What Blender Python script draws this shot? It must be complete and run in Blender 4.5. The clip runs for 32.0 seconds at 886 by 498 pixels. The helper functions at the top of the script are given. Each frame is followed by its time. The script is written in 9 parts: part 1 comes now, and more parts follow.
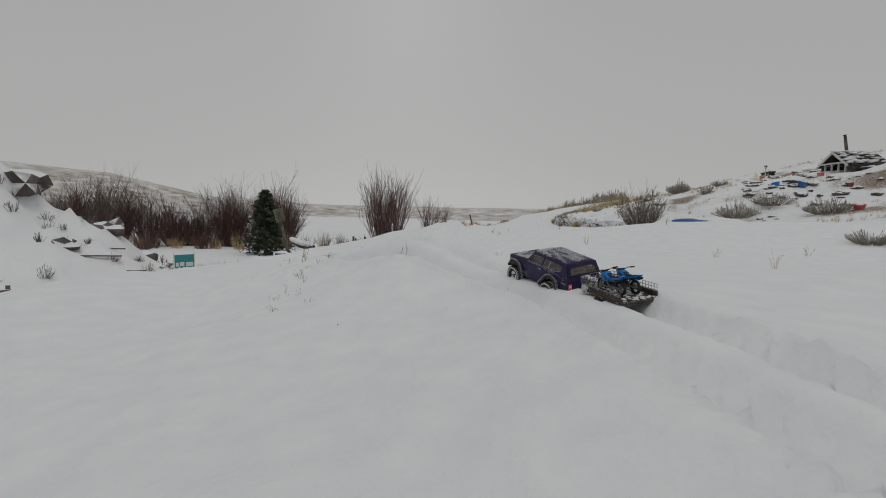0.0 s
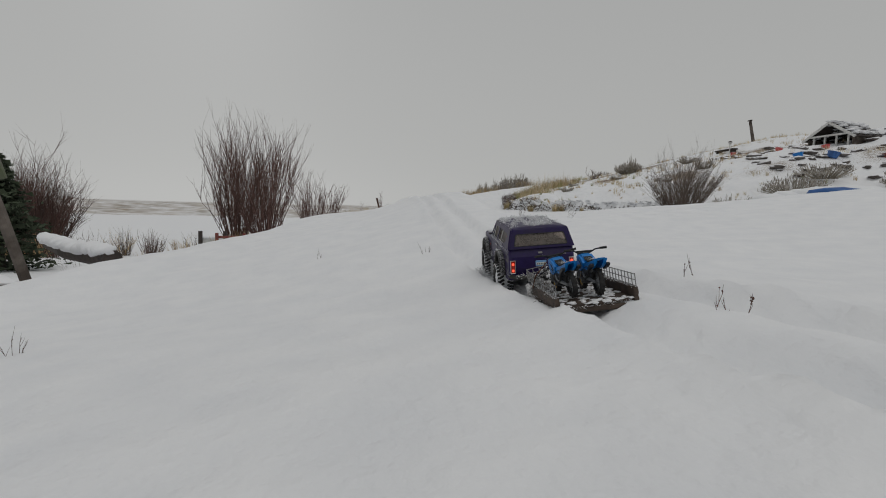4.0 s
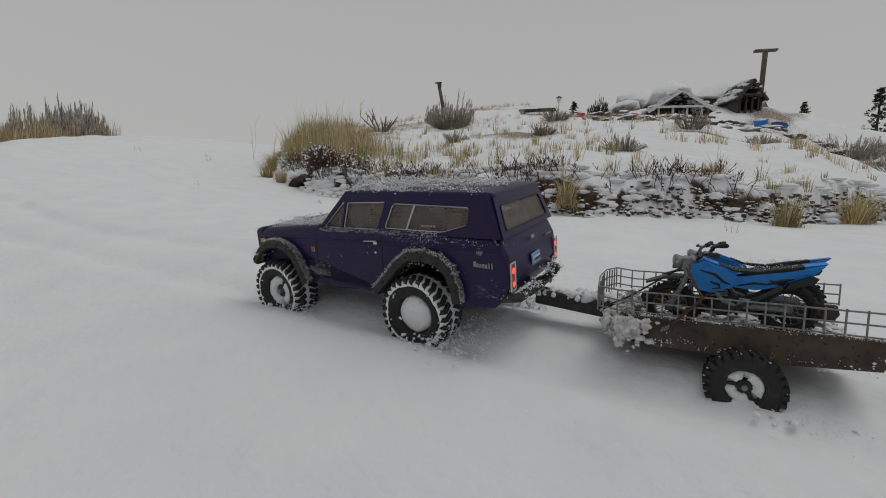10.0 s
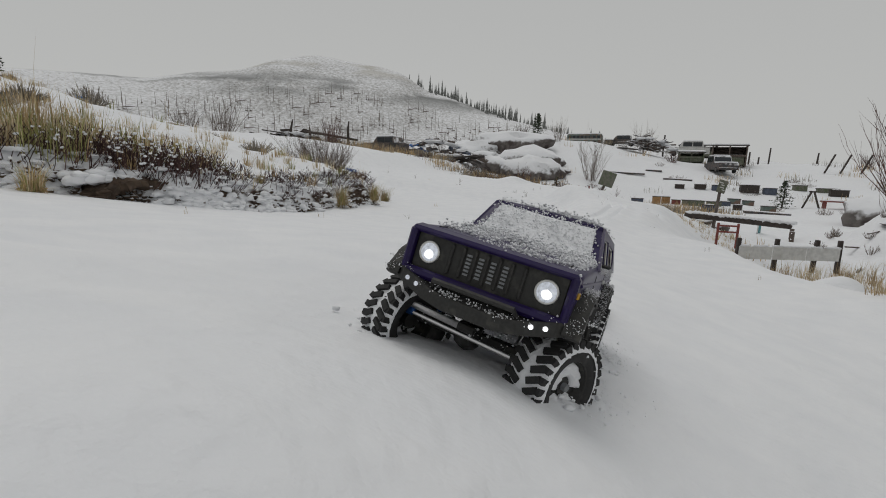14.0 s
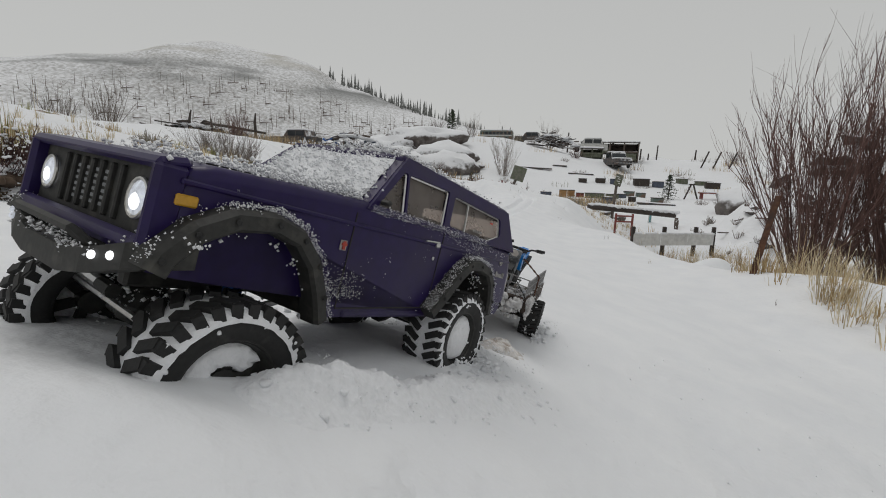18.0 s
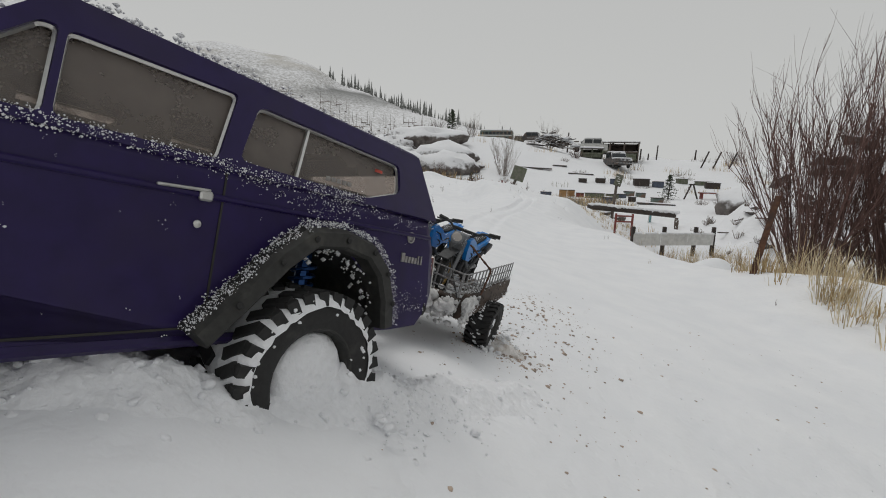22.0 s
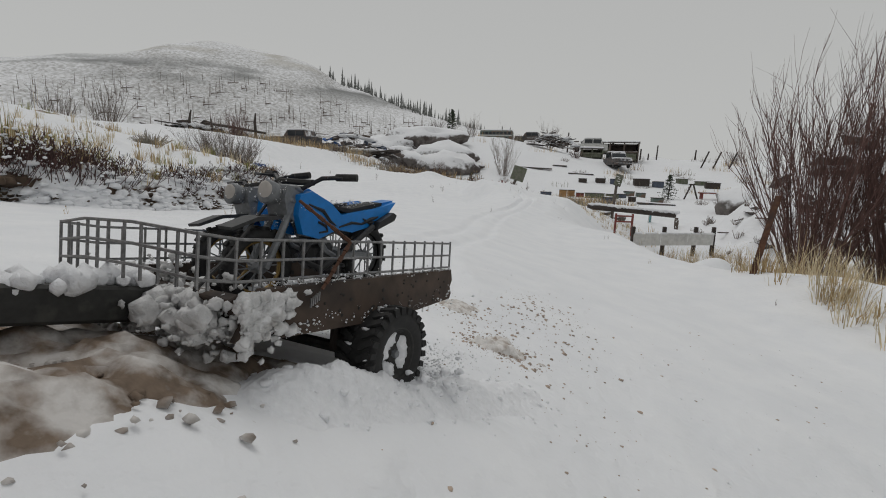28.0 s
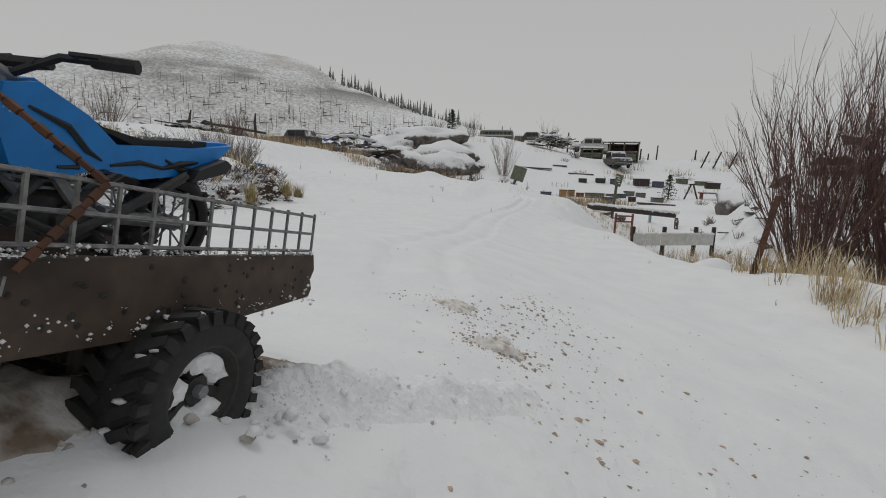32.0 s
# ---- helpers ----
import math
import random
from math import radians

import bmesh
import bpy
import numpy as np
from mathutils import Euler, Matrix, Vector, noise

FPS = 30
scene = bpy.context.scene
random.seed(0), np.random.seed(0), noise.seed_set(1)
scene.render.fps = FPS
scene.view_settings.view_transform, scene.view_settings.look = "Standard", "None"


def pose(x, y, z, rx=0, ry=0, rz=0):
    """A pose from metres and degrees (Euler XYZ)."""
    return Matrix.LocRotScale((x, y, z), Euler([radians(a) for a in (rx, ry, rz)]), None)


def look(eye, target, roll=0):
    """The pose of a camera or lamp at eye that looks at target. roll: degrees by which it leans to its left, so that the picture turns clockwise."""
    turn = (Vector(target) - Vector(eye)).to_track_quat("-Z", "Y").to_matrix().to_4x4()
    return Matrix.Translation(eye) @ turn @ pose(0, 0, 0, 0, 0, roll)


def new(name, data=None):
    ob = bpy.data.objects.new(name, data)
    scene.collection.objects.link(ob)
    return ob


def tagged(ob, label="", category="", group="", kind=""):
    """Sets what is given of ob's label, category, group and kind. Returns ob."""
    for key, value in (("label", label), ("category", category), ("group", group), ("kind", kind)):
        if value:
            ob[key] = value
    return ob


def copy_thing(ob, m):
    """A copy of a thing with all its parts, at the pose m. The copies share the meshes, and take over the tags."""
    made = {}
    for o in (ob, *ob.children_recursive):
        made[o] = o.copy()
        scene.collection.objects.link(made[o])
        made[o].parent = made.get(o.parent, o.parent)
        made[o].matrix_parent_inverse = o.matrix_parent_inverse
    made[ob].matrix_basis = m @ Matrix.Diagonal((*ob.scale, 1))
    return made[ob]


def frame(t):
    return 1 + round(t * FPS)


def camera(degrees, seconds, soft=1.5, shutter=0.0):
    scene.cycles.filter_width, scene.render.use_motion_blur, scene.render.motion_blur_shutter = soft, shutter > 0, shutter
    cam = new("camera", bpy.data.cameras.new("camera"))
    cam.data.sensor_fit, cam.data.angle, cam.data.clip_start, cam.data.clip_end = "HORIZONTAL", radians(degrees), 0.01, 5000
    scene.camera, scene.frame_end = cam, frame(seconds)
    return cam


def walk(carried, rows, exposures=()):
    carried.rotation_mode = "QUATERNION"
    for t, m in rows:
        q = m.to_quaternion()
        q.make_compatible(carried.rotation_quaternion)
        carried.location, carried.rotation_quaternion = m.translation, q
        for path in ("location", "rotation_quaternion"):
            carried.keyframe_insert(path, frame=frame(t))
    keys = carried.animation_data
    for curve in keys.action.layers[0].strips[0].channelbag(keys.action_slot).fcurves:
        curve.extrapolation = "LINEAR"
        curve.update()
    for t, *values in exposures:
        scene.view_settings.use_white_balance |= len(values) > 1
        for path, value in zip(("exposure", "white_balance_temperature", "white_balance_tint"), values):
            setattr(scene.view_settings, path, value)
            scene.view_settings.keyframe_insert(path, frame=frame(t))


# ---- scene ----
cam = camera(89.3, 32.0, soft=1.0)
PATH = [
    (0, (-6.619, 23.952, 0.478), (-4.935, 20.342, 0.102), 1.1),
    (0.5, (-5.616, 23.426, 0.543), (-4.182, 19.710, 0.169), 0.5),
    (1, (-5.088, 22.946, 0.488), (-3.730, 19.202, 0.110), 1.0),
    (1.5, (-4.589, 22.229, 0.222), (-3.233, 18.485, -0.138), 1.1),
    (2, (-3.934, 21.480, 0.130), (-2.542, 17.748, -0.230), 1.2),
    (2.5, (-3.230, 20.827, 0.097), (-1.856, 17.089, -0.279), 1.2),
    (3, (-2.645, 20.155, 0.032), (-1.489, 16.343, -0.334), 1.7),
    (3.5, (-2.153, 19.320, -0.040), (-1.405, 15.406, -0.388), 1.4),
    (4, (-1.639, 18.449, -0.158), (-1.395, 14.475, -0.524), 1.2),
    (4.5, (-1.174, 17.698, -0.143), (-1.492, 13.736, -0.583), 0.6),
    (6.5, (-0.120, 13.001, 0.224), (-1.644, 9.343, -0.326), 3.4),
    (7, (0.067, 12.185, 0.159), (-1.357, 8.489, -0.395), 3.4),
    (7.5, (0.283, 11.258, -0.026), (-1.063, 7.526, -0.542), 3.3),
    (8, (0.410, 10.198, -0.038), (-0.940, 6.472, -0.570), 3.6),
    (8.5, (0.480, 8.966, -0.057), (-1.140, 5.344, -0.565), 3.4),
    (9, (0.396, 7.757, -0.102), (-1.844, 4.479, -0.586), 3.0),
    (9.5, (0.274, 6.653, -0.124), (-2.702, 4.019, -0.576), 2.3),
    (10, (0.168, 5.482, -0.086), (-3.202, 3.374, -0.542), 1.4),
    (10.5, (0.017, 4.349, -0.086), (-3.631, 2.783, -0.572), 0.6),
    (11, (0.077, 3.298, -0.045), (-3.821, 2.598, -0.595), 0.6),
    (11.5, (-0.024, 2.314, -0.009), (-3.950, 2.786, -0.607), 0.4),
    (12, (-0.103, 1.322, 0.130), (-3.655, 3.036, -0.538), -0.2),
    (12.5, (-0.041, 0.365, 0.238), (-3.131, 2.799, -0.490), 0.3),
    (13, (0.065, -0.149, 0.260), (-2.421, 2.907, -0.432), 1.6),
    (13.5, (0.060, -0.077, 0.231), (-1.752, 3.429, -0.413), 1.7),
    (14, (-0.010, 0.022, 0.202), (-1.482, 3.684, -0.450), 2.1),
    (14.5, (-0.007, 0.029, 0.186), (-1.331, 3.747, -0.466), 2.1),
    (15, (-0.002, 0.022, 0.188), (-1.062, 3.822, -0.466), 2.1),
    (15.5, (0.007, 0.019, 0.186), (-0.821, 3.877, -0.474), 2.0),
    (17.5, (0.001, 0.002, 0.200), (-0.781, 3.867, -0.469), 2.0),
    (32, (0.001, 0.002, 0.200), (-0.781, 3.867, -0.469), 2.0),
]
walk(cam, [(t, look(eye, target, roll)) for t, eye, target, roll in PATH], exposures=[(0, -0.34), (3, -0.28), (8, -0.27), (10, -0.23), (12, -0.05), (15, -0.09), (18, 0.07), (22, 0.10), (26, 0.05), (29, -0.08), (32, -0.08)])

# ---- world and light: flat winter overcast ----
world = bpy.data.worlds.new("overcast_sky")
scene.world = world
world.use_nodes = True
wn, wl = world.node_tree.nodes, world.node_tree.links
wn.clear()
w_sky = wn.new("ShaderNodeTexSky")
w_sky.sky_type, w_sky.sun_disc = "NISHITA", False
w_sky.sun_elevation, w_sky.sun_rotation = radians(28), radians(150)
w_grey = wn.new("ShaderNodeHueSaturation")
w_grey.inputs["Saturation"].default_value = 0.05
w_grey.inputs["Value"].default_value = 0.10
w_mix = wn.new("ShaderNodeMix")
w_mix.data_type = "RGBA"
w_mix.inputs["Factor"].default_value = 0.96
w_co = wn.new("ShaderNodeTexCoord")
w_sep = wn.new("ShaderNodeSeparateXYZ")
w_ramp = wn.new("ShaderNodeValToRGB")
w_ramp.color_ramp.elements[0].position, w_ramp.color_ramp.elements[0].color = 0.0, (0.53, 0.535, 0.525, 1)
w_ramp.color_ramp.elements[1].position, w_ramp.color_ramp.elements[1].color = 0.75, (0.45, 0.455, 0.455, 1)
w_bg = wn.new("ShaderNodeBackground")
w_out = wn.new("ShaderNodeOutputWorld")
w_bg.inputs["Strength"].default_value = 0.95
wl.new(w_co.outputs["Generated"], w_sep.inputs[0])
wl.new(w_sep.outputs["Z"], w_ramp.inputs[0])
wl.new(w_sky.outputs[0], w_grey.inputs["Color"])
wl.new(w_grey.outputs[0], w_mix.inputs["A"])
wl.new(w_ramp.outputs[0], w_mix.inputs["B"])
wl.new(w_mix.outputs["Result"], w_bg.inputs["Color"])
wl.new(w_bg.outputs[0], w_out.inputs["Surface"])
sun = new("sun", bpy.data.lights.new("sun", "SUN"))
sun.data.energy, sun.data.angle, sun.data.color = 0.75, radians(30), (1.0, 0.97, 0.93)
sun.matrix_world = look((0, 0, 20), (0.5, -0.6, 18.2))


# ---- materials ----
def material(name, color, rough=0.6, metal=0.0, var=0.25, scale=20.0, bump=0.3, dist=0.002, second=None, sec_scale=4.0, sec=(0.45, 0.6), emit=0.0, random_hue=0.0, spec=0.5):
    """A worn surface: two scales of noise in colour, fine relief, and an optional second colour in patches."""
    m = bpy.data.materials.new(name)
    m.use_nodes = True
    n, l = m.node_tree.nodes, m.node_tree.links
    b = n["Principled BSDF"]
    co = n.new("ShaderNodeTexCoord")
    n1 = n.new("ShaderNodeTexNoise")
    n1.inputs["Scale"].default_value, n1.inputs["Detail"].default_value = scale, 6
    n2 = n.new("ShaderNodeTexNoise")
    n2.inputs["Scale"].default_value, n2.inputs["Detail"].default_value = sec_scale, 5
    l.new(co.outputs["Object"], n1.inputs["Vector"])
    l.new(co.outputs["Object"], n2.inputs["Vector"])
    r1 = n.new("ShaderNodeValToRGB")
    c = [max(0.0, v * (1 - var)) for v in color], [min(1.0, v * (1 + var)) for v in color]
    r1.color_ramp.elements[0].position, r1.color_ramp.elements[0].color = 0.3, (*c[0], 1)
    r1.color_ramp.elements[1].position, r1.color_ramp.elements[1].color = 0.7, (*c[1], 1)
    l.new(n1.outputs["Fac"], r1.inputs[0])
    last = r1.outputs[0]
    if second:
        r2 = n.new("ShaderNodeValToRGB")
        r2.color_ramp.elements[0].position, r2.color_ramp.elements[0].color = sec[0], (0, 0, 0, 1)
        r2.color_ramp.elements[1].position, r2.color_ramp.elements[1].color = sec[1], (1, 1, 1, 1)
        l.new(n2.outputs["Fac"], r2.inputs[0])
        mx = n.new("ShaderNodeMix")
        mx.data_type = "RGBA"
        l.new(r2.outputs[0], mx.inputs["Factor"])
        l.new(last, mx.inputs["A"])
        mx.inputs["B"].default_value = (*second, 1)
        last = mx.outputs["Result"]
    if random_hue:
        oi = n.new("ShaderNodeObjectInfo")
        geo = n.new("ShaderNodeNewGeometry")
        ad = n.new("ShaderNodeMath")
        ad.operation = "ADD"
        l.new(oi.outputs["Random"], ad.inputs[0])
        l.new(geo.outputs["Random Per Island"], ad.inputs[1])
        mr = n.new("ShaderNodeMapRange")
        mr.inputs["From Max"].default_value = 2.0
        mr.inputs["To Min"].default_value, mr.inputs["To Max"].default_value = 1 - random_hue, 1 + random_hue
        l.new(ad.outputs[0], mr.inputs["Value"])
        hs = n.new("ShaderNodeHueSaturation")
        l.new(mr.outputs[0], hs.inputs["Value"])
        l.new(last, hs.inputs["Color"])
        last = hs.outputs[0]
    l.new(last, b.inputs["Base Color"])
    b.inputs["Roughness"].default_value, b.inputs["Metallic"].default_value = rough, metal
    b.inputs["Specular IOR Level"].default_value = spec
    if bump:
        bp = n.new("ShaderNodeBump")
        bp.inputs["Strength"].default_value, bp.inputs["Distance"].default_value = bump, dist
        l.new(n1.outputs["Fac"], bp.inputs["Height"])
        l.new(bp.outputs[0], b.inputs["Normal"])
    if emit:
        l.new(last, b.inputs["Emission Color"])
        b.inputs["Emission Strength"].default_value = emit
    return m


SNOW = material("snow", (0.80, 0.81, 0.83), 0.75, var=0.03, scale=60, bump=0.35, dist=0.006, spec=0.2)
FLUFF = material("loose_snow", (0.82, 0.83, 0.85), 0.85, var=0.04, scale=220, bump=0.6, dist=0.004, spec=0.2)
DIRTY = material("muddy_snow", (0.72, 0.70, 0.68), 0.85, var=0.1, scale=150, bump=0.7, dist=0.004, second=(0.36, 0.30, 0.25), sec_scale=70, sec=(0.46, 0.72), spec=0.2)
PACKED = material("grimy_packed_snow", (0.62, 0.62, 0.62), 0.85, var=0.22, scale=130, bump=0.8, dist=0.005, second=(0.34, 0.31, 0.28), sec_scale=45, sec=(0.56, 0.80), spec=0.2)
# brown earth, its base darkened further to hold the shade under the trailer
SHADED_MUD = material("shaded_muddy_earth", (0.19, 0.145, 0.11), 0.9, var=0.35, scale=90, bump=0.8, dist=0.004, second=(0.62, 0.60, 0.58), sec_scale=40, sec=(0.42, 0.62), spec=0.2)
PURPLE = material("purple_paint", (0.017, 0.009, 0.062), 0.36, var=0.15, scale=90, bump=0.05, dist=0.0003, second=(0.024, 0.017, 0.050), sec_scale=14, sec=(0.5, 0.8), spec=0.3)
PLASTIC = material("black_plastic", (0.022, 0.022, 0.020), 0.62, var=0.3, scale=240, bump=0.25, dist=0.0005, second=(0.06, 0.058, 0.05), sec_scale=60, sec=(0.55, 0.75))
RUBBER = material("tyre_rubber", (0.016, 0.016, 0.016), 0.75, var=0.25, scale=300, bump=0.3, dist=0.0006, second=(0.05, 0.048, 0.045), sec_scale=70, sec=(0.58, 0.8))
CHROME = material("chrome", (0.62, 0.62, 0.60), 0.35, 0.85, var=0.1, scale=200, bump=0.1, dist=0.0002)
STEEL = material("galvanised_wire", (0.23, 0.23, 0.23), 0.45, 0.6, var=0.3, scale=300, bump=0.2, dist=0.0003)
ALU = material("aluminium_link", (0.6, 0.6, 0.6), 0.3, 0.9, var=0.1, scale=200, bump=0)
BLUEMETAL = material("blue_anodised", (0.012, 0.06, 0.20), 0.35, 0.6, var=0.2, scale=200, bump=0)
INTERIOR = material("dark_interior", (0.030, 0.028, 0.026), 0.9, var=0.3, scale=80, bump=0.2)
AMBER = material("amber_lens", (0.55, 0.30, 0.03), 0.25, var=0.1, scale=300, bump=0.1, dist=0.0003)
REDLENS = material("red_lens", (0.45, 0.03, 0.02), 0.25, var=0.2, scale=200, bump=0.1, dist=0.0003)
REDLIT = material("red_lamp_lit", (0.95, 0.10, 0.05), 0.3, var=0.1, scale=200, bump=0, emit=1.15)
LAMP = material("headlamp_lens", (0.55, 0.58, 0.64), 0.12, var=0.25, scale=240, bump=0.1, dist=0.0003, emit=0.42)
LAMPHOT = material("headlamp_led", (0.95, 0.97, 1.0), 0.2, var=0.02, scale=100, bump=0, emit=1.15)
CLAY = material("damp_brown_earth", (0.36, 0.29, 0.235), 0.95, var=0.4, scale=60, bump=0.5, dist=0.001, random_hue=0.4)
REDBADGE = material("red_badge", (0.42, 0.05, 0.03), 0.4, var=0.15, scale=300, bump=0)
BADGE = material("silver_badge", (0.30, 0.29, 0.28), 0.4, 0.5, var=0.2, scale=300, bump=0)
PLATEBLUE = material("plate_blue", (0.16, 0.33, 0.60), 0.5, var=0.1, scale=200, bump=0)
PLATEWHITE = material("plate_white", (0.75, 0.75, 0.65), 0.5, var=0.1, scale=200, bump=0)
WOOD = material("brown_stained_board", (0.060, 0.041, 0.030), 0.75, var=0.35, scale=55, bump=0.4, dist=0.001, second=(0.028, 0.020, 0.016), sec_scale=30, sec=(0.5, 0.7))
BIKEBLUE = material("blue_plastic", (0.005, 0.19, 0.57), 0.35, var=0.1, scale=120, bump=0.08, dist=0.0003)
BIKEBLACK = material("black_decal", (0.010, 0.011, 0.014), 0.5, var=0.2, scale=200, bump=0.1, dist=0.0003)
SEAT = material("black_seat", (0.018, 0.018, 0.018), 0.8, var=0.25, scale=400, bump=0.4, dist=0.0006)
BIKEGREY = material("grey_plastic", (0.20, 0.21, 0.22), 0.45, 0.2, var=0.2, scale=250, bump=0.15, dist=0.0004)
BIKEDARK = material("dark_engine", (0.045, 0.046, 0.048), 0.5, 0.2, var=0.3, scale=200, bump=0.3, dist=0.0006)
GOLD = material("gold_rim", (0.30, 0.20, 0.07), 0.4, 0.6, var=0.2, scale=200, bump=0)
RUST = material("rusty_steel", (0.10, 0.045, 0.025), 0.85, 0.1, var=0.4, scale=40, bump=0.4, dist=0.002, second=(0.05, 0.03, 0.025), sec_scale=9)
SOIL = material("dark_soil", (0.055, 0.036, 0.024), 0.95, var=0.5, scale=18, bump=0.8, dist=0.02, second=(0.12, 0.085, 0.06), sec_scale=7)
ROCK = material("grey_rock", (0.13, 0.12, 0.115), 0.9, var=0.4, scale=3, bump=0.8, dist=0.05, second=(0.075, 0.06, 0.055), sec_scale=1.2)
TIMBER = material("weathered_timber", (0.13, 0.11, 0.095), 0.85, var=0.35, scale=12, bump=0.5, dist=0.006, second=(0.07, 0.055, 0.045), sec_scale=5)
DARKWOOD = material("dark_wood", (0.05, 0.04, 0.035), 0.85, var=0.35, scale=14, bump=0.4, dist=0.004)
REDWOOD = material("red_painted_wood", (0.20, 0.055, 0.045), 0.8, var=0.3, scale=14, bump=0.3, dist=0.004)
DRYGRASS = material("dry_grass", (0.46, 0.335, 0.175), 0.9, var=0.3, scale=8, bump=0, random_hue=0.45)
PALEGRASS = material("pale_straw", (0.68, 0.57, 0.38), 0.9, var=0.25, scale=8, bump=0, random_hue=0.4)
GREENGRASS = material("green_grass", (0.30, 0.30, 0.11), 0.9, var=0.3, scale=8, bump=0, random_hue=0.4)
SAGE = material("grey_sage", (0.27, 0.245, 0.20), 0.95, var=0.3, scale=8, bump=0, random_hue=0.4)
TWIG = material("bare_twigs", (0.115, 0.065, 0.055), 0.9, var=0.35, scale=10, bump=0, random_hue=0.35)
GREYTWIG = material("grey_twigs", (0.15, 0.12, 0.10), 0.9, var=0.35, scale=10, bump=0, random_hue=0.35)
# needle green paled to grey: the haze over the far firs sits in the colour
FARFIR = material("haze_paled_needles", (0.20, 0.205, 0.195), 0.9, var=0.35, scale=0.5, bump=0, random_hue=0.4)
NEEDLE = material("conifer_needles", (0.045, 0.060, 0.035), 0.9, var=0.35, scale=6, bump=0, random_hue=0.4)
TARP = material("blue_tarp", (0.03, 0.11, 0.32), 0.5, var=0.25, scale=6, bump=0.3, dist=0.01)
TEAL = material("teal_sign_paint", (0.03, 0.22, 0.24), 0.6, var=0.15, scale=8, bump=0)
WHITEPAINT = material("white_paint", (0.62, 0.62, 0.60), 0.6, var=0.15, scale=8, bump=0.1)
OCHRE = material("ochre_board", (0.33, 0.19, 0.08), 0.8, var=0.3, scale=9, bump=0.2)
CARPAINT = material("faded_green_paint", (0.12, 0.16, 0.14), 0.5, var=0.2, scale=3, bump=0.05, second=(0.16, 0.1, 0.07), sec_scale=2)
DARKGLASS = material("dark_glass", (0.02, 0.025, 0.03), 0.15, var=0.2, scale=3, bump=0)
SLATE = material("blue_grey_paint", (0.07, 0.085, 0.12), 0.7, var=0.3, scale=6, bump=0.1)
PINK = material("red_plastic", (0.55, 0.09, 0.09), 0.5, var=0.2, scale=20, bump=0)


def snowy(name, color, rough=0.9, var=0.35, scale=6.0, bump=0.5, dist=0.02, second=None, cap=(0.35, 0.62), patch=3.0):
    """A surface whose upward faces carry patchy snow."""
    m = material(name, color, rough, 0.0, var, scale, bump, dist, second, scale * 0.4)
    n, l = m.node_tree.nodes, m.node_tree.links
    b = n["Principled BSDF"]
    old = b.inputs["Base Color"].links[0].from_socket
    geo, sep, co = n.new("ShaderNodeNewGeometry"), n.new("ShaderNodeSeparateXYZ"), n.new("ShaderNodeTexCoord")
    tex, ad, rg, mx = n.new("ShaderNodeTexNoise"), n.new("ShaderNodeMath"), n.new("ShaderNodeMapRange"), n.new("ShaderNodeMix")
    tex.inputs["Scale"].default_value, tex.inputs["Detail"].default_value = patch, 6
    ad.operation = "MULTIPLY_ADD"
    ad.inputs[1].default_value = 0.9
    l.new(co.outputs["Object"], tex.inputs["Vector"])
    l.new(geo.outputs["Normal"], sep.inputs[0])
    l.new(tex.outputs["Fac"], ad.inputs[0])
    l.new(sep.outputs["Z"], ad.inputs[2])
    rg.inputs["From Min"].default_value, rg.inputs["From Max"].default_value = cap[0] + 0.45, cap[1] + 0.45
    l.new(ad.outputs[0], rg.inputs["Value"])
    mx.data_type = "RGBA"
    mx.inputs["B"].default_value = (0.80, 0.81, 0.83, 1)
    l.new(rg.outputs[0], mx.inputs["Factor"])
    l.new(old, mx.inputs["A"])
    l.new(mx.outputs["Result"], b.inputs["Base Color"])
    return m


SNOWROCK = snowy("snow_dusted_rock", (0.15, 0.135, 0.125), scale=2.5, bump=0.9, dist=0.06, second=(0.075, 0.06, 0.055), cap=(0.2, 0.5), patch=2.2)
SNOWSOIL = snowy("snow_dusted_soil", (0.06, 0.042, 0.030), scale=30, bump=0.9, dist=0.012, second=(0.11, 0.078, 0.05), cap=(0.25, 0.5), patch=16)
SNOWTIMBER = snowy("snow_dusted_timber", (0.12, 0.095, 0.08), scale=12, bump=0.4, dist=0.006, cap=(0.3, 0.6), patch=4)
SNOWDARK = snowy("snow_dusted_dark_metal", (0.05, 0.05, 0.052), 0.6, scale=8, bump=0.3, dist=0.01, second=(0.12, 0.09, 0.075), cap=(0.3, 0.55), patch=2.5)
# both rock tones are lightened to carry the distance haze; the snow is real cover
HILLSIDE = snowy("far_snowy_hazed_hillside", (0.33, 0.315, 0.295), scale=1.1, bump=0.35, dist=0.6, second=(0.25, 0.245, 0.23), cap=(0.60, 1.0), patch=0.55)


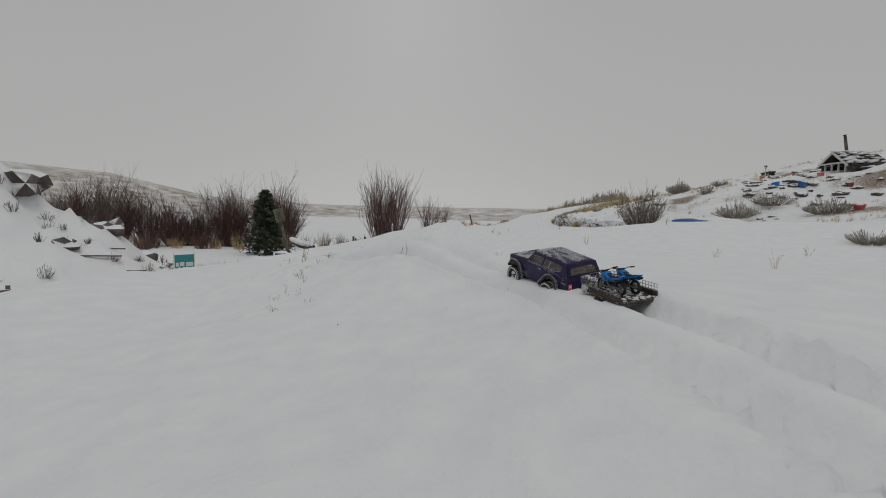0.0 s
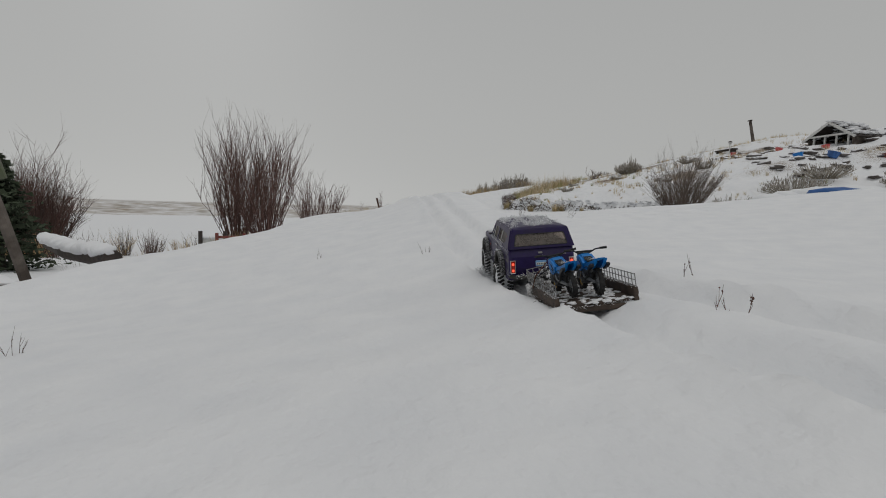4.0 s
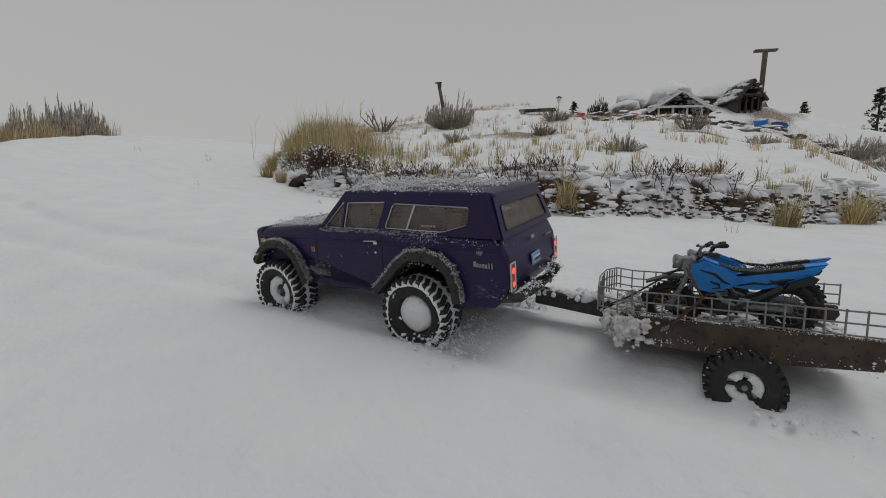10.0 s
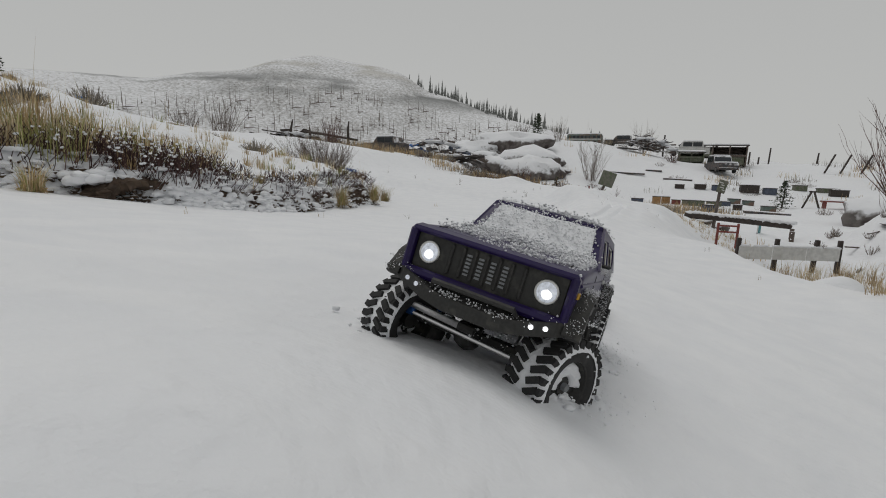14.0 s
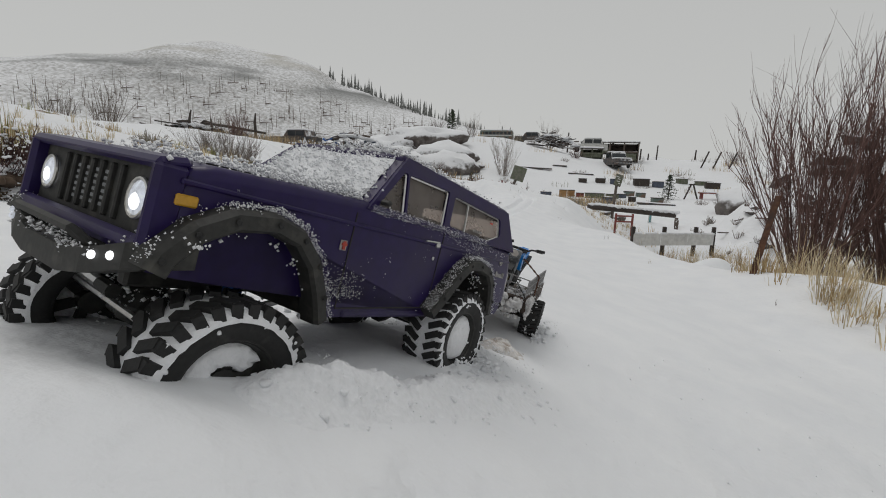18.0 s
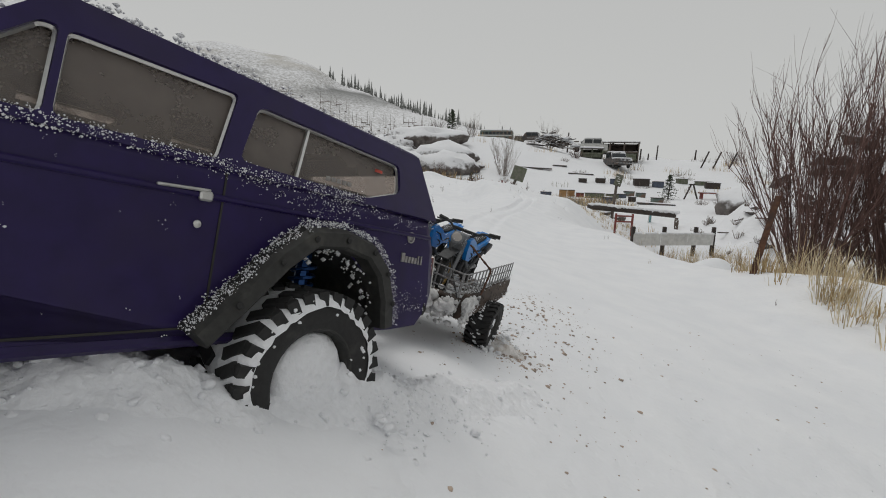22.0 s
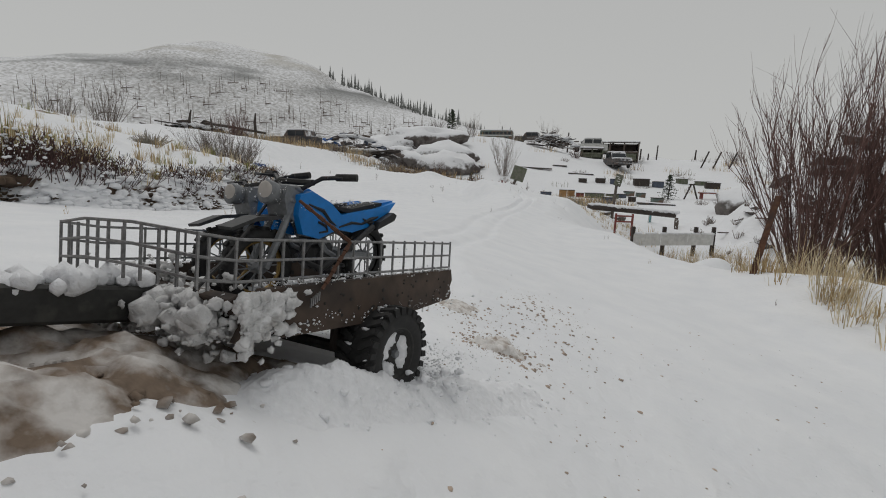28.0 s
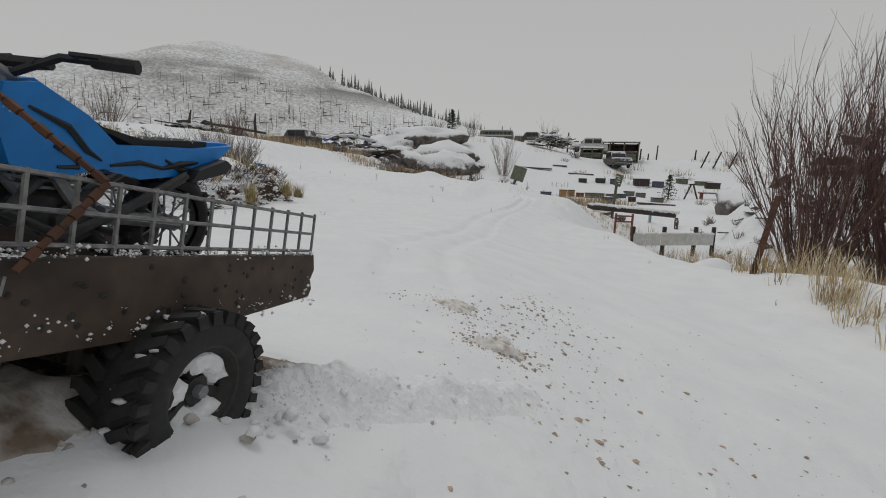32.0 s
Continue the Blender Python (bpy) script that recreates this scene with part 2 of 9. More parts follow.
def banded(m, low, high, soft, rock, gain):
    """Rock that crops out along a level of the slope, broken by noise."""
    n, l = m.node_tree.nodes, m.node_tree.links
    b = n["Principled BSDF"]
    old = b.inputs["Base Color"].links[0].from_socket
    co, sep, tex, mp = n.new("ShaderNodeTexCoord"), n.new("ShaderNodeSeparateXYZ"), n.new("ShaderNodeTexNoise"), n.new("ShaderNodeMapping")
    mp.inputs["Scale"].default_value = (0.02, 0.02, 0.09)
    tex.inputs["Scale"].default_value, tex.inputs["Detail"].default_value = 1.0, 9
    l.new(co.outputs["Object"], sep.inputs[0])
    l.new(co.outputs["Object"], mp.inputs[0])
    l.new(mp.outputs[0], tex.inputs["Vector"])
    up, dn, k, q, mx = n.new("ShaderNodeMapRange"), n.new("ShaderNodeMapRange"), n.new("ShaderNodeMath"), n.new("ShaderNodeMapRange"), n.new("ShaderNodeMix")
    up.inputs["From Min"].default_value, up.inputs["From Max"].default_value = low - soft, low + soft
    dn.inputs["From Min"].default_value, dn.inputs["From Max"].default_value = high + soft, high - soft
    for r in (up, dn):
        l.new(sep.outputs["Z"], r.inputs["Value"])
    k.operation = "MULTIPLY"
    l.new(up.outputs[0], k.inputs[0])
    l.new(dn.outputs[0], k.inputs[1])
    q.inputs["From Min"].default_value, q.inputs["From Max"].default_value, q.inputs["To Max"].default_value = 0.47, 0.62, gain
    l.new(tex.outputs["Fac"], q.inputs["Value"])
    k2 = n.new("ShaderNodeMath")
    k2.operation = "MULTIPLY"
    l.new(k.outputs[0], k2.inputs[0])
    l.new(q.outputs[0], k2.inputs[1])
    mx.data_type = "RGBA"
    mx.inputs["B"].default_value = (*rock, 1)
    l.new(k2.outputs[0], mx.inputs["Factor"])
    l.new(old, mx.inputs["A"])
    l.new(mx.outputs["Result"], b.inputs["Base Color"])


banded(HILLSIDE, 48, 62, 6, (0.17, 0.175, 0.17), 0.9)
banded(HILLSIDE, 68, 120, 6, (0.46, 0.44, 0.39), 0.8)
RIDGE = snowy("far_tawny_ridge", (0.28, 0.23, 0.17), scale=0.12, bump=0.3, dist=1.0, second=(0.36, 0.31, 0.26), cap=(0.80, 1.2), patch=0.16)
HEATHER = material("dark_heather", (0.085, 0.045, 0.04), 0.9, var=0.4, scale=20, bump=0, random_hue=0.5)
FROST = material("frosted_stems", (0.46, 0.43, 0.40), 0.9, var=0.3, scale=30, bump=0, random_hue=0.3)
OLIVE = material("mossy_grey_board", (0.15, 0.15, 0.12), 0.85, var=0.35, scale=14, bump=0.4, dist=0.004, second=(0.10, 0.12, 0.07), sec_scale=6)


def film_glass():
    """A dusty tinted pane: part clear, part thin brown film, with a sheen."""
    m = bpy.data.materials.new("dusty_window")
    m.use_nodes = True
    n, l = m.node_tree.nodes, m.node_tree.links
    n.clear()
    out, mix = n.new("ShaderNodeOutputMaterial"), n.new("ShaderNodeMixShader")
    clear, film = n.new("ShaderNodeBsdfTransparent"), n.new("ShaderNodeBsdfPrincipled")
    co, tex, ramp = n.new("ShaderNodeTexCoord"), n.new("ShaderNodeTexNoise"), n.new("ShaderNodeMapRange")
    clear.inputs["Color"].default_value = (0.78, 0.71, 0.66, 1)
    film.inputs["Base Color"].default_value = (0.27, 0.235, 0.21, 1)
    film.inputs["Roughness"].default_value = 0.3
    tex.inputs["Scale"].default_value, tex.inputs["Detail"].default_value = 40, 6
    ramp.inputs["To Min"].default_value, ramp.inputs["To Max"].default_value = 0.25, 0.65
    l.new(co.outputs["Object"], tex.inputs["Vector"])
    l.new(tex.outputs["Fac"], ramp.inputs["Value"])
    l.new(ramp.outputs[0], mix.inputs["Fac"])
    l.new(clear.outputs[0], mix.inputs[1])
    l.new(film.outputs[0], mix.inputs[2])
    l.new(mix.outputs[0], out.inputs["Surface"])
    return m


GLASS = film_glass()


# ---- mesh building ----
class Mesh:
    """Collects vertices and faces of one mesh."""

    def __init__(self):
        self.v, self.f, self.m = [], [], []

    def add(self, verts, faces, mat=0):
        k = len(self.v)
        self.v += [tuple(p) for p in verts]
        self.f += [tuple(k + i for i in q) for q in faces]
        self.m += [mat] * len(faces)
        return self

    def box(self, c, s, m=None, bev=0.0, mat=0):
        """A box of centre c and size s, chamfered by bev, turned by the matrix m."""
        h = [x / 2 for x in s]
        b = min(bev, min(h) * 0.9)
        if b <= 0:
            v = [(x, y, z) for x in (-h[0], h[0]) for y in (-h[1], h[1]) for z in (-h[2], h[2])]
            f = [(0, 1, 3, 2), (4, 6, 7, 5), (0, 4, 5, 1), (2, 3, 7, 6), (0, 2, 6, 4), (1, 5, 7, 3)]
        else:
            v, at, f = [], {}, []
            for sx in (-1, 1):
                for sy in (-1, 1):
                    for sz in (-1, 1):
                        for a in range(3):
                            p = [sx * (h[0] - b), sy * (h[1] - b), sz * (h[2] - b)]
                            p[a] = (sx, sy, sz)[a] * h[a]
                            at[sx, sy, sz, a] = len(v)
                            v.append(p)
            for a in range(3):
                i, j = [k for k in range(3) if k != a]
                for s0 in (-1, 1):
                    loop = []
                    for si, sj in ((-1, -1), (1, -1), (1, 1), (-1, 1)):
                        q = [0, 0, 0]
                        q[a], q[i], q[j] = s0, si, sj
                        loop.append(at[(*q, a)])
                    f.append(loop)
            for a, i, j in ((0, 1, 2), (0, 2, 1), (1, 2, 0)):
                for s0 in (-1, 1):
                    for t0 in (-1, 1):
                        q0, q1 = [0, 0, 0], [0, 0, 0]
                        q0[a] = q1[a] = s0
                        q0[i] = q1[i] = t0
                        q0[j], q1[j] = -1, 1
                        f.append([at[(*q0, a)], at[(*q1, a)], at[(*q1, i)], at[(*q0, i)]])
            for sx in (-1, 1):
                for sy in (-1, 1):
                    for sz in (-1, 1):
                        f.append([at[sx, sy, sz, a] for a in range(3)])
        mm = Matrix.Translation(c) @ (m if m else Matrix())
        return self.add([mm @ Vector(p) for p in v], f, mat)

    def tube(self, pts, radii, n=6, mat=0, cap=True):
        """A tube along points; radii is one number or one a point."""
        pts = [Vector(p) for p in pts]
        if not hasattr(radii, "__len__"):
            radii = [radii] * len(pts)
        rings, ref = [], None
        for i, p in enumerate(pts):
            d = (pts[min(i + 1, len(pts) - 1)] - pts[max(i - 1, 0)]).normalized()
            if ref is None:
                ref = d.orthogonal().normalized()
            a = (ref - d * ref.dot(d))
            a = a.normalized() if a.length > 1e-6 else d.orthogonal().normalized()
            ref, b = a, d.cross(a)
            rings.append([p + (a * math.cos(2 * math.pi * k / n) + b * math.sin(2 * math.pi * k / n)) * radii[i] for k in range(n)])
        v = [q for r in rings for q in r]
        f = [(i * n + k, i * n + (k + 1) % n, (i + 1) * n + (k + 1) % n, (i + 1) * n + k) for i in range(len(pts) - 1) for k in range(n)]
        if cap and n > 2:
            f += [tuple(reversed(range(n))), tuple(range((len(pts) - 1) * n, len(pts) * n))]
        return self.add(v, f, mat)

    def lump(self, c, r, rng, rough=0.3, mat=0, fine=False):
        """An uneven pebble-like lump of radii r."""
        v, f = ICO2 if fine else ICO1
        r = r if hasattr(r, "__len__") else (r, r, r)
        ph = [rng.uniform(0, 6.28) for _ in range(3)]
        out = []
        for x, y, z in v:
            k = 1 + rough * (math.sin(3.1 * x + ph[0]) * math.cos(2.7 * y + ph[1]) + 0.6 * math.sin(5.3 * z + 4.1 * x + ph[2])) * 0.7 + rng.uniform(-rough, rough) * 0.35
            out.append((c[0] + x * r[0] * k, c[1] + y * r[1] * k, c[2] + z * r[2] * k))
        return self.add(out, f, mat)

    def prism(self, poly, y0, y1, mat=0, side=None):
        """A polygon in x and z, drawn out along y."""
        n = len(poly)
        v = [(x, y0, z) for x, z in poly] + [(x, y1, z) for x, z in poly]
        self.add(v, [tuple(range(n)), tuple(reversed(range(n, 2 * n)))], mat)
        k = len(self.v) - 2 * n
        for i in range(n):
            j = (i + 1) % n
            self.f.append((k + j, k + i, k + n + i, k + n + j))
            self.m.append(side[i] if side else mat)
        return self

    def ring(self, pts, r, mat=0, n=5):
        """A closed rim along points."""
        pts = [Vector(p) for p in pts]
        for i, p in enumerate(pts):
            self.tube([p, pts[(i + 1) % len(pts)]], r, n, mat)
        return self

    def make(self, name, mats, parent=None, label="", smooth=False, kind="", sheet=False):
        me = bpy.data.meshes.new(name)
        me.from_pydata([tuple(p) for p in self.v], [], self.f)
        for mt in mats if isinstance(mats, (list, tuple)) else [mats]:
            me.materials.append(mt)
        if any(self.m):
            me.polygons.foreach_set("material_index", self.m)
        if smooth:
            me.polygons.foreach_set("use_smooth", [True] * len(self.f))
        if len(self.f) < 60000 and not sheet:
            bm = bmesh.new()
            bm.from_mesh(me)
            bmesh.ops.recalc_face_normals(bm, faces=bm.faces)
            bm.to_mesh(me)
            bm.free()
        ob = new(name, me)
        if kind:
            ob["kind"] = kind
        if parent:
            ob.parent = parent
        if label:
            ob["label"] = label
        return ob


def icosphere(sub):
    bm = bmesh.new()
    bmesh.ops.create_icosphere(bm, subdivisions=sub, radius=1)
    v = [tuple(p.co) for p in bm.verts]
    f = [tuple(q.index for q in p.verts) for p in bm.faces]
    bm.free()
    return v, f


ICO1, ICO2 = icosphere(1), icosphere(2)
OCTA = [(1, 0, 0), (-1, 0, 0), (0, 1, 0), (0, -1, 0), (0, 0, 1), (0, 0, -1)], [(0, 2, 4), (2, 1, 4), (1, 3, 4), (3, 0, 4), (2, 0, 5), (1, 2, 5), (3, 1, 5), (0, 3, 5)]


def crumbs(me, spots, rng, lo, hi, mat=0):
    """Ragged clusters of fine snow crumbs at the given places."""
    for p in spots:
        r = lo + (hi - lo) * rng.random() ** 2.5
        for _ in range(3):
            q, k = [c + rng.gauss(0, r * 0.9) for c in p], r * rng.uniform(0.25, 0.6)
            a = rng.uniform(0, 6.28)
            ca, sa = math.cos(a), math.sin(a)
            me.add([(q[0] + (x * ca - y * sa) * k * rng.uniform(0.5, 1.3), q[1] + (x * sa + y * ca) * k * rng.uniform(0.5, 1.3), q[2] + z * k * 0.8) for x, y, z in OCTA[0]], OCTA[1], mat)


def empty(name, label, category, group=""):
    return tagged(new(name), label, category, group)


# ---- lie of the land ----
def lattice(ix, iy, seed):
    h = (ix.astype(np.int64) * 374761393 + iy.astype(np.int64) * 668265263 + seed * 1442695041) & 0x7FFFFFFF
    h = ((h ^ (h >> 13)) * 1274126177) & 0x7FFFFFFF
    return ((h ^ (h >> 16)) & 0xFFFF) / 65535.0


def vnoise(x, y, seed=0):
    x, y = np.asarray(x, float), np.asarray(y, float)
    ix, iy = np.floor(x), np.floor(y)
    fx, fy = x - ix, y - iy
    fx, fy = fx * fx * (3 - 2 * fx), fy * fy * (3 - 2 * fy)
    a, b = lattice(ix, iy, seed), lattice(ix + 1, iy, seed)
    c, d = lattice(ix, iy + 1, seed), lattice(ix + 1, iy + 1, seed)
    return (a + (b - a) * fx) * (1 - fy) + (c + (d - c) * fx) * fy - 0.5


def fbm(x, y, seed=0, octaves=4):
    return sum(vnoise(x * 2**k, y * 2**k, seed + k) / 2**k for k in range(octaves))


def step(x, a, b):
    t = np.clip((x - a) / (b - a), 0, 1)
    return t * t * (3 - 2 * t)


LANE_Y = [-40, -25, -14, -10, -6, -3, -1, 0, 0.29, 0.45, 0.57, 0.99, 1.73, 2.04, 2.69, 3.32, 4.35, 4.97, 5.75, 6.64, 9.08, 10.21, 10.69, 11.13, 11.89, 15.99, 16.84, 17.76, 18.84, 19.81, 20.46, 20.79, 21.57, 26, 60]
LANE_X = [-28, -17, -10, -7.4, -4.9, -2.2, -0.75, -0.31, -0.27, -0.21, -0.16, -0.25, -0.45, -0.498, -0.481, -0.435, -0.486, -0.471, -0.472, -0.322, -0.127, -0.291, -0.47, -0.65, -1.007, -1.688, -1.83, -2.087, -2.47, -2.958, -3.696, -4.373, -6.128, -9, -20]
LANE_Z = [1.9, 1.95, 1.85, 1.6, 1.1, 0.62, 0.25, 0.095, 0.023, -0.016, -0.05, -0.07, -0.135, -0.183, -0.251, -0.29, -0.305, -0.307, -0.345, -0.368, -0.318, -0.308, -0.262, -0.125, -0.025, -0.432, -0.423, -0.375, -0.294, -0.197, -0.098, -0.015, 0.024, 0.15, 0.2]
BANK_Y = [-40, -14, -6, -2.5, 0.3, 1.9, 2.6, 4.6, 5.6, 6.3, 6.9, 8, 12]
BANK_X = [-45, -17, -9.5, -6.2, -3.9, -2.85, -2.72, -2.78, -3.3, -4.1, -5.4, -7.5, -11]


def smooth_of(y, ys, xs, w):
    return sum(np.interp(y + k * w, ys, xs) for k in (-1, -0.5, 0, 0.5, 1)) / 5


def bank_foot(y):
    return smooth_of(y, BANK_Y, BANK_X, 0.3) + 0.16 * vnoise(np.asarray(y) * 1.7, np.asarray(y) * 0 + 3.3, 5) + 0.1 * vnoise(np.asarray(y) * 5.1, np.asarray(y) * 0 + 9.1, 6)


def valley(x, y):
    """The low ground beyond the road's shoulder, rising to a ridge."""
    z = np.interp(y, [-200, -60, -10, 15, 24, 32, 42, 52, 62, 75, 100, 160, 700], [-6, -3.8, -2.9, -2.3, -1.6, -1.7, -1.4, 0.0, 2.2, 3.3, 3.6, 3.6, 3])
    z = z + np.interp(x, [-15, -5, 0, 4, 10], [3.0, 2.7, 1.6, 0.9, 0.0]) * step(y, 34, 62)
    return z + 0.5 * fbm(x * 0.12, y * 0.12, 40) * step(np.abs(y - 20) + np.abs(x), 8, 30)


def height(x, y):
    x, y = np.asarray(x, float), np.asarray(y, float)
    xc, zc = smooth_of(y, LANE_Y, LANE_X, 0.5), smooth_of(y, LANE_Y, LANE_Z, 0.2)
    d = x - xc
    road = zc - (0.14 + 0.07 * np.exp(-(((y - 12.2) / 1.6) ** 2)) + 0.06 * (1 - step(y, -1, 2))) * np.clip(d, -0.45, 2.6) - 0.03 * np.clip(d + 0.45, -40, 0)
    edge = np.interp(y, [-40, -12, -6.4, -2, 0, 2.5, 4.5, 8, 11, 13, 15, 30], [-24, -9.4, -3.9, 0.3, 1.7, 1.75, 1.1, 0.75, 0.7, 1.0, 1.3, 2.0])
    sag = np.interp(y, [-9, -6, -4, -2, -0.5, 1.5, 3], [0, 0.05, 0.4, 0.6, 0.62, 0.22, 0])
    road = road - sag * np.clip(d / np.maximum(edge - xc, 0.5), 0, 1.3) ** 1.4
    road = road - 0.30 * (1 - step(y, -1.0, -0.15)) * step(y, -7, -3) * step(d, -0.6, 0.5)
    # the hillside over the bank
    foot = bank_foot(y)
    into = foot - x
    tall = 0.22 * step(y, -9, -2) * (1 - step(y, 6.2, 8.5)) * (1 + 0.5 * vnoise(y * 2.3, x * 0 + 1.0, 7))
    up = tall * step(into, -0.03, 0.12) + 0.06 * step(into, 0.1, 0.8)
    up = up + (np.clip(into, 0, 9) + 0.15 * np.clip(into - 9, 0, 40)) * (0.205 - 0.011 * np.clip(y - 1, -1, 9)) + 0.3 * np.clip(-x - 12.5, 0, 2.2) * step(y, 1, 4)
    up = up + step(into, 0.05, 0.5) * (0.07 * fbm(x * 1.6, y * 1.6, 20) + 0.1 * fbm(x * 0.5, y * 0.5, 23))
    z = road + up
    # shoulder towards the low ground
    out = np.maximum(x - edge, (y - 14.9 - (2.35 - x) * 1.685) / 1.96)
    low = valley(x, y)
    k = step(out, 0.0, 4.5)
    fall = road - (0.24 - 0.14 * step(y, 12.5, 14) + 0.12 * step(y, 2.5, 4) * (1 - step(y, 9, 13))) * np.clip(out, 0, 6)
    z = np.where(out > 0, fall * (1 - k) + low * k, z)
    z = z + 0.07 * np.exp(-((out + 0.15) / 0.5) ** 2) * step(y, 2, 6)
    # knolls under the willow and a roadside bush
    z = z + 0.75 * np.exp(-(((x - 4.1) / 1.9) ** 2 + ((y - 6.9) / 2.2) ** 2)) + 1.9 * np.exp(-(((x - 4.8) / 1.8) ** 2 + ((y + 2.8) / 1.6) ** 2))
    # soft snow lies deeper along the way
    z = z + 0.014 * np.exp(-((d / 0.6) ** 2)) * step(y, -0.6, -0.1)
    z = z + 0.09 * fbm(x * 7, y * 7, 26, 3) * np.exp(-(((into - 0.14) / 0.16) ** 2)) * step(tall, 0.02, 0.1)
    z = z + 0.024 * np.exp(-(((x + 0.15) / 0.28) ** 2 + ((y - 0.32) / 0.4) ** 2))
    # snow heaped where the truck and the trailer stop, and the shoulder by the willow
    near = np.interp(y, [-0.2, 0.12, 0.25, 0.36, 0.48, 0.6, 0.85], [-0.24, -0.17, -0.155, -0.125, -0.085, -0.06, -0.03])
    z = z + np.interp(y, [0.16, 0.2, 0.25], [0.032, 0.020, 0.012]) * np.exp(-(((x - near) / 0.12) ** 2)) * step(y, -0.35, 0.05) * (1 - step(y, 0.62, 0.95))
    z = z + 0.32 * np.exp(-(((x - 2.15) / 0.77) ** 2 + ((y - 2.75) / 1.15) ** 2)) + 0.85 * np.exp(-(((x - 3.8) / 1.2) ** 2 + ((y - 2.9) / 1.4) ** 2))
    z = z + 0.70 * np.exp(-(((x - 4.2) / 1.0) ** 2 + ((y - 6.8) / 1.1) ** 2)) + 0.45 * np.exp(-(((x - 2.25) / 0.38) ** 2 + ((y - 5.95) / 0.38) ** 2))
    z = z + 0.80 * np.exp(-(((x - 3.6) / 1.1) ** 2 + ((y - 4.5) / 1.3) ** 2))
    z = z + (0.022 * step(y, 0.9, 1.6) + 0.016 * step(y, 2.0, 3.0) + 0.04 * np.exp(-(((y - 11.2) / 0.3) ** 2))) * np.exp(-((d / 0.5) ** 2))
    z = z + 0.07 * np.exp(-(((x + 4.68) / 0.35) ** 2 + ((y - 20.75) / 0.35) ** 2))
    z = z + 0.55 * np.exp(-(((x - 4.4) / 1.3) ** 2 + ((y - 16.4) / 1.3) ** 2))
    z = z + 0.055 * np.exp(-(((x + 3.85) / 0.6) ** 2 + ((y - 20.78) / 0.26) ** 2)) + 0.012 * np.exp(-(((x + 4.2) / 0.4) ** 2 + ((y - 20.86) / 0.10) ** 2))
    # a hump that the truck jumps at the start
    z = z + 0.16 * np.exp(-(((x + 5.1) / 0.5) ** 2 + ((y - 20.95) / 0.9) ** 2))
    z = z + 0.030 * np.exp(-(((d - 0.20) / 0.075) ** 2)) * step(y, 5.6, 6.6) * (1 - step(y, 11.9, 12.5)) * (0.75 + 0.8 * vnoise(x * 6, y * 6, 41))
    # beyond the crest the field beside the way falls off
    z = z - np.interp(y, [6.4, 8, 9.5, 12, 14, 16, 18.5], [0, 0.10, 0.25, 0.42, 0.40, 0.25, 0]) * step(-d, 0.40, 1.2) * np.interp(x, [-7, -4.5, -3, -1.5], [0.0, 0.5, 0.7, 1])
    z = z - np.interp(y, [5.8, 7.2, 8.5, 10, 11], [0, 0.16, 0.24, 0.16, 0]) * step(d, 0.40, 1.0) * (1 - step(x, 2.0, 3.0))
    # drifts
    z = z + 0.035 * fbm(x * 0.9, y * 0.9, 11, 3) + 0.008 * fbm(x * 5, y * 5, 14, 3) * np.exp(-((x / 14) ** 2))
    return z


def grid_lines(spans):
    out = []
    for a, b, n in spans:
        out += list(np.linspace(a, b, n, endpoint=False))
    return np.array(out + [spans[-1][1]])


def ruts(x, y):
    """Two pressed wheel lines along the way driven before the stop."""
    xc = smooth_of(y, LANE_Y, LANE_X, 0.25)
    s = np.interp(y, [0, 14, 17, 19, 20.2, 21, 22, 24], [1, 1, 1.1, 1.3, 2.2, 3, 1.6, 1.4])
    w = step(y, 0.85, 1.3) * (1 - step(y, 27, 29))
    o = sum(np.exp(-(((x - xc - k * 0.098 * s) / (0.036 * s)) ** 2)) for k in (-1, 1))
    deep = np.interp(y, [6.2, 7.2, 13, 16.8, 17.6, 20.6, 21.2], [0.018, 0.052, 0.052, 0.048, 0.055, 0.050, 0.080])
    lip = sum(np.exp(-(((x - xc - k * 0.162 * s) / (0.024 * s)) ** 2)) for k in (-1, 1))
    return deep * (0.45 * lip * (0.6 + 0.9 * vnoise(x * 9, y * 9, 79)) - np.clip(o, 0, 1)) * w * (0.9 + 0.5 * vnoise(x * 5, y * 5, 77))


gx = grid_lines([(-700, -80, 16), (-80, -22, 24), (-22, -8, 70), (-8, -6.6, 30), (-6.6, -4.4, 100), (-4.4, -3.6, 36), (-3.6, -3.1, 22), (-3.1, -2.4, 30), (-2.4, -1.2, 34), (-1.2, 0.6, 72), (0.6, 3.2, 60), (3.2, 9, 40), (9, 40, 40), (40, 700, 22)])
gy = grid_lines([(-700, -60, 16), (-60, -12, 36), (-12, -3, 60), (-3, -0.4, 40), (-0.4, 2.2, 104), (2.2, 12, 230), (12, 16.5, 75), (16.5, 20.6, 110), (20.6, 21.8, 60), (21.8, 22.2, 20), (22.2, 24, 32), (24, 72, 110), (72, 160, 30), (160, 700, 14)])
GX, GY = np.meshgrid(gx, gy)
GZ = height(GX, GY) + ruts(GX, GY)
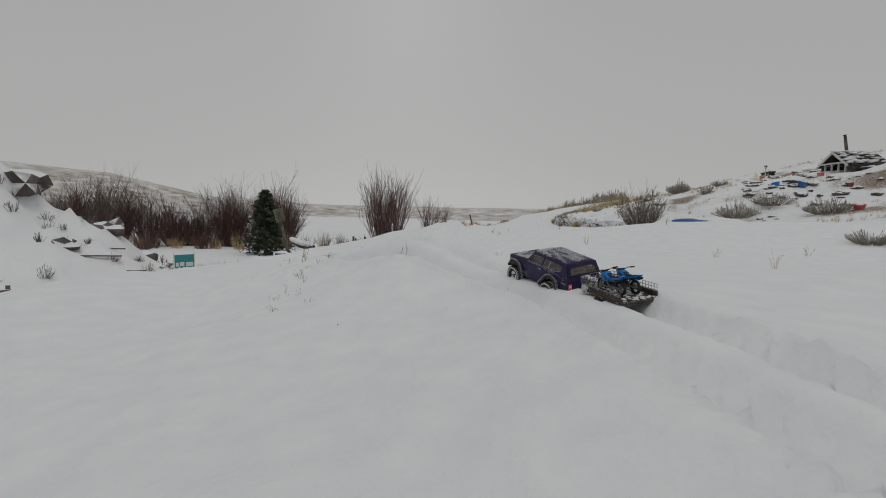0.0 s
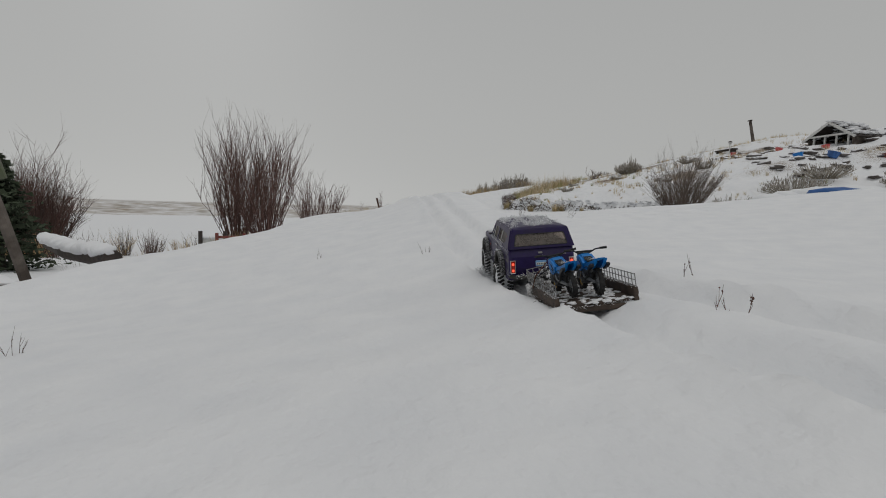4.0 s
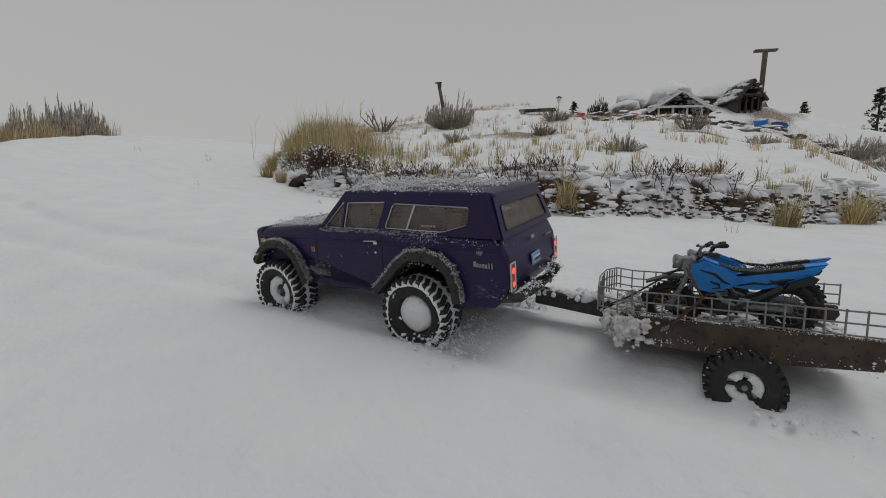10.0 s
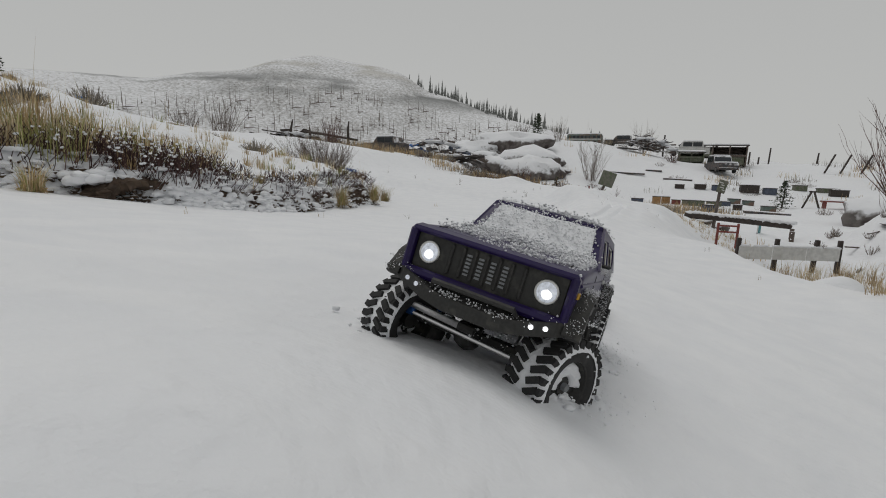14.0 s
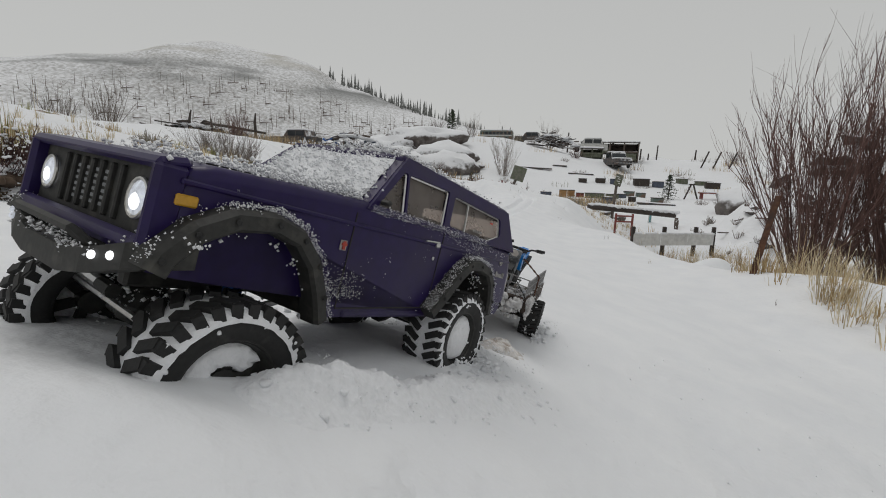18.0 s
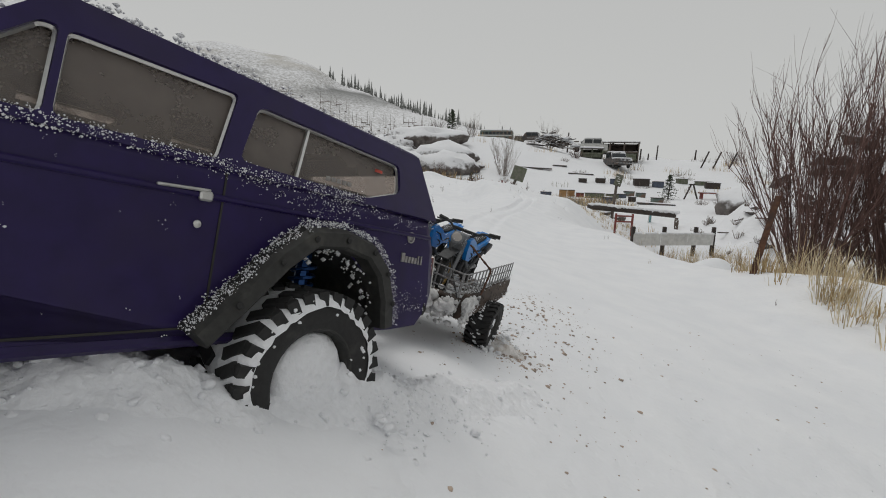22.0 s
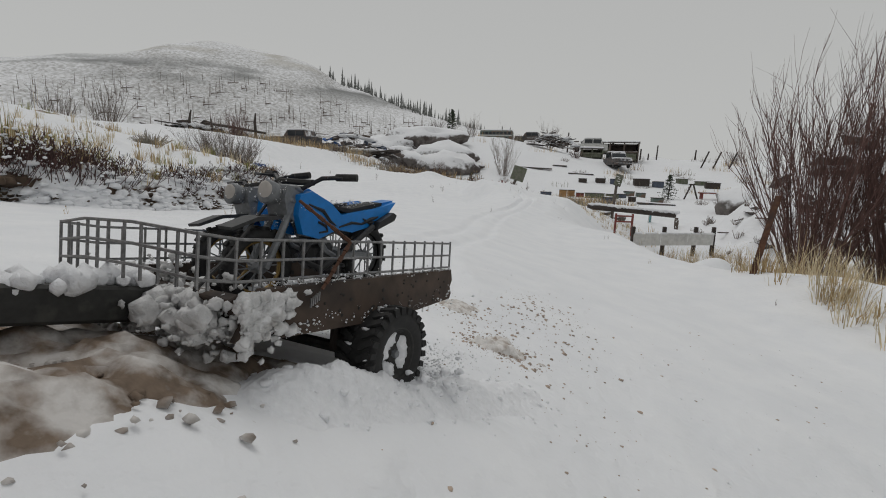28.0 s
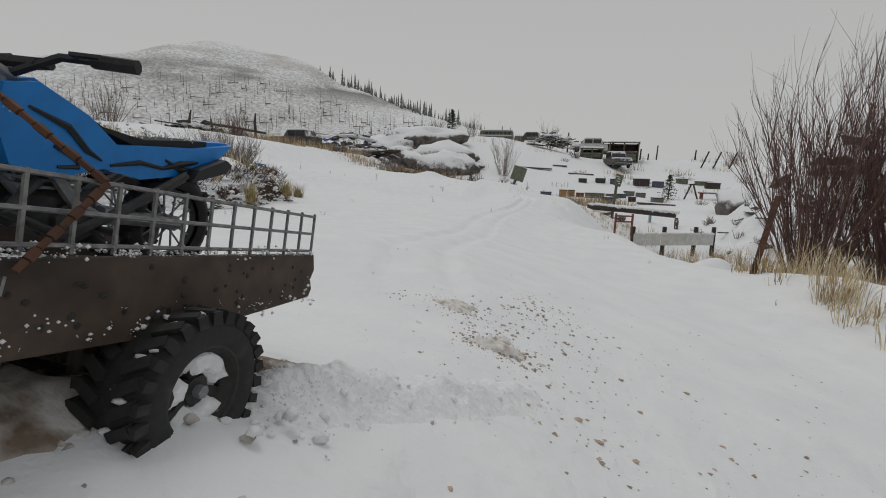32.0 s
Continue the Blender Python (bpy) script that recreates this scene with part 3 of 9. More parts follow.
# shallow old footprints and hollows filled with snow
DIMPLES = [(-3.72, 20.86), (-3.90, 20.90), (-3.66, 20.96), (-3.28, 20.99), (-3.52, 20.99), (-3.73, 20.93), (-3.80, 20.93), (-3.96, 20.95), (-3.85, 21.0), (-3.88, 21.03), (-4.09, 21.57), (-4.21, 21.60), (-4.15, 21.72), (-4.30, 21.80), (-4.25, 21.91), (-4.38, 21.97), (-4.41, 21.87), (-4.31, 22.03), (-4.36, 21.73), (0.39, 9.72), (0.61, 9.50), (0.72, 9.28), (0.21, 9.86), (0.45, 10.58), (0.38, 10.76)]
for k, (a, b) in enumerate(DIMPLES):
    r = 0.026 + 0.011 * (k % 4) / 3
    q = ((GX - a) ** 2 + ((GY - b) * 1.25) ** 2) / r**2
    GZ = GZ - (0.026 + 0.005 * (k % 3)) * np.exp(-q) + 0.006 * np.exp(-((np.sqrt(q) - 1.6) ** 2) / 0.2)
gn = len(gx)
HZ = height(GX, GY).tolist()
XL, YL = gx.tolist(), gy.tolist()


def ground_z(x, y):
    """Height of the snow, without wheel lines, at a place."""
    i = min(max(int(gx.searchsorted(x)) - 1, 0), len(XL) - 2)
    j = min(max(int(gy.searchsorted(y)) - 1, 0), len(YL) - 2)
    u, v = (x - XL[i]) / (XL[i + 1] - XL[i]), (y - YL[j]) / (YL[j + 1] - YL[j])
    return (HZ[j][i] * (1 - u) + HZ[j][i + 1] * u) * (1 - v) + (HZ[j + 1][i] * (1 - u) + HZ[j + 1][i + 1] * u) * v


gverts = np.stack([GX, GY, GZ], -1).reshape(-1, 3)
gi = (np.arange(len(gy) - 1)[:, None] * gn + np.arange(gn - 1)[None, :]).ravel()
gfaces = np.stack([gi, gi + 1, gi + gn + 1, gi + gn], -1)
gm = bpy.data.meshes.new("ground")
gm.from_pydata(gverts.tolist(), [], gfaces.tolist())
gm.polygons.foreach_set("use_smooth", [True] * len(gfaces))
cut = bank_foot(GY) - GX
bare = np.exp(-(((cut - 0.05) / 0.07) ** 2)) * step(GY, -9, -4) * (1 - step(GY, 6.6, 8.5)) * (0.75 + 0.9 * vnoise(GY * 3.1, GX * 0, 31))
litter = step(cut, 0.25, 0.9) * (1 - step(cut, 9, 22)) * np.clip(0.40 + 1.6 * fbm(GX * 0.8, GY * 0.8, 51, 3), 0, 1) * step(GY, -14, -7) * (1 - step(GY, 11, 17))
for name, vals in (("bare", bare), ("litter", litter)):
    gm.attributes.new(name, "FLOAT", "POINT").data.foreach_set("value", vals.ravel())


def ground_material():
    """Snow, with bare soil on steep cut faces and thin stubble on the hillside."""
    m = bpy.data.materials.new("snow_covered_ground")
    m.use_nodes = True
    n, l = m.node_tree.nodes, m.node_tree.links
    b = n["Principled BSDF"]
    b.inputs["Roughness"].default_value = 0.8
    b.inputs["Specular IOR Level"].default_value = 0.2
    co = n.new("ShaderNodeTexCoord")
    fine, mid = n.new("ShaderNodeTexNoise"), n.new("ShaderNodeTexNoise")
    fine.inputs["Scale"].default_value, fine.inputs["Detail"].default_value = 45, 8
    mid.inputs["Scale"].default_value, mid.inputs["Detail"].default_value = 5.5, 8
    soil = n.new("ShaderNodeTexNoise")
    soil.inputs["Scale"].default_value, soil.inputs["Detail"].default_value = 30, 5
    for t in (fine, mid, soil):
        l.new(co.outputs["Object"], t.inputs["Vector"])
    at_bare, at_lit = n.new("ShaderNodeAttribute"), n.new("ShaderNodeAttribute")
    at_bare.attribute_name, at_lit.attribute_name = "bare", "litter"

    def mask(attr, tex, lo, hi, gain):
        k = n.new("ShaderNodeMath")
        k.operation = "MULTIPLY_ADD"
        k.inputs[1].default_value = gain
        l.new(attr.outputs["Fac"], k.inputs[0])
        l.new(tex.outputs["Fac"], k.inputs[2])
        r = n.new("ShaderNodeMapRange")
        r.inputs["From Min"].default_value, r.inputs["From Max"].default_value = lo, hi
        l.new(k.outputs[0], r.inputs["Value"])
        return r

    ramp = mask(at_bare, mid, 0.86, 0.98, 0.55)
    thin = mask(at_lit, fine, 0.80, 0.98, 0.48)
    sr = n.new("ShaderNodeValToRGB")
    sr.color_ramp.elements[0].position, sr.color_ramp.elements[0].color = 0.35, (0.030, 0.020, 0.014, 1)
    sr.color_ramp.elements[1].position, sr.color_ramp.elements[1].color = 0.7, (0.115, 0.08, 0.055, 1)
    l.new(soil.outputs["Fac"], sr.inputs[0])
    sn = n.new("ShaderNodeValToRGB")
    sn.color_ramp.elements[0].position, sn.color_ramp.elements[0].color = 0.3, (0.77, 0.785, 0.81, 1)
    sn.color_ramp.elements[1].position, sn.color_ramp.elements[1].color = 0.7, (0.83, 0.84, 0.855, 1)
    l.new(mid.outputs["Fac"], sn.inputs[0])
    mx = n.new("ShaderNodeMix")
    mx.data_type = "RGBA"
    l.new(ramp.outputs[0], mx.inputs["Factor"])
    l.new(sn.outputs[0], mx.inputs["A"])
    l.new(sr.outputs[0], mx.inputs["B"])
    my = n.new("ShaderNodeMix")
    my.data_type = "RGBA"
    my.inputs["B"].default_value = (0.19, 0.135, 0.085, 1)
    l.new(thin.outputs[0], my.inputs["Factor"])
    l.new(mx.outputs["Result"], my.inputs["A"])
    l.new(my.outputs["Result"], b.inputs["Base Color"])
    bp = n.new("ShaderNodeBump")
    bp.inputs["Strength"].default_value, bp.inputs["Distance"].default_value = 0.35, 0.012
    l.new(fine.outputs["Fac"], bp.inputs["Height"])
    bp2 = n.new("ShaderNodeBump")
    bp2.inputs["Strength"].default_value, bp2.inputs["Distance"].default_value = 0.45, 0.05
    l.new(mid.outputs["Fac"], bp2.inputs["Height"])
    l.new(bp2.outputs[0], bp.inputs["Normal"])
    l.new(bp.outputs[0], b.inputs["Normal"])
    return m


GROUND = ground_material()
gm.materials.append(GROUND)
ground = tagged(new("ground", gm), "uneven snow-covered hillside with a bare cut bank", "ground", kind="structure")

# ---- the truck: x ahead, y to its left, z up, origin on the ground below its middle ----
rng = random.Random(4)
AX_F, AX_R, HUB_Z, TYRE_R = 0.1565, -0.1445, 0.058, 0.0565


def panel(outer, holes, place, thick, mesh):
    """A flat sheet with holes: outlines in the sheet's own u and v, laid into space by place(u, v), with thickness."""
    bm = bmesh.new()
    edges = []
    for loop in [outer] + holes:
        vs = [bm.verts.new((u, v, 0)) for u, v in loop]
        edges += [bm.edges.new((vs[i], vs[(i + 1) % len(vs)])) for i in range(len(vs))]
    bmesh.ops.triangle_fill(bm, use_beauty=True, edges=edges)
    bm.verts.index_update()
    flat = [(q.co.x, q.co.y) for q in bm.verts]
    faces = [tuple(q.index for q in p.verts) for p in bm.faces]
    bm.free()
    n = len(flat)
    a, b, c = (Vector(place(*p)) for p in ((0, 0), (0.1, 0), (0, 0.1)))
    nor = (b - a).cross(c - a).normalized() * thick
    front = [Vector(place(u, v)) for u, v in flat]
    k, rim = 0, []
    for loop in [outer] + holes:
        m = len(loop)
        rim += [(k + i, k + (i + 1) % m, k + (i + 1) % m + n, k + i + n) for i in range(m)]
        k += m
    mesh.add(front + [p - nor for p in front], faces + [tuple(i + n for i in reversed(q)) for q in faces] + rim)


def arc(cx, cz, r, a0, a1, n):
    return [(cx + r * math.cos(radians(a0 + (a1 - a0) * i / n)), cz + r * math.sin(radians(a0 + (a1 - a0) * i / n))) for i in range(n + 1)]


def rounded(loop, r, n=3):
    """The polygon with its corners cut to small curves."""
    out = []
    for i, p in enumerate(loop):
        a, b, c = Vector(loop[i - 1]), Vector(p), Vector(loop[(i + 1) % len(loop)])
        ra = min(r, (a - b).length * 0.45, (c - b).length * 0.45)
        s, e = b + (a - b).normalized() * ra, b + (c - b).normalized() * ra
        for k in range(n + 1):
            t = k / n
            q = s * (1 - t) ** 2 + b * 2 * t * (1 - t) + e * t * t
            out.append((q.x, q.y))
    return out


truck = empty("model_truck", "snow-dusted dark purple model off-road truck with lit headlamps", "model truck")


def build_body():
    front_arch = arc(AX_F, 0.075, 0.068, 178, 26, 12)
    rear_arch = arc(AX_R, 0.076, 0.066, 178, 3, 12)
    low = [(0.208, 0.108), (0.2100, 0.125), (0.2100, 0.154), (0.206, 0.1662), (0.190, 0.1715), (0.12, 0.1765), (0.052, 0.180), (-0.10, 0.178), (-0.268, 0.174), (-0.280, 0.150), (-0.284, 0.118), (-0.276, 0.094), (-0.262, 0.080), (-0.228, 0.078)]
    poly = low + rear_arch + [(-0.085, 0.080), (0.083, 0.078)] + front_arch
    n0, n1 = len(low), len(low) + len(rear_arch)
    side = [0] * len(poly)
    for i in range(n0, n1 - 1):
        side[i] = 1
    for i in range(n1 + 2, len(poly) - 1):
        side[i] = 1
    for i in (5, 6, 7):
        side[i] = 0
    me = Mesh().prism(poly, -0.0965, 0.0965, 0, side)
    body = me.make("body", [PURPLE, PLASTIC], truck)
    # rounded shoulders along the outline
    bm = bmesh.new()
    bm.from_mesh(body.data)
    rim = [e for e in bm.edges if len(e.link_faces) == 2 and abs(e.verts[0].co.y - e.verts[1].co.y) < 1e-5 and any(len(q.verts) > 8 for q in e.link_faces)]
    top = [e for e in rim if min(q.co.z for q in e.verts) > 0.10 and not any(q.material_index for q in e.link_faces)]
    bmesh.ops.bevel(bm, geom=top, offset=0.009, segments=3, affect="EDGES", profile=0.6)
    bm.to_mesh(body.data)
    bm.free()
    body.data.polygons.foreach_set("use_smooth", [q.area < 0.0009 for q in body.data.polygons])
    # crease along the flank, door seams, lower trim
    me = Mesh()
    for s in (-1, 1):
        me.box((-0.03, s * 0.0968, 0.158), (0.48, 0.0035, 0.0035), None, 0.001)
        me.box((-0.02, s * 0.0958, 0.081), (0.155, 0.006, 0.006), None, 0.002)
    me.make("flank_crease", PURPLE, body)
    for s in (-1, 1):
        me = Mesh()
        for x0, z0, x1, z1 in ((0.066, 0.086, 0.066, 0.168), (-0.074, 0.090, -0.076, 0.172), (0.066, 0.086, -0.070, 0.088)):
            me.tube([(x0, s * 0.0966, z0), (x1, s * 0.0966, z1)], 0.0008, 4)
        me.make("door_seam", INTERIOR, body)
    # the cab above the belt line
    def place(s):
        def at(u, v):
            k = (v - 0.173) / 0.060
            return (u, s * (0.0945 - 0.0150 * k), v)
        return at
    outer = [(0.056, 0.173), (0.000, 0.2325), (-0.254, 0.2265), (-0.274, 0.173)]
    holes = [rounded([(0.044, 0.1775), (0.0050, 0.217), (-0.0010, 0.217), (0.0030, 0.1775)], 0.004), rounded([(0.0000, 0.1775), (-0.0040, 0.217), (-0.0825, 0.2185), (-0.0700, 0.1775)], 0.004),
             rounded([(-0.0955, 0.2165), (-0.0820, 0.1800), (-0.1850, 0.1780), (-0.2240, 0.1890), (-0.2255, 0.2125)], 0.006)]
    me = Mesh()
    for s in (-1, 1):
        panel(outer, holes, place(s), 0.004 * s, me)
    cab = me.make("cab_sides", PURPLE, truck)
    cols = [[(u, v) for u, v in h] for h in holes]
    for s in (-1, 1):
        at = place(s)
        for h in cols:
            Mesh().ring([Vector(at(u, v)) + Vector((0, s * 0.0006, 0)) for u, v in h], 0.00135).make("window_trim", CHROME, cab, "dull silver window trim")
            pane = Mesh()
            c = [Vector(at(u, v)) - Vector((0, s * 0.0020, 0)) for u, v in h]
            pane.add(c, [tuple(range(len(c)))])
            g = pane.make("window_pane", GLASS, cab, "dusty tinted window")
            g.visible_shadow = False
        bar = Mesh()
        bar.tube([at(-0.1225, 0.1785), at(-0.1345, 0.2155)], 0.0015, 5)
        bar.make("window_divider", CHROME, cab)
        st = Mesh()
        for k in range(5):
            st.box(Vector(at(-0.150 - 0.005 * k, 0.186)) + Vector((0, s * 0.0002, 0)), (0.0036, 0.0006, 0.003))
        st.make("sticker", BADGE, cab)
        st = Mesh().box(Vector(at(-0.203, 0.2035)) + Vector((0, s * 0.0002, 0)), (0.008, 0.0006, 0.0022))
        st.make("sticker", REDBADGE, cab)
        Mesh().box(Vector(at(-0.0905, 0.2065)) + Vector((0, s * 0.0006, 0)), (0.0022, 0.001, 0.008), None, 0.0006).make("window_latch", STEEL, cab)
    # windscreen and tailgate frames
    me = Mesh()
    def screen(u, v):
        k = (v - 0.173) / 0.060
        return (0.057 - 0.057 * k, u * (0.0945 - 0.0150 * k) / 0.0945, v)
    panel([(-0.0945, 0.173), (0.0945, 0.173), (0.0945, 0.2325), (-0.0945, 0.2325)], [[(-0.083, 0.180), (0.083, 0.180), (0.083, 0.224), (-0.083, 0.224)]], screen, 0.004, me)
    me.make("windscreen_frame", PURPLE, truck)
    me = Mesh()
    def gate(u, v):
        k = (v - 0.173) / 0.060
        return (-0.276 + 0.021 * k, u * (0.0945 - 0.0150 * k) / 0.0945, v)
    panel([(-0.0945, 0.173), (0.0945, 0.173), (0.0945, 0.2295), (-0.0945, 0.2295)], [rounded([(-0.080, 0.181), (0.080, 0.181), (0.079, 0.214), (-0.079, 0.214)], 0.005)], gate, -0.004, me)
    me.make("tailgate_frame", PURPLE, truck)
    c = [Vector(gate(u, v)) + Vector((-0.0004, 0, 0)) for u, v in rounded([(-0.080, 0.181), (0.080, 0.181), (0.079, 0.214), (-0.079, 0.214)], 0.005)]
    Mesh().ring(c, 0.0011).make("rear_window_trim", PLASTIC, truck)
    rear = Mesh()
    rear.add([p + Vector((0.002, 0, 0)) for p in c], [tuple(range(len(c)))])
    rear.make("rear_window", GLASS, truck, "dusty rear window").visible_shadow = False
    # roof, gently crowned
    me = Mesh()
    xs = [0.004, -0.002, -0.02, -0.07, -0.13, -0.19, -0.238, -0.251, -0.258]
    ys = [-0.0815, -0.0795, -0.074, -0.05, -0.02, 0.02, 0.05, 0.074, 0.0795, 0.0815]
    zs = lambda i, j: 0.2345 - 0.004 * (xs[i] / -0.25) + (0.0045 if 1 < i < 7 else 0.002 if i in (1, 7) else -0.004) * (1 - (abs(ys[j]) / 0.0815) ** 4) - (0.005 if j in (0, 9) else 0)
    v = [(xs[i], ys[j], zs(i, j)) for i in range(len(xs)) for j in range(len(ys))]
    m = len(ys)
    me.add(v + [(x, y, z - 0.006) for x, y, z in v], [(i * m + j, i * m + j + 1, (i + 1) * m + j + 1, (i + 1) * m + j) for i in range(len(xs) - 1) for j in range(m - 1)])
    k = len(v)
    rimi = [i for i in range(m)] + [i * m + m - 1 for i in range(1, len(xs))] + [(len(xs) - 1) * m + j for j in range(m - 2, -1, -1)] + [i * m for i in range(len(xs) - 2, 0, -1)]
    me.f += [(a, b, b + k, a + k) for a, b in zip(rimi, rimi[1:] + rimi[:1])]
    me.m += [0] * len(rimi)
    me.make("roof", PURPLE, truck, "", True)
    # inside: floor pan, seats and dash
    Mesh().box((-0.11, 0, 0.1815), (0.29, 0.165, 0.004)).box((0.022, 0, 0.186), (0.03, 0.16, 0.012), None, 0.004).make("interior_pan", INTERIOR, truck)
    for y in (-0.042, 0.042):
        Mesh().box((-0.055, y, 0.192), (0.012, 0.05, 0.02), pose(0, 0, 0, 0, -12, 0), 0.004).make("seat_back", INTERIOR, truck)
    # bonnet shut lines
    me = Mesh()
    for s in (-1, 1):
        Mesh().tube([(0.06, s * 0.074, 0.1800), (0.12, s * 0.076, 0.1768), (0.188, s * 0.078, 0.1722)], 0.0008, 4).make("bonnet_seam", INTERIOR, body)
    return body, cab


body, cab = build_body()


def build_front():
    me = Mesh().box((0.2115, 0, 0.1425), (0.006, 0.176, 0.046), None, 0.002)
    grille = me.make("grille", PLASTIC, truck, "black grille with upright slots")
    for k in range(7):
        Mesh().box((0.2155, -0.042 + 0.014 * k, 0.1425), (0.004, 0.0035, 0.034), None, 0.001).make("grille_bar", PLASTIC, grille)
    for k in range(4):
        m2 = Mesh()
        for q in range(6):
            m2.box((0.2152, -0.021 + 0.014 * k, 0.1315 + 0.0042 * q), (0.001, 0.006, 0.0022))
        m2.make("grille_mesh", BIKEGREY, grille)
    Mesh().box((0.2160, 0, 0.1165), (0.016, 0.186, 0.011), pose(0, 0, 0, 0, -14, 0), 0.003).make("valance", PURPLE, truck, "dark purple valance under the grille")
    Mesh().box((0.2130, 0, 0.1665), (0.020, 0.189, 0.007), pose(0, 0, 0, 0, 12, 0), 0.0028).make("bonnet_lip", PURPLE, truck)
    for s in (-1, 1):
        Mesh().box((0.2138, s * 0.0920, 0.1415), (0.019, 0.0085, 0.050), None, 0.003).make("grille_surround", PURPLE, truck)
        ringv = [(0.2165, s * 0.068 + 0.0116 * math.cos(a), 0.1425 + 0.0116 * math.sin(a)) for a in np.linspace(0, 2 * math.pi, 20)[:-1]]
        bez = Mesh().tube(ringv + ringv[:2], 0.0013, 6, cap=False).make("headlamp", CHROME, truck, "lit round headlamp with a chrome ring")
        lens = Mesh()
        rings = []
        for r, dx in ((0.0112, 0.0), (0.0085, 0.0014), (0.0045, 0.0022), (0.0005, 0.0025)):
            rings.append([(0.2162 + dx, s * 0.068 + r * math.cos(a), 0.1425 + r * math.sin(a)) for a in np.linspace(0, 2 * math.pi, 17)[:-1]])
        lens.add([p for q in rings for p in q], [(i * 16 + k, i * 16 + (k + 1) % 16, (i + 1) * 16 + (k + 1) % 16, (i + 1) * 16 + k) for i in range(3) for k in range(16)])
        lens.make("lens", LAMP, bez, "glowing lens", True)
        hot = Mesh()
        hot.lump((0.2172, s * 0.068 + 0.0006, 0.1405), (0.0026, 0.0064, 0.0058), rng, 0.08, 0, True)
        hot.make("led", LAMPHOT, bez)
        Mesh().box((0.2045, s * 0.0968, 0.1475), (0.013, 0.003, 0.0068), None, 0.001).make("side_marker", AMBER, truck, "amber side marker")
    # bumper: dropped centre, upswept ends
    me = Mesh()
    pts = [(0.212, -0.108, 0.117), (0.226, -0.088, 0.111), (0.2325, -0.055, 0.101), (0.2335, -0.03, 0.0965), (0.2335, 0.03, 0.0965), (0.2325, 0.055, 0.101), (0.226, 0.088, 0.111), (0.212, 0.108, 0.117)]
    me.add([q for x, y, z in pts for q in ((x, y, z + 0.0075), (x, y, z - 0.0075), (x - 0.015, y, z - 0.007), (x - 0.015, y, z + 0.0085))],
           [(4 * i + k, 4 * i + (k + 1) % 4, 4 * i + 4 + (k + 1) % 4, 4 * i + 4 + k) for i in range(len(pts) - 1) for k in range(4)] + [(0, 1, 2, 3), tuple(range(4 * len(pts) - 4, 4 * len(pts)))])
    bumper = me.make("front_bumper", PLASTIC, truck, "black steel bumper with snow on top")
    m2 = Mesh()
    m2.tube([(0.222, -0.05, 0.106), (0.235, -0.046, 0.117), (0.236, 0.046, 0.117), (0.222, 0.05, 0.106)], 0.0032, 6)
    m2.make("bumper_hoop", PLASTIC, bumper)
    for s in (-1, 1):
        for y in (0.066, 0.0795):
            m2 = Mesh().lump((0.233 - (y - 0.06) * 0.25, s * y, 0.1065 + (y - 0.066) * 0.2), (0.0020, 0.0027, 0.0027), rng, 0.02, 0, True)
            m2.make("fog_lamp", LAMPHOT if s > 0 else LAMP, bumper, "small round fog lamp")
    sn = Mesh()
    crumbs(sn, [(x - 0.006 + rng.uniform(-0.006, 0.006), y + rng.uniform(-0.012, 0.012), z + 0.0085) for x, y, z in pts for _ in range(16)] + [(0.228 + rng.uniform(-0.007, 0.004), rng.uniform(-0.05, 0.05), 0.1055) for _ in range(60)], rng, 0.001, 0.0042)
    sn.make("bumper_snow", FLUFF, bumper, smooth=True, kind="stuff")


build_front()


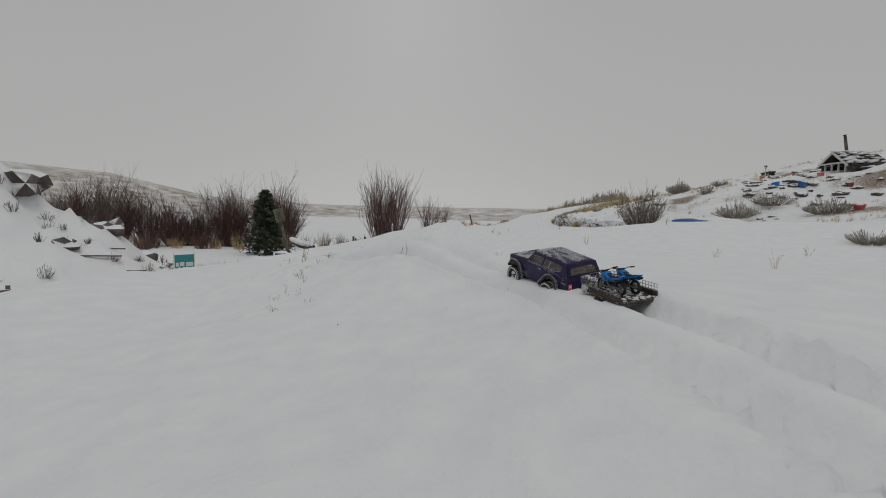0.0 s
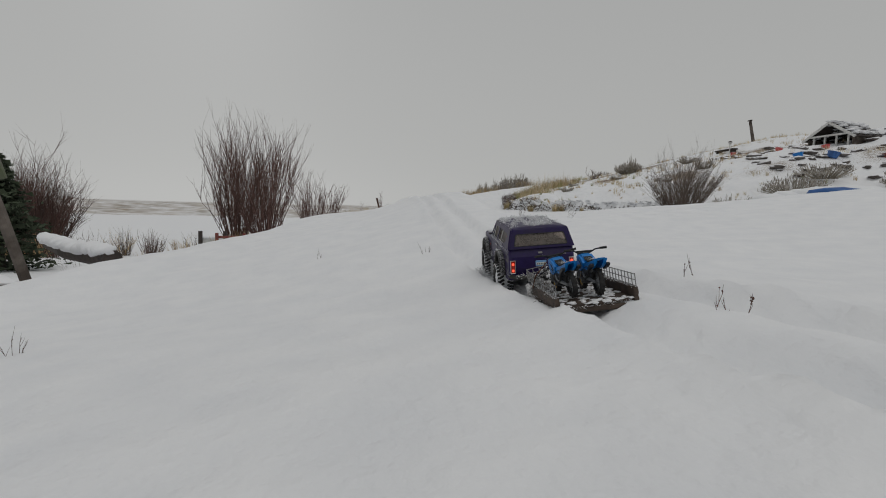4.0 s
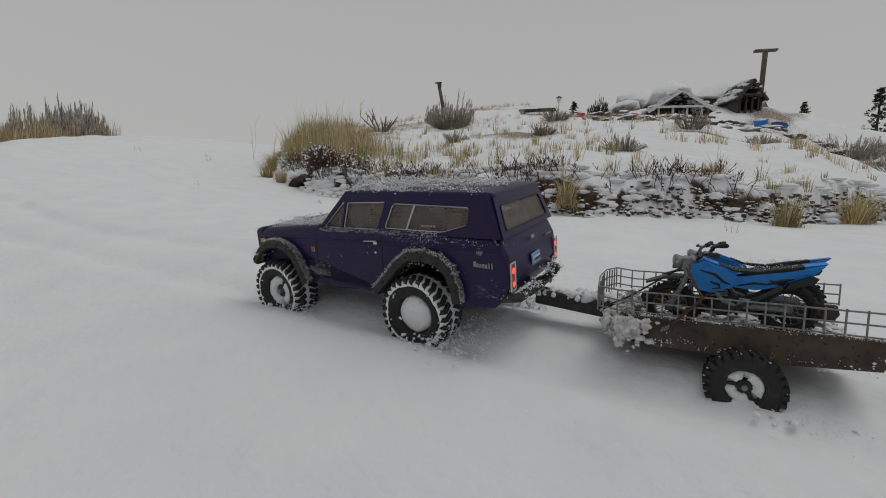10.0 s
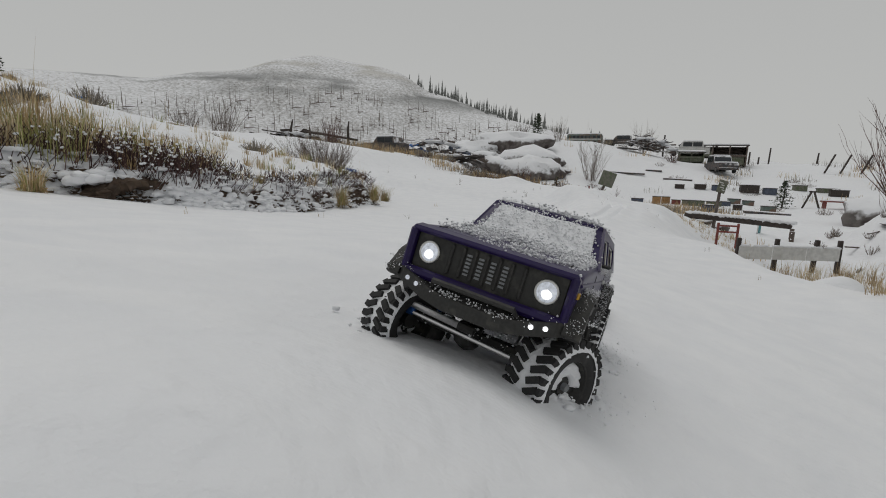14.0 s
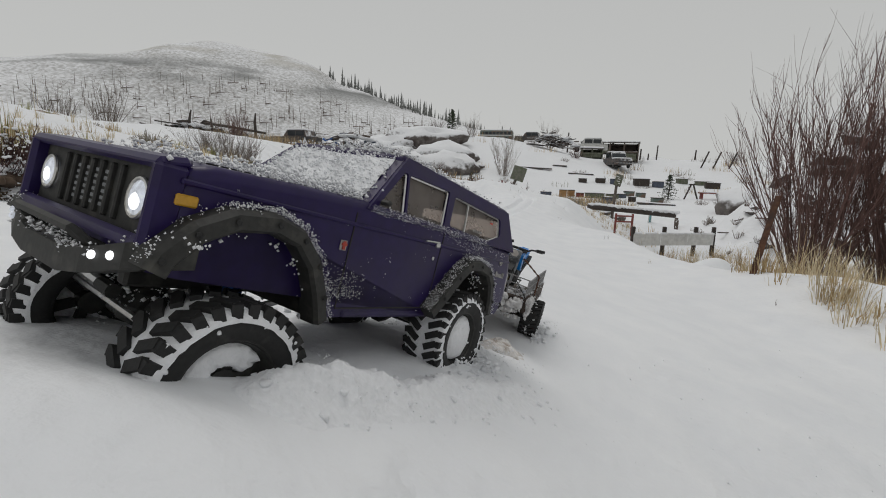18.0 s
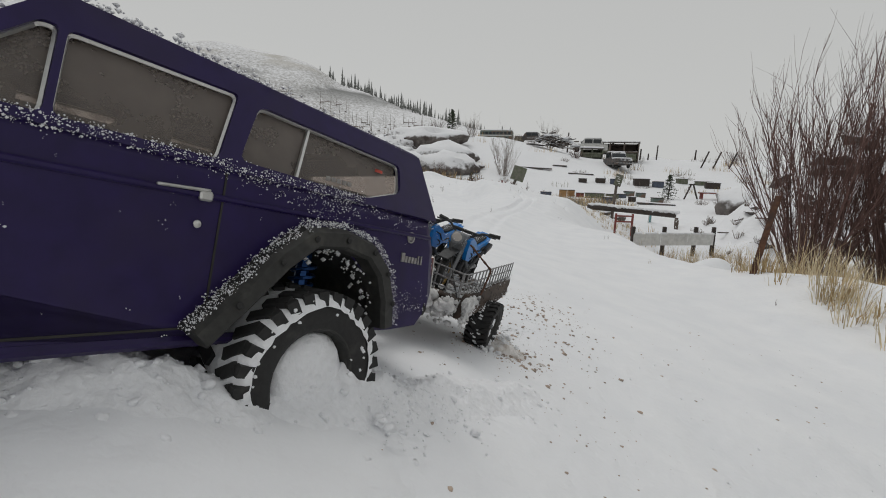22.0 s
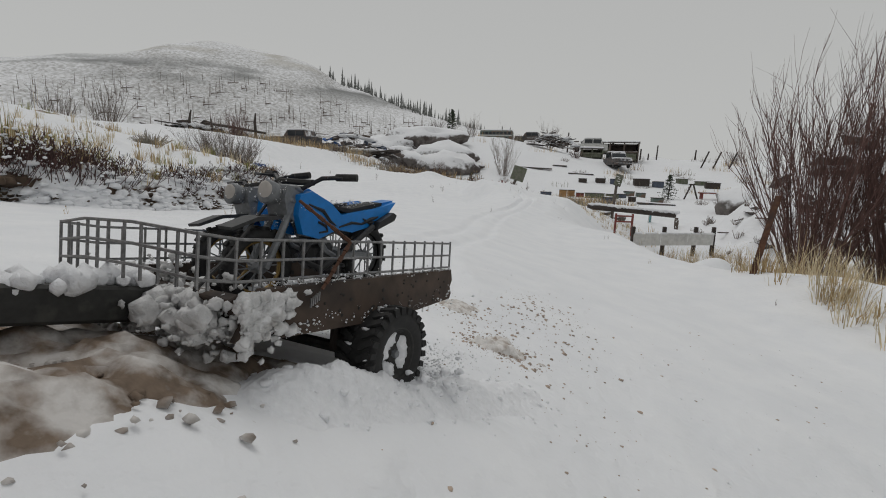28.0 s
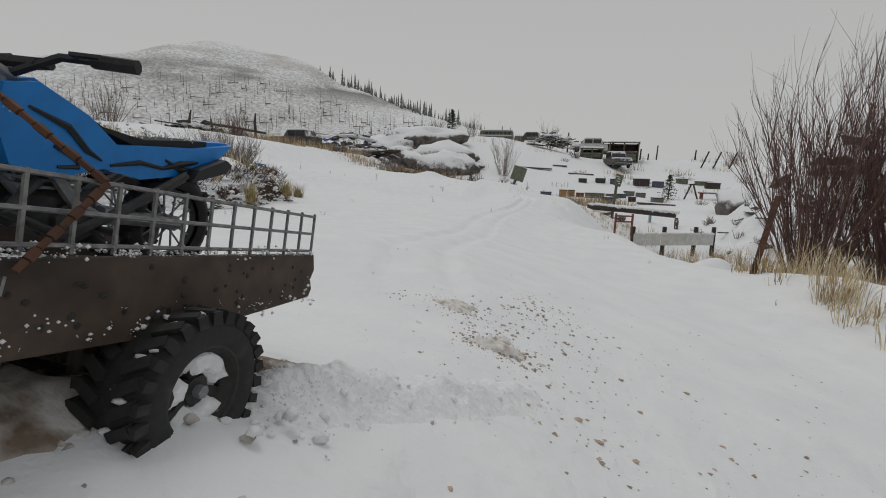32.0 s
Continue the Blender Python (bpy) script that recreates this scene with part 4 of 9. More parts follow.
def build_rear():
    for s in (-1, 1):
        t = Mesh().box((-0.2815, s * 0.0860, 0.1225), (0.006, 0.0125, 0.036), pose(0, 0, 0, 0, 4, 0), 0.0015).make("tail_light", REDLENS, truck, "red tail light, lit")
        for z in (0.112, 0.1305):
            Mesh().lump((-0.2848, s * 0.0860, z), (0.0015, 0.0042, 0.0045), rng, 0.05, 0, True).make("bulb", REDLIT, t)
        b = Mesh().ring([(-0.2846, s * 0.0860 + y, z) for y, z in ((-0.0068, 0.104), (0.0068, 0.104), (0.0068, 0.141), (-0.0068, 0.141))], 0.0012).make("bezel", CHROME, t)
    pl = Mesh().box((-0.2850, 0.004, 0.1295), (0.0022, 0.032, 0.0165), pose(0, 0, 0, 0, 6, 0), 0.001).make("plate", PLATEBLUE, truck, "small blue and pale number plate")
    Mesh().box((-0.2864, 0.004, 0.1285), (0.0012, 0.027, 0.0072), pose(0, 0, 0, 0, 6, 0)).make("plate_band", PLATEWHITE, pl)
    for k in range(5):
        Mesh().box((-0.2874, 0.014 - 0.005 * k, 0.1285), (0.0008, 0.0028, 0.0045), pose(0, 0, 0, 0, 6, 0)).make("plate_bar", SLATE, pl)
    Mesh().box((-0.2805, 0.004, 0.1600), (0.002, 0.012, 0.0055), pose(0, 0, 0, 0, 10, 0), 0.0008).make("tailgate_badge", BADGE, truck)
    st = Mesh()
    for k in range(5):
        st.box((-0.2818, -0.050 - 0.0048 * k, 0.153), (0.001, 0.0034, 0.0028), pose(0, 0, 0, 0, 8, 0))
    st.make("tailgate_badge", BADGE, truck)
    me = Mesh()
    me.tube([(-0.270, -0.094, 0.094), (-0.2885, -0.080, 0.092), (-0.2905, -0.03, 0.090), (-0.2905, 0.03, 0.090), (-0.2885, 0.080, 0.092), (-0.270, 0.094, 0.094)], 0.0068, 6)
    bump = me.make("rear_bumper", PLASTIC, truck, "black tube bumper")
    for s in (-1, 1):
        Mesh().ring([(-0.297 + 0.002, s * 0.030 + 0.0045 * math.cos(a), 0.088 + 0.006 * math.sin(a)) for a in np.linspace(0, 6.28, 11)[:-1]], 0.0013).make("tow_shackle", BIKEGREY, bump)
    Mesh().tube([(-0.276, 0, 0.088), (-0.300, 0, 0.100), (-0.312, 0, 0.110)], 0.0048, 6).lump((-0.312, 0, 0.114), 0.006, rng, 0.05, 0, True).make("tow_ball", PLASTIC, bump)
    sn = Mesh()
    crumbs(sn, [(-0.292 + rng.uniform(-0.006, 0.004), rng.uniform(-0.085, 0.085), 0.097) for _ in range(90)] + [(-0.305 + rng.uniform(-0.01, 0.01), rng.uniform(-0.02, 0.012), 0.112 + rng.uniform(-0.004, 0.006)) for _ in range(60)], rng, 0.0018, 0.006)
    sn.make("bumper_snow", FLUFF, bump, smooth=True, kind="stuff")


build_rear()


def build_flanks():
    """Arch flares, handles, badges, filler caps, mirrors."""
    for s in (-1, 1):
        for cx, cz, name in ((AX_F, 0.075, "front"), (AX_R, 0.076, "rear")):
            if name == "front":
                line = [(0.222, 0.108), (0.218, 0.118), (0.202, 0.135), (0.180, 0.146), (0.150, 0.149), (0.126, 0.142), (0.108, 0.125), (0.096, 0.102), (0.088, 0.080)]
            else:
                line = [(-0.213, 0.084), (-0.210, 0.106), (-0.201, 0.128), (-0.184, 0.143), (-0.157, 0.149), (-0.130, 0.147), (-0.108, 0.131), (-0.084, 0.106), (-0.064, 0.087)]
            me = Mesh()
            n = len(line)
            v = []
            for i, (x, z) in enumerate(line):
                a, b = line[max(i - 1, 0)], line[min(i + 1, n - 1)]
                t = Vector((b[0] - a[0], b[1] - a[1])).normalized()
                nx, nz = (-t.y, t.x)
                if (x - cx) * nx + (z - 0.06) * nz < 0:
                    nx, nz = -nx, -nz
                for off, y in ((0.004, 0.0945), (0.0035, 0.107), (0.0005, 0.1120), (-0.0085, 0.1127), (-0.0105, 0.1095), (-0.0105, 0.0945)):
                    v.append((x + nx * off, s * y, z + nz * off))
            me.add(v, [(i * 6 + k, i * 6 + k + 1, (i + 1) * 6 + k + 1, (i + 1) * 6 + k) for i in range(n - 1) for k in range(5)] + [tuple(range(6)), tuple(range((n - 1) * 6, n * 6))])
            flare = me.make("arch_flare", PLASTIC, truck, "black plastic arch flare edged with snow")
            for i in range(1, n - 1):
                Mesh().lump((line[i][0] + 0.0, s * 0.1133, line[i][1] - 0.004), (0.0024, 0.001, 0.0024), rng, 0.02).make("bolt", RUBBER, flare)
            sn, spots = Mesh(), []
            for a, b in zip(line, line[1:]):
                for k in range(110 if a[0] < 0.2 else 14):
                    t = rng.random()
                    x, z = a[0] + (b[0] - a[0]) * t, a[1] + (b[1] - a[1]) * t
                    dx, dz = x - cx, z - 0.07
                    q = math.hypot(dx, dz)
                    spots.append((x + dx / q * 0.005, s * rng.uniform(0.098, 0.1120), z + dz / q * 0.005 + rng.uniform(0, 0.0018)))
            crumbs(sn, spots, rng, 0.0006, 0.0017)
            sn.make("flare_snow", FLUFF, flare, smooth=True, kind="stuff")
            # packed snow at the arch's inner edge
            sn, spots = Mesh(), []
            for a, b in zip(line[1:], line[2:-1]):
                for k in range(9):
                    t = rng.random()
                    x, z = a[0] + (b[0] - a[0]) * t, a[1] + (b[1] - a[1]) * t
                    dx, dz = x - cx, z - 0.06
                    spots.append((x - dx * 0.16, s * rng.uniform(0.088, 0.098), z - dz * 0.16))
            crumbs(sn, spots, rng, 0.002, 0.005)
            sn.make("arch_snow", FLUFF, flare, smooth=True, kind="stuff")
        h = Mesh().box((-0.0545, s * 0.0985, 0.160), (0.026, 0.003, 0.0016), pose(0, 0, 0, 0, 3, 0), 0.0006).box((-0.0655, s * 0.0985, 0.1575), (0.007, 0.0035, 0.0052), None, 0.001)
        h.make("door_handle", CHROME, truck, "small chrome door handle")
        Mesh().lump((-0.0635, s * 0.0975, 0.1425), (0.0022, 0.001, 0.0022), rng, 0.02, 0, True).make("lock", CHROME, truck)
        e = Mesh().box((0.074, s * 0.0972, 0.139), (0.0075, 0.0015, 0.0085), None, 0.0005).make("fender_badge", BADGE, truck)
        Mesh().box((0.074, s * 0.0982, 0.139), (0.0028, 0.001, 0.0068)).make("badge_mark", REDBADGE, e)
        Mesh().box((0.074, s * 0.0984, 0.140), (0.0058, 0.001, 0.002)).make("badge_mark", REDBADGE, e)
        st = Mesh()
        for k, w in enumerate((0.0042, 0.003, 0.003, 0.003, 0.003, 0.0016, 0.0016)):
            hgt = 0.0075 if k in (0, 5, 6) else 0.0052
            st.box((-0.2345 - 0.0042 * k, s * 0.0970, 0.1375 + hgt / 2 - 0.003 - 0.0002 * k), (w, 0.0012, hgt))
        st.make("side_badge", BADGE, truck, "grey metal side badge")
        Mesh().box((-0.2685, s * 0.0955, 0.1355), (0.008, 0.0015, 0.0078), None, 0.0005).make("side_badge_end", REDBADGE, truck)
        ringp = [(-0.242 + 0.0042 * math.cos(a), s * 0.0972, 0.1555 + 0.0042 * math.sin(a)) for a in np.linspace(0, 6.28, 13)[:-1]]
        Mesh().ring(ringp, 0.0008).box((-0.242, s * 0.0968, 0.1555), (0.005, 0.001, 0.005), None, 0.001).make("filler_cap", BADGE, truck)
        Mesh().box((0.040, s * 0.1025, 0.1825), (0.006, 0.012, 0.005), None, 0.002).make("mirror_stub", PLASTIC, truck)
        # snow lodged on the window ledge and flanks
        sn = Mesh()
        sp = [(rng.uniform(-0.18, 0.05), s * rng.uniform(0.0955, 0.1), 0.1755 + rng.uniform(-0.003, 0.0035)) for _ in range(1000)]
        sp += [(-0.16 + rng.gauss(0, 0.05), s * 0.0975, 0.169 + rng.gauss(0, 0.003)) for _ in range(170)]
        sp += [(-0.145 + rng.gauss(0, 0.012), s * 0.0975, 0.160 + rng.gauss(0, 0.005)) for _ in range(70)]
        sp += [(0.066 + rng.gauss(0, 0.014), s * 0.0975, 0.095 + abs(rng.gauss(0, 0.012))) for _ in range(260)]
        sp += [(-0.255 + rng.gauss(0, 0.012), s * 0.0965, 0.092 + abs(rng.gauss(0, 0.010))) for _ in range(120)]
        sp += [(rng.uniform(-0.26, 0.20), s * 0.0975, rng.uniform(0.085, 0.17)) for _ in range(70)]
        sp = [p for p in sp if not (abs(p[0] - AX_F) < 0.066 and p[2] < 0.145) and not (abs(p[0] - AX_R) < 0.066 and p[2] < 0.145)]
        crumbs(sn, sp, rng, 0.0004, 0.0016)
        sn.make("flank_snow", FLUFF, truck, "crumbs of snow stuck to the paint", True, "stuff")


build_flanks()


def build_snow_load():
    """Snow on the windscreen, bonnet and roof."""
    me = Mesh()
    nu, nv = 26, 12
    v = []
    for i in range(nu + 1):
        for j in range(nv + 1):
            u, t = -0.083 + 0.166 * i / nu, j / nv
            z = 0.1785 + 0.050 * t
            k = (z - 0.173) / 0.060
            edge = min(i, nu - i, j + 2, nv - j) / 2.0
            d = 0.0035 * min(1, edge) + rng.uniform(0, 0.0022)
            v.append((0.057 - 0.057 * k + d * 0.72, u * (1 - 0.15 * k), z + d * 0.69))
    me.add(v, [(i * (nv + 1) + j, i * (nv + 1) + j + 1, (i + 1) * (nv + 1) + j + 1, (i + 1) * (nv + 1) + j) for i in range(nu) for j in range(nv)])
    crumbs(me, [v[rng.randrange(len(v))] for _ in range(900)], rng, 0.0016, 0.0050)
    me.make("windscreen_snow", FLUFF, truck, "crust of snow covering the windscreen", True)
    me = Mesh()
    crumbs(me, [(0.058 + abs(rng.gauss(0, 0.016)), rng.uniform(-0.088, 0.088), 0.182 + rng.uniform(-0.001, 0.004)) for _ in range(900)], rng, 0.0016, 0.0056)
    sp = []
    while len(sp) < 2300:
        x, y = rng.uniform(0.06, 0.212), rng.uniform(-0.090, 0.090)
        w = 0.35 + 1.6 * float(vnoise(x * 38, y * 38, 3)) + (0.35 if y > 0.06 else 0) + (0.3 if x < 0.09 else 0)
        if rng.random() < w:
            sp.append((x, y, 0.1808 - max(0, x - 0.06) * 0.055 - max(0, x - 0.19) * 0.26))
    crumbs(me, sp, rng, 0.0013, 0.0050)
    me.make("bonnet_snow", FLUFF, truck, "patchy snow on the bonnet", True, "stuff")
    me = Mesh()
    sp = []
    while len(sp) < 3600:
        x, y = rng.uniform(-0.243, 0.0), rng.uniform(-0.079, 0.079)
        w = 0.42 + 1.9 * float(vnoise(x * 22 + y * 12, y * 50, 8))
        if rng.random() < w:
            sp.append((x, y, 0.2385 + 0.016 * x - 0.0045 * (abs(y) / 0.0815) ** 4))
    crumbs(me, sp, rng, 0.0012, 0.0052)
    me.make("roof_snow", FLUFF, truck, "streaks of snow on the roof", True, "stuff")


build_snow_load()


def build_chassis():
    me = Mesh()
    for s in (-1, 1):
        me.box((-0.02, s * 0.034, 0.092), (0.44, 0.012, 0.018), None, 0.002)
    me.box((0.0, 0, 0.090), (0.12, 0.07, 0.022), None, 0.004).box((0.19, 0, 0.095), (0.02, 0.08, 0.012), None, 0.003).box((-0.21, 0, 0.095), (0.02, 0.08, 0.012), None, 0.003)
    me.make("chassis", PLASTIC, truck)
    for x, name in ((AX_F, "front_axle"), (AX_R, "rear_axle")):
        dz = 0.0
        ax = Mesh().tube([(x, -0.085, HUB_Z + dz), (x, 0.085, HUB_Z + dz)], 0.0085, 8).lump((x, -0.015, HUB_Z + dz), (0.021, 0.019, 0.020), rng, 0.08, 0, True)
        ax.make(name, PLASTIC, truck, "black axle with a round casing")
        for s in (-1, 1):
            y, base, topz = s * 0.066, HUB_Z + 0.008, 0.135
            sh = Mesh().tube([(x - 0.01, y, base), (x - 0.022, s * 0.058, topz)], 0.0052, 8).make("shock", BLUEMETAL, truck, "blue coil-over shock")
            coil = Mesh()
            coil.tube([(x - 0.01 - 0.012 * t + 0.0088 * math.cos(t * 50), y + (s * 0.058 - y) * t + 0.0088 * math.sin(t * 50), base + (topz - base) * (0.12 + 0.75 * t)) for t in np.linspace(0, 1, 72)], 0.0014, 5)
            coil.make("spring", BLUEMETAL, sh)
            Mesh().tube([(x, s * 0.04, HUB_Z - 0.004), (x * 0.25, s * 0.03, 0.082)], 0.003, 6).make("link", ALU, truck)
    st = Mesh().tube([(0.183, -0.088, 0.064), (0.183, 0.088, 0.056)], 0.0026, 6).make("steering_rod", ALU, truck, "bright steering rod")
    Mesh().tube([(0.185, -0.088, 0.074), (0.187, -0.02, 0.071)], 0.0046, 8).make("steering_damper", ALU, truck)
    Mesh().tube([(0.187, -0.02, 0.071), (0.187, 0.0, 0.070)], 0.0056, 8).make("damper_body", PLASTIC, truck)
    for s in (-1, 1):
        Mesh().box((0.180, s * 0.086, 0.066), (0.012, 0.012, 0.012), None, 0.002).make("steering_knuckle", BLUEMETAL, truck)
    sn = Mesh()
    crumbs(sn, [(rng.uniform(-0.2, 0.2), rng.gauss(0, 0.035), 0.08 + rng.gauss(0, 0.006)) for _ in range(160)] + [(x + rng.gauss(0, 0.012), rng.gauss(0, 0.05), 0.066 + rng.gauss(0, 0.006)) for x in (AX_F, AX_R) for _ in range(120)], rng, 0.002, 0.006)
    sn.make("chassis_snow", FLUFF, truck, smooth=True, kind="stuff")


build_chassis()


def wheel_meshes(radius, width, rim_r, lugs, snow, seed, fill=0.0):
    """Tyre with lugs, rim with spokes, packed snow; the axle runs along y, the outer face at +y."""
    r2 = random.Random(seed)
    tyre = Mesh()
    prof = [(rim_r, -0.42), (rim_r + 0.004, -0.5), (radius * 0.80, -0.52), (radius * 0.90, -0.44), (radius * 0.935, -0.2), (radius * 0.935, 0.2), (radius * 0.90, 0.44), (radius * 0.80, 0.52), (rim_r + 0.004, 0.5), (rim_r, 0.42)]
    n, k = 40, len(prof)
    v = [(r * math.cos(2 * math.pi * i / n), w * width, r * math.sin(2 * math.pi * i / n)) for i in range(n) for r, w in prof]
    tyre.add(v, [(i * k + j, i * k + j + 1, ((i + 1) % n) * k + j + 1, ((i + 1) % n) * k + j) for i in range(n) for j in range(k - 1)])
    tread = Mesh()
    for i in range(lugs):
        for s in (-1, 1):
            a = 2 * math.pi * (i + (0.5 if s > 0 else 0)) / lugs
            m = Matrix.Rotation(-a, 4, "Y") @ Matrix.Translation((radius * 0.955, s * width * 0.27, 0)) @ Matrix.Rotation(radians(28 * s), 4, "X")
            tread.box((0, 0, 0), (radius * 0.085, width * 0.36, radius * 0.125), None, 0.0)
            tread.v[-8:] = [tuple(m @ Vector(p)) for p in tread.v[-8:]]
            m = Matrix.Rotation(-a, 4, "Y") @ Matrix.Translation((radius * 0.905, s * width * 0.475, radius * 0.05)) @ Matrix.Rotation(radians(-10 * s), 4, "X")
            tread.box((0, 0, 0), (radius * 0.16, width * 0.10, radius * 0.12), None, 0.0)
            tread.v[-8:] = [tuple(m @ Vector(p)) for p in tread.v[-8:]]
    rim = Mesh()
    prof2 = [(rim_r + 0.0015, -0.45), (rim_r - 0.002, -0.3), (rim_r - 0.003, 0.25), (rim_r + 0.0015, 0.46), (rim_r + 0.003, 0.47)]
    k2 = len(prof2)
    rim.add([(r * math.cos(2 * math.pi * i / 24), w * width, r * math.sin(2 * math.pi * i / 24)) for i in range(24) for r, w in prof2],
            [(i * k2 + j, i * k2 + j + 1, ((i + 1) % 24) * k2 + j + 1, ((i + 1) % 24) * k2 + j) for i in range(24) for j in range(k2 - 1)])
    for i in range(6):
        m = Matrix.Rotation(2 * math.pi * i / 6, 4, "Y")
        rim.box(m @ Vector((rim_r * 0.58, width * 0.20, 0)), (rim_r * 0.85, width * 0.12, rim_r * 0.26), m)
    rim.tube([(0, -width * 0.1, 0), (0, width * 0.30, 0)], rim_r * 0.34, 12)
    hub = Mesh().tube([(0, width * 0.28, 0), (0, width * 0.42, 0)], rim_r * 0.16, 6)
    pack = Mesh()
    if snow > 0:
        if snow < 0.9:
            na, nr = 40, 7
            for i in range(na):
                for k in range(nr):
                    a, r = 2 * math.pi * i / na, rim_r * (0.36 + 0.62 * k / (nr - 1))
                    gap = math.sin(3 * a + seed) * 0.5 + math.sin(5 * a + 2 * seed) * 0.5
                    pack.v.append((r * math.cos(a), width * (0.36 + r2.uniform(-0.03, 0.03) - (0.16 if k in (0, nr - 1) else 0) - (0.22 if gap > 1.15 * snow else 0)), r * math.sin(a)))
            pack.f += [(i * nr + k, i * nr + k + 1, ((i + 1) % na) * nr + k + 1, ((i + 1) % na) * nr + k) for i in range(na) for k in range(nr - 1)]
            pack.m += [0] * (na * (nr - 1))
        if snow > 0.9:
            pack.lump((0, width * 0.30, 0), (rim_r * 0.97, width * 0.20, rim_r * 0.97), r2, 0.07, 0, True)
    caked = Mesh()
    if fill:
        na = 72
        rows = ((-0.535, 0.80), (-0.525, 0.87), (-0.46, 0.945), (-0.25, 0.966), (0, 0.97), (0.25, 0.966), (0.46, 0.945), (0.525, 0.87), (0.535, 0.80))
        m9, cv = len(rows), []
        for i in range(na):
            a = 2 * math.pi * i / na
            for w, g in rows:
                q = radius * (g + fill * 0.016 * (math.sin(5 * a + w * 4) + r2.uniform(-1, 1)) - 0.045 * (1 - fill))
                cv.append((q * math.cos(a), w * width * (1 + 0.02 * r2.uniform(-1, 1)), q * math.sin(a)))
        caked.add(cv, [(i * m9 + k, i * m9 + k + 1, ((i + 1) % na) * m9 + k + 1, ((i + 1) % na) * m9 + k) for i in range(na) for k in range(m9 - 1)])
        for i in range(lugs):
            a, s = r2.uniform(0, 6.283), r2.uniform(0.012, 0.035) * radius
            q = radius * r2.uniform(0.72, 0.93)
            caked.lump((q * math.cos(a), width * 0.5, q * math.sin(a)), (s, width * 0.05, s), r2, 0.4)
    for i in range(lugs * 2 if not fill else 0):
        a = 2 * math.pi * (i + 0.75) / (lugs * 2)
        if r2.random() < 0.8:
            w = r2.uniform(-0.3, 0.3) * width
            caked.lump((radius * 0.945 * math.cos(a), w, radius * 0.945 * math.sin(a)), (radius * 0.045, width * 0.12, radius * 0.045), r2, 0.4)
    return tyre, tread, rim, hub, pack, caked


def add_wheel(parent, name, at, radius, width, rim_r, lugs, snow, seed, side, label, fill=0.0):
    tyre, tread, rim, hub, pack, caked = wheel_meshes(radius, width, rim_r, lugs, snow, seed, fill)
    w = hub.make(name, BIKEGREY, parent, label)
    for me, nm, mt, sm in ((tyre, "tyre", RUBBER, True), (tread, "tread", RUBBER, False), (rim, "rim", PLASTIC, False), (pack, "packed_snow", FLUFF, True), (caked, "caked_snow", FLUFF, True)):
        if me.v:
            if side < 0:
                me.v = [(-x, -y, z) for x, y, z in me.v]
            me.make(nm, mt, w, "", sm, "stuff" if mt is FLUFF else "")
    if side < 0:
        for q in w.data.vertices:
            q.co = (-q.co.x, -q.co.y, q.co.z)
    w.location = at
    return w


truck_wheels = []
for x, y, sn, sd in ((AX_F + 0.004, 0.094, 0.55, 1), (AX_F + 0.004, -0.094, 0.7, 2), (AX_R + 0.005, 0.094, 1.0, 3), (AX_R + 0.005, -0.094, 1.0, 4)):
    truck_wheels.append((add_wheel(truck, "wheel", (x, y, HUB_Z), TYRE_R, 0.046, 0.030, 29, sn, sd, 1 if y > 0 else -1, "knobbly tyre packed with snow", 1.0 if x < 0 else 0.45), x, y))

# snow thrown up round the wheels: a soft mound at the foot, then lumps and powder that thin out behind
def churn(parent, x, y, r, width, seed, much):
    r2, me = random.Random(seed), Mesh()
    s = 1 if y > 0 else -1
    for _ in range(int(380 * much)):
        u = r2.gauss(-0.35, 0.75)
        z = 0.04 * r + abs(r2.gauss(0, 0.25)) * r * math.exp(-0.5 * max(0.0, abs(u + 0.3) - 0.6))
        q = 0.0012 + 0.0038 * r2.random() ** 1.8
        me.lump((x + u * r, y + s * (0.25 + abs(r2.gauss(0, 0.55))) * width, z), (q, q, q * 0.7), r2, 0.45, 0, True)
    spots = []
    for _ in range(int(1300 * much)):
        f = r2.random() ** 1.4
        a = r2.uniform(0.15, 1.1)
        d = f * 2.1 * r
        spots.append((x - 0.35 * r - d * math.cos(a) * 0.9 + r2.gauss(0, 0.15) * r, y + s * (0.2 + r2.gauss(0, 0.45 + 0.5 * f)) * width, 0.12 * r + d * math.sin(a) * 0.75 * (1 - 0.45 * f) + abs(r2.gauss(0, 0.05)) * r))
    crumbs(me, spots, r2, 0.0006, 0.0030)
    me.make("churned_snow", FLUFF, parent, "loose snow thrown up by the wheel", True, "stuff")


for i, (w, x, y) in enumerate(truck_wheels):
    churn(truck, x, y, TYRE_R, 0.046, 50 + i, 0.8 if x > 0 else 1.0)

# ---- the trailer: origin on the ground below its axle ----
trailer = empty("flatbed_trailer", "brown wooden model trailer with a wire cage, heaped with snow", "trailer")


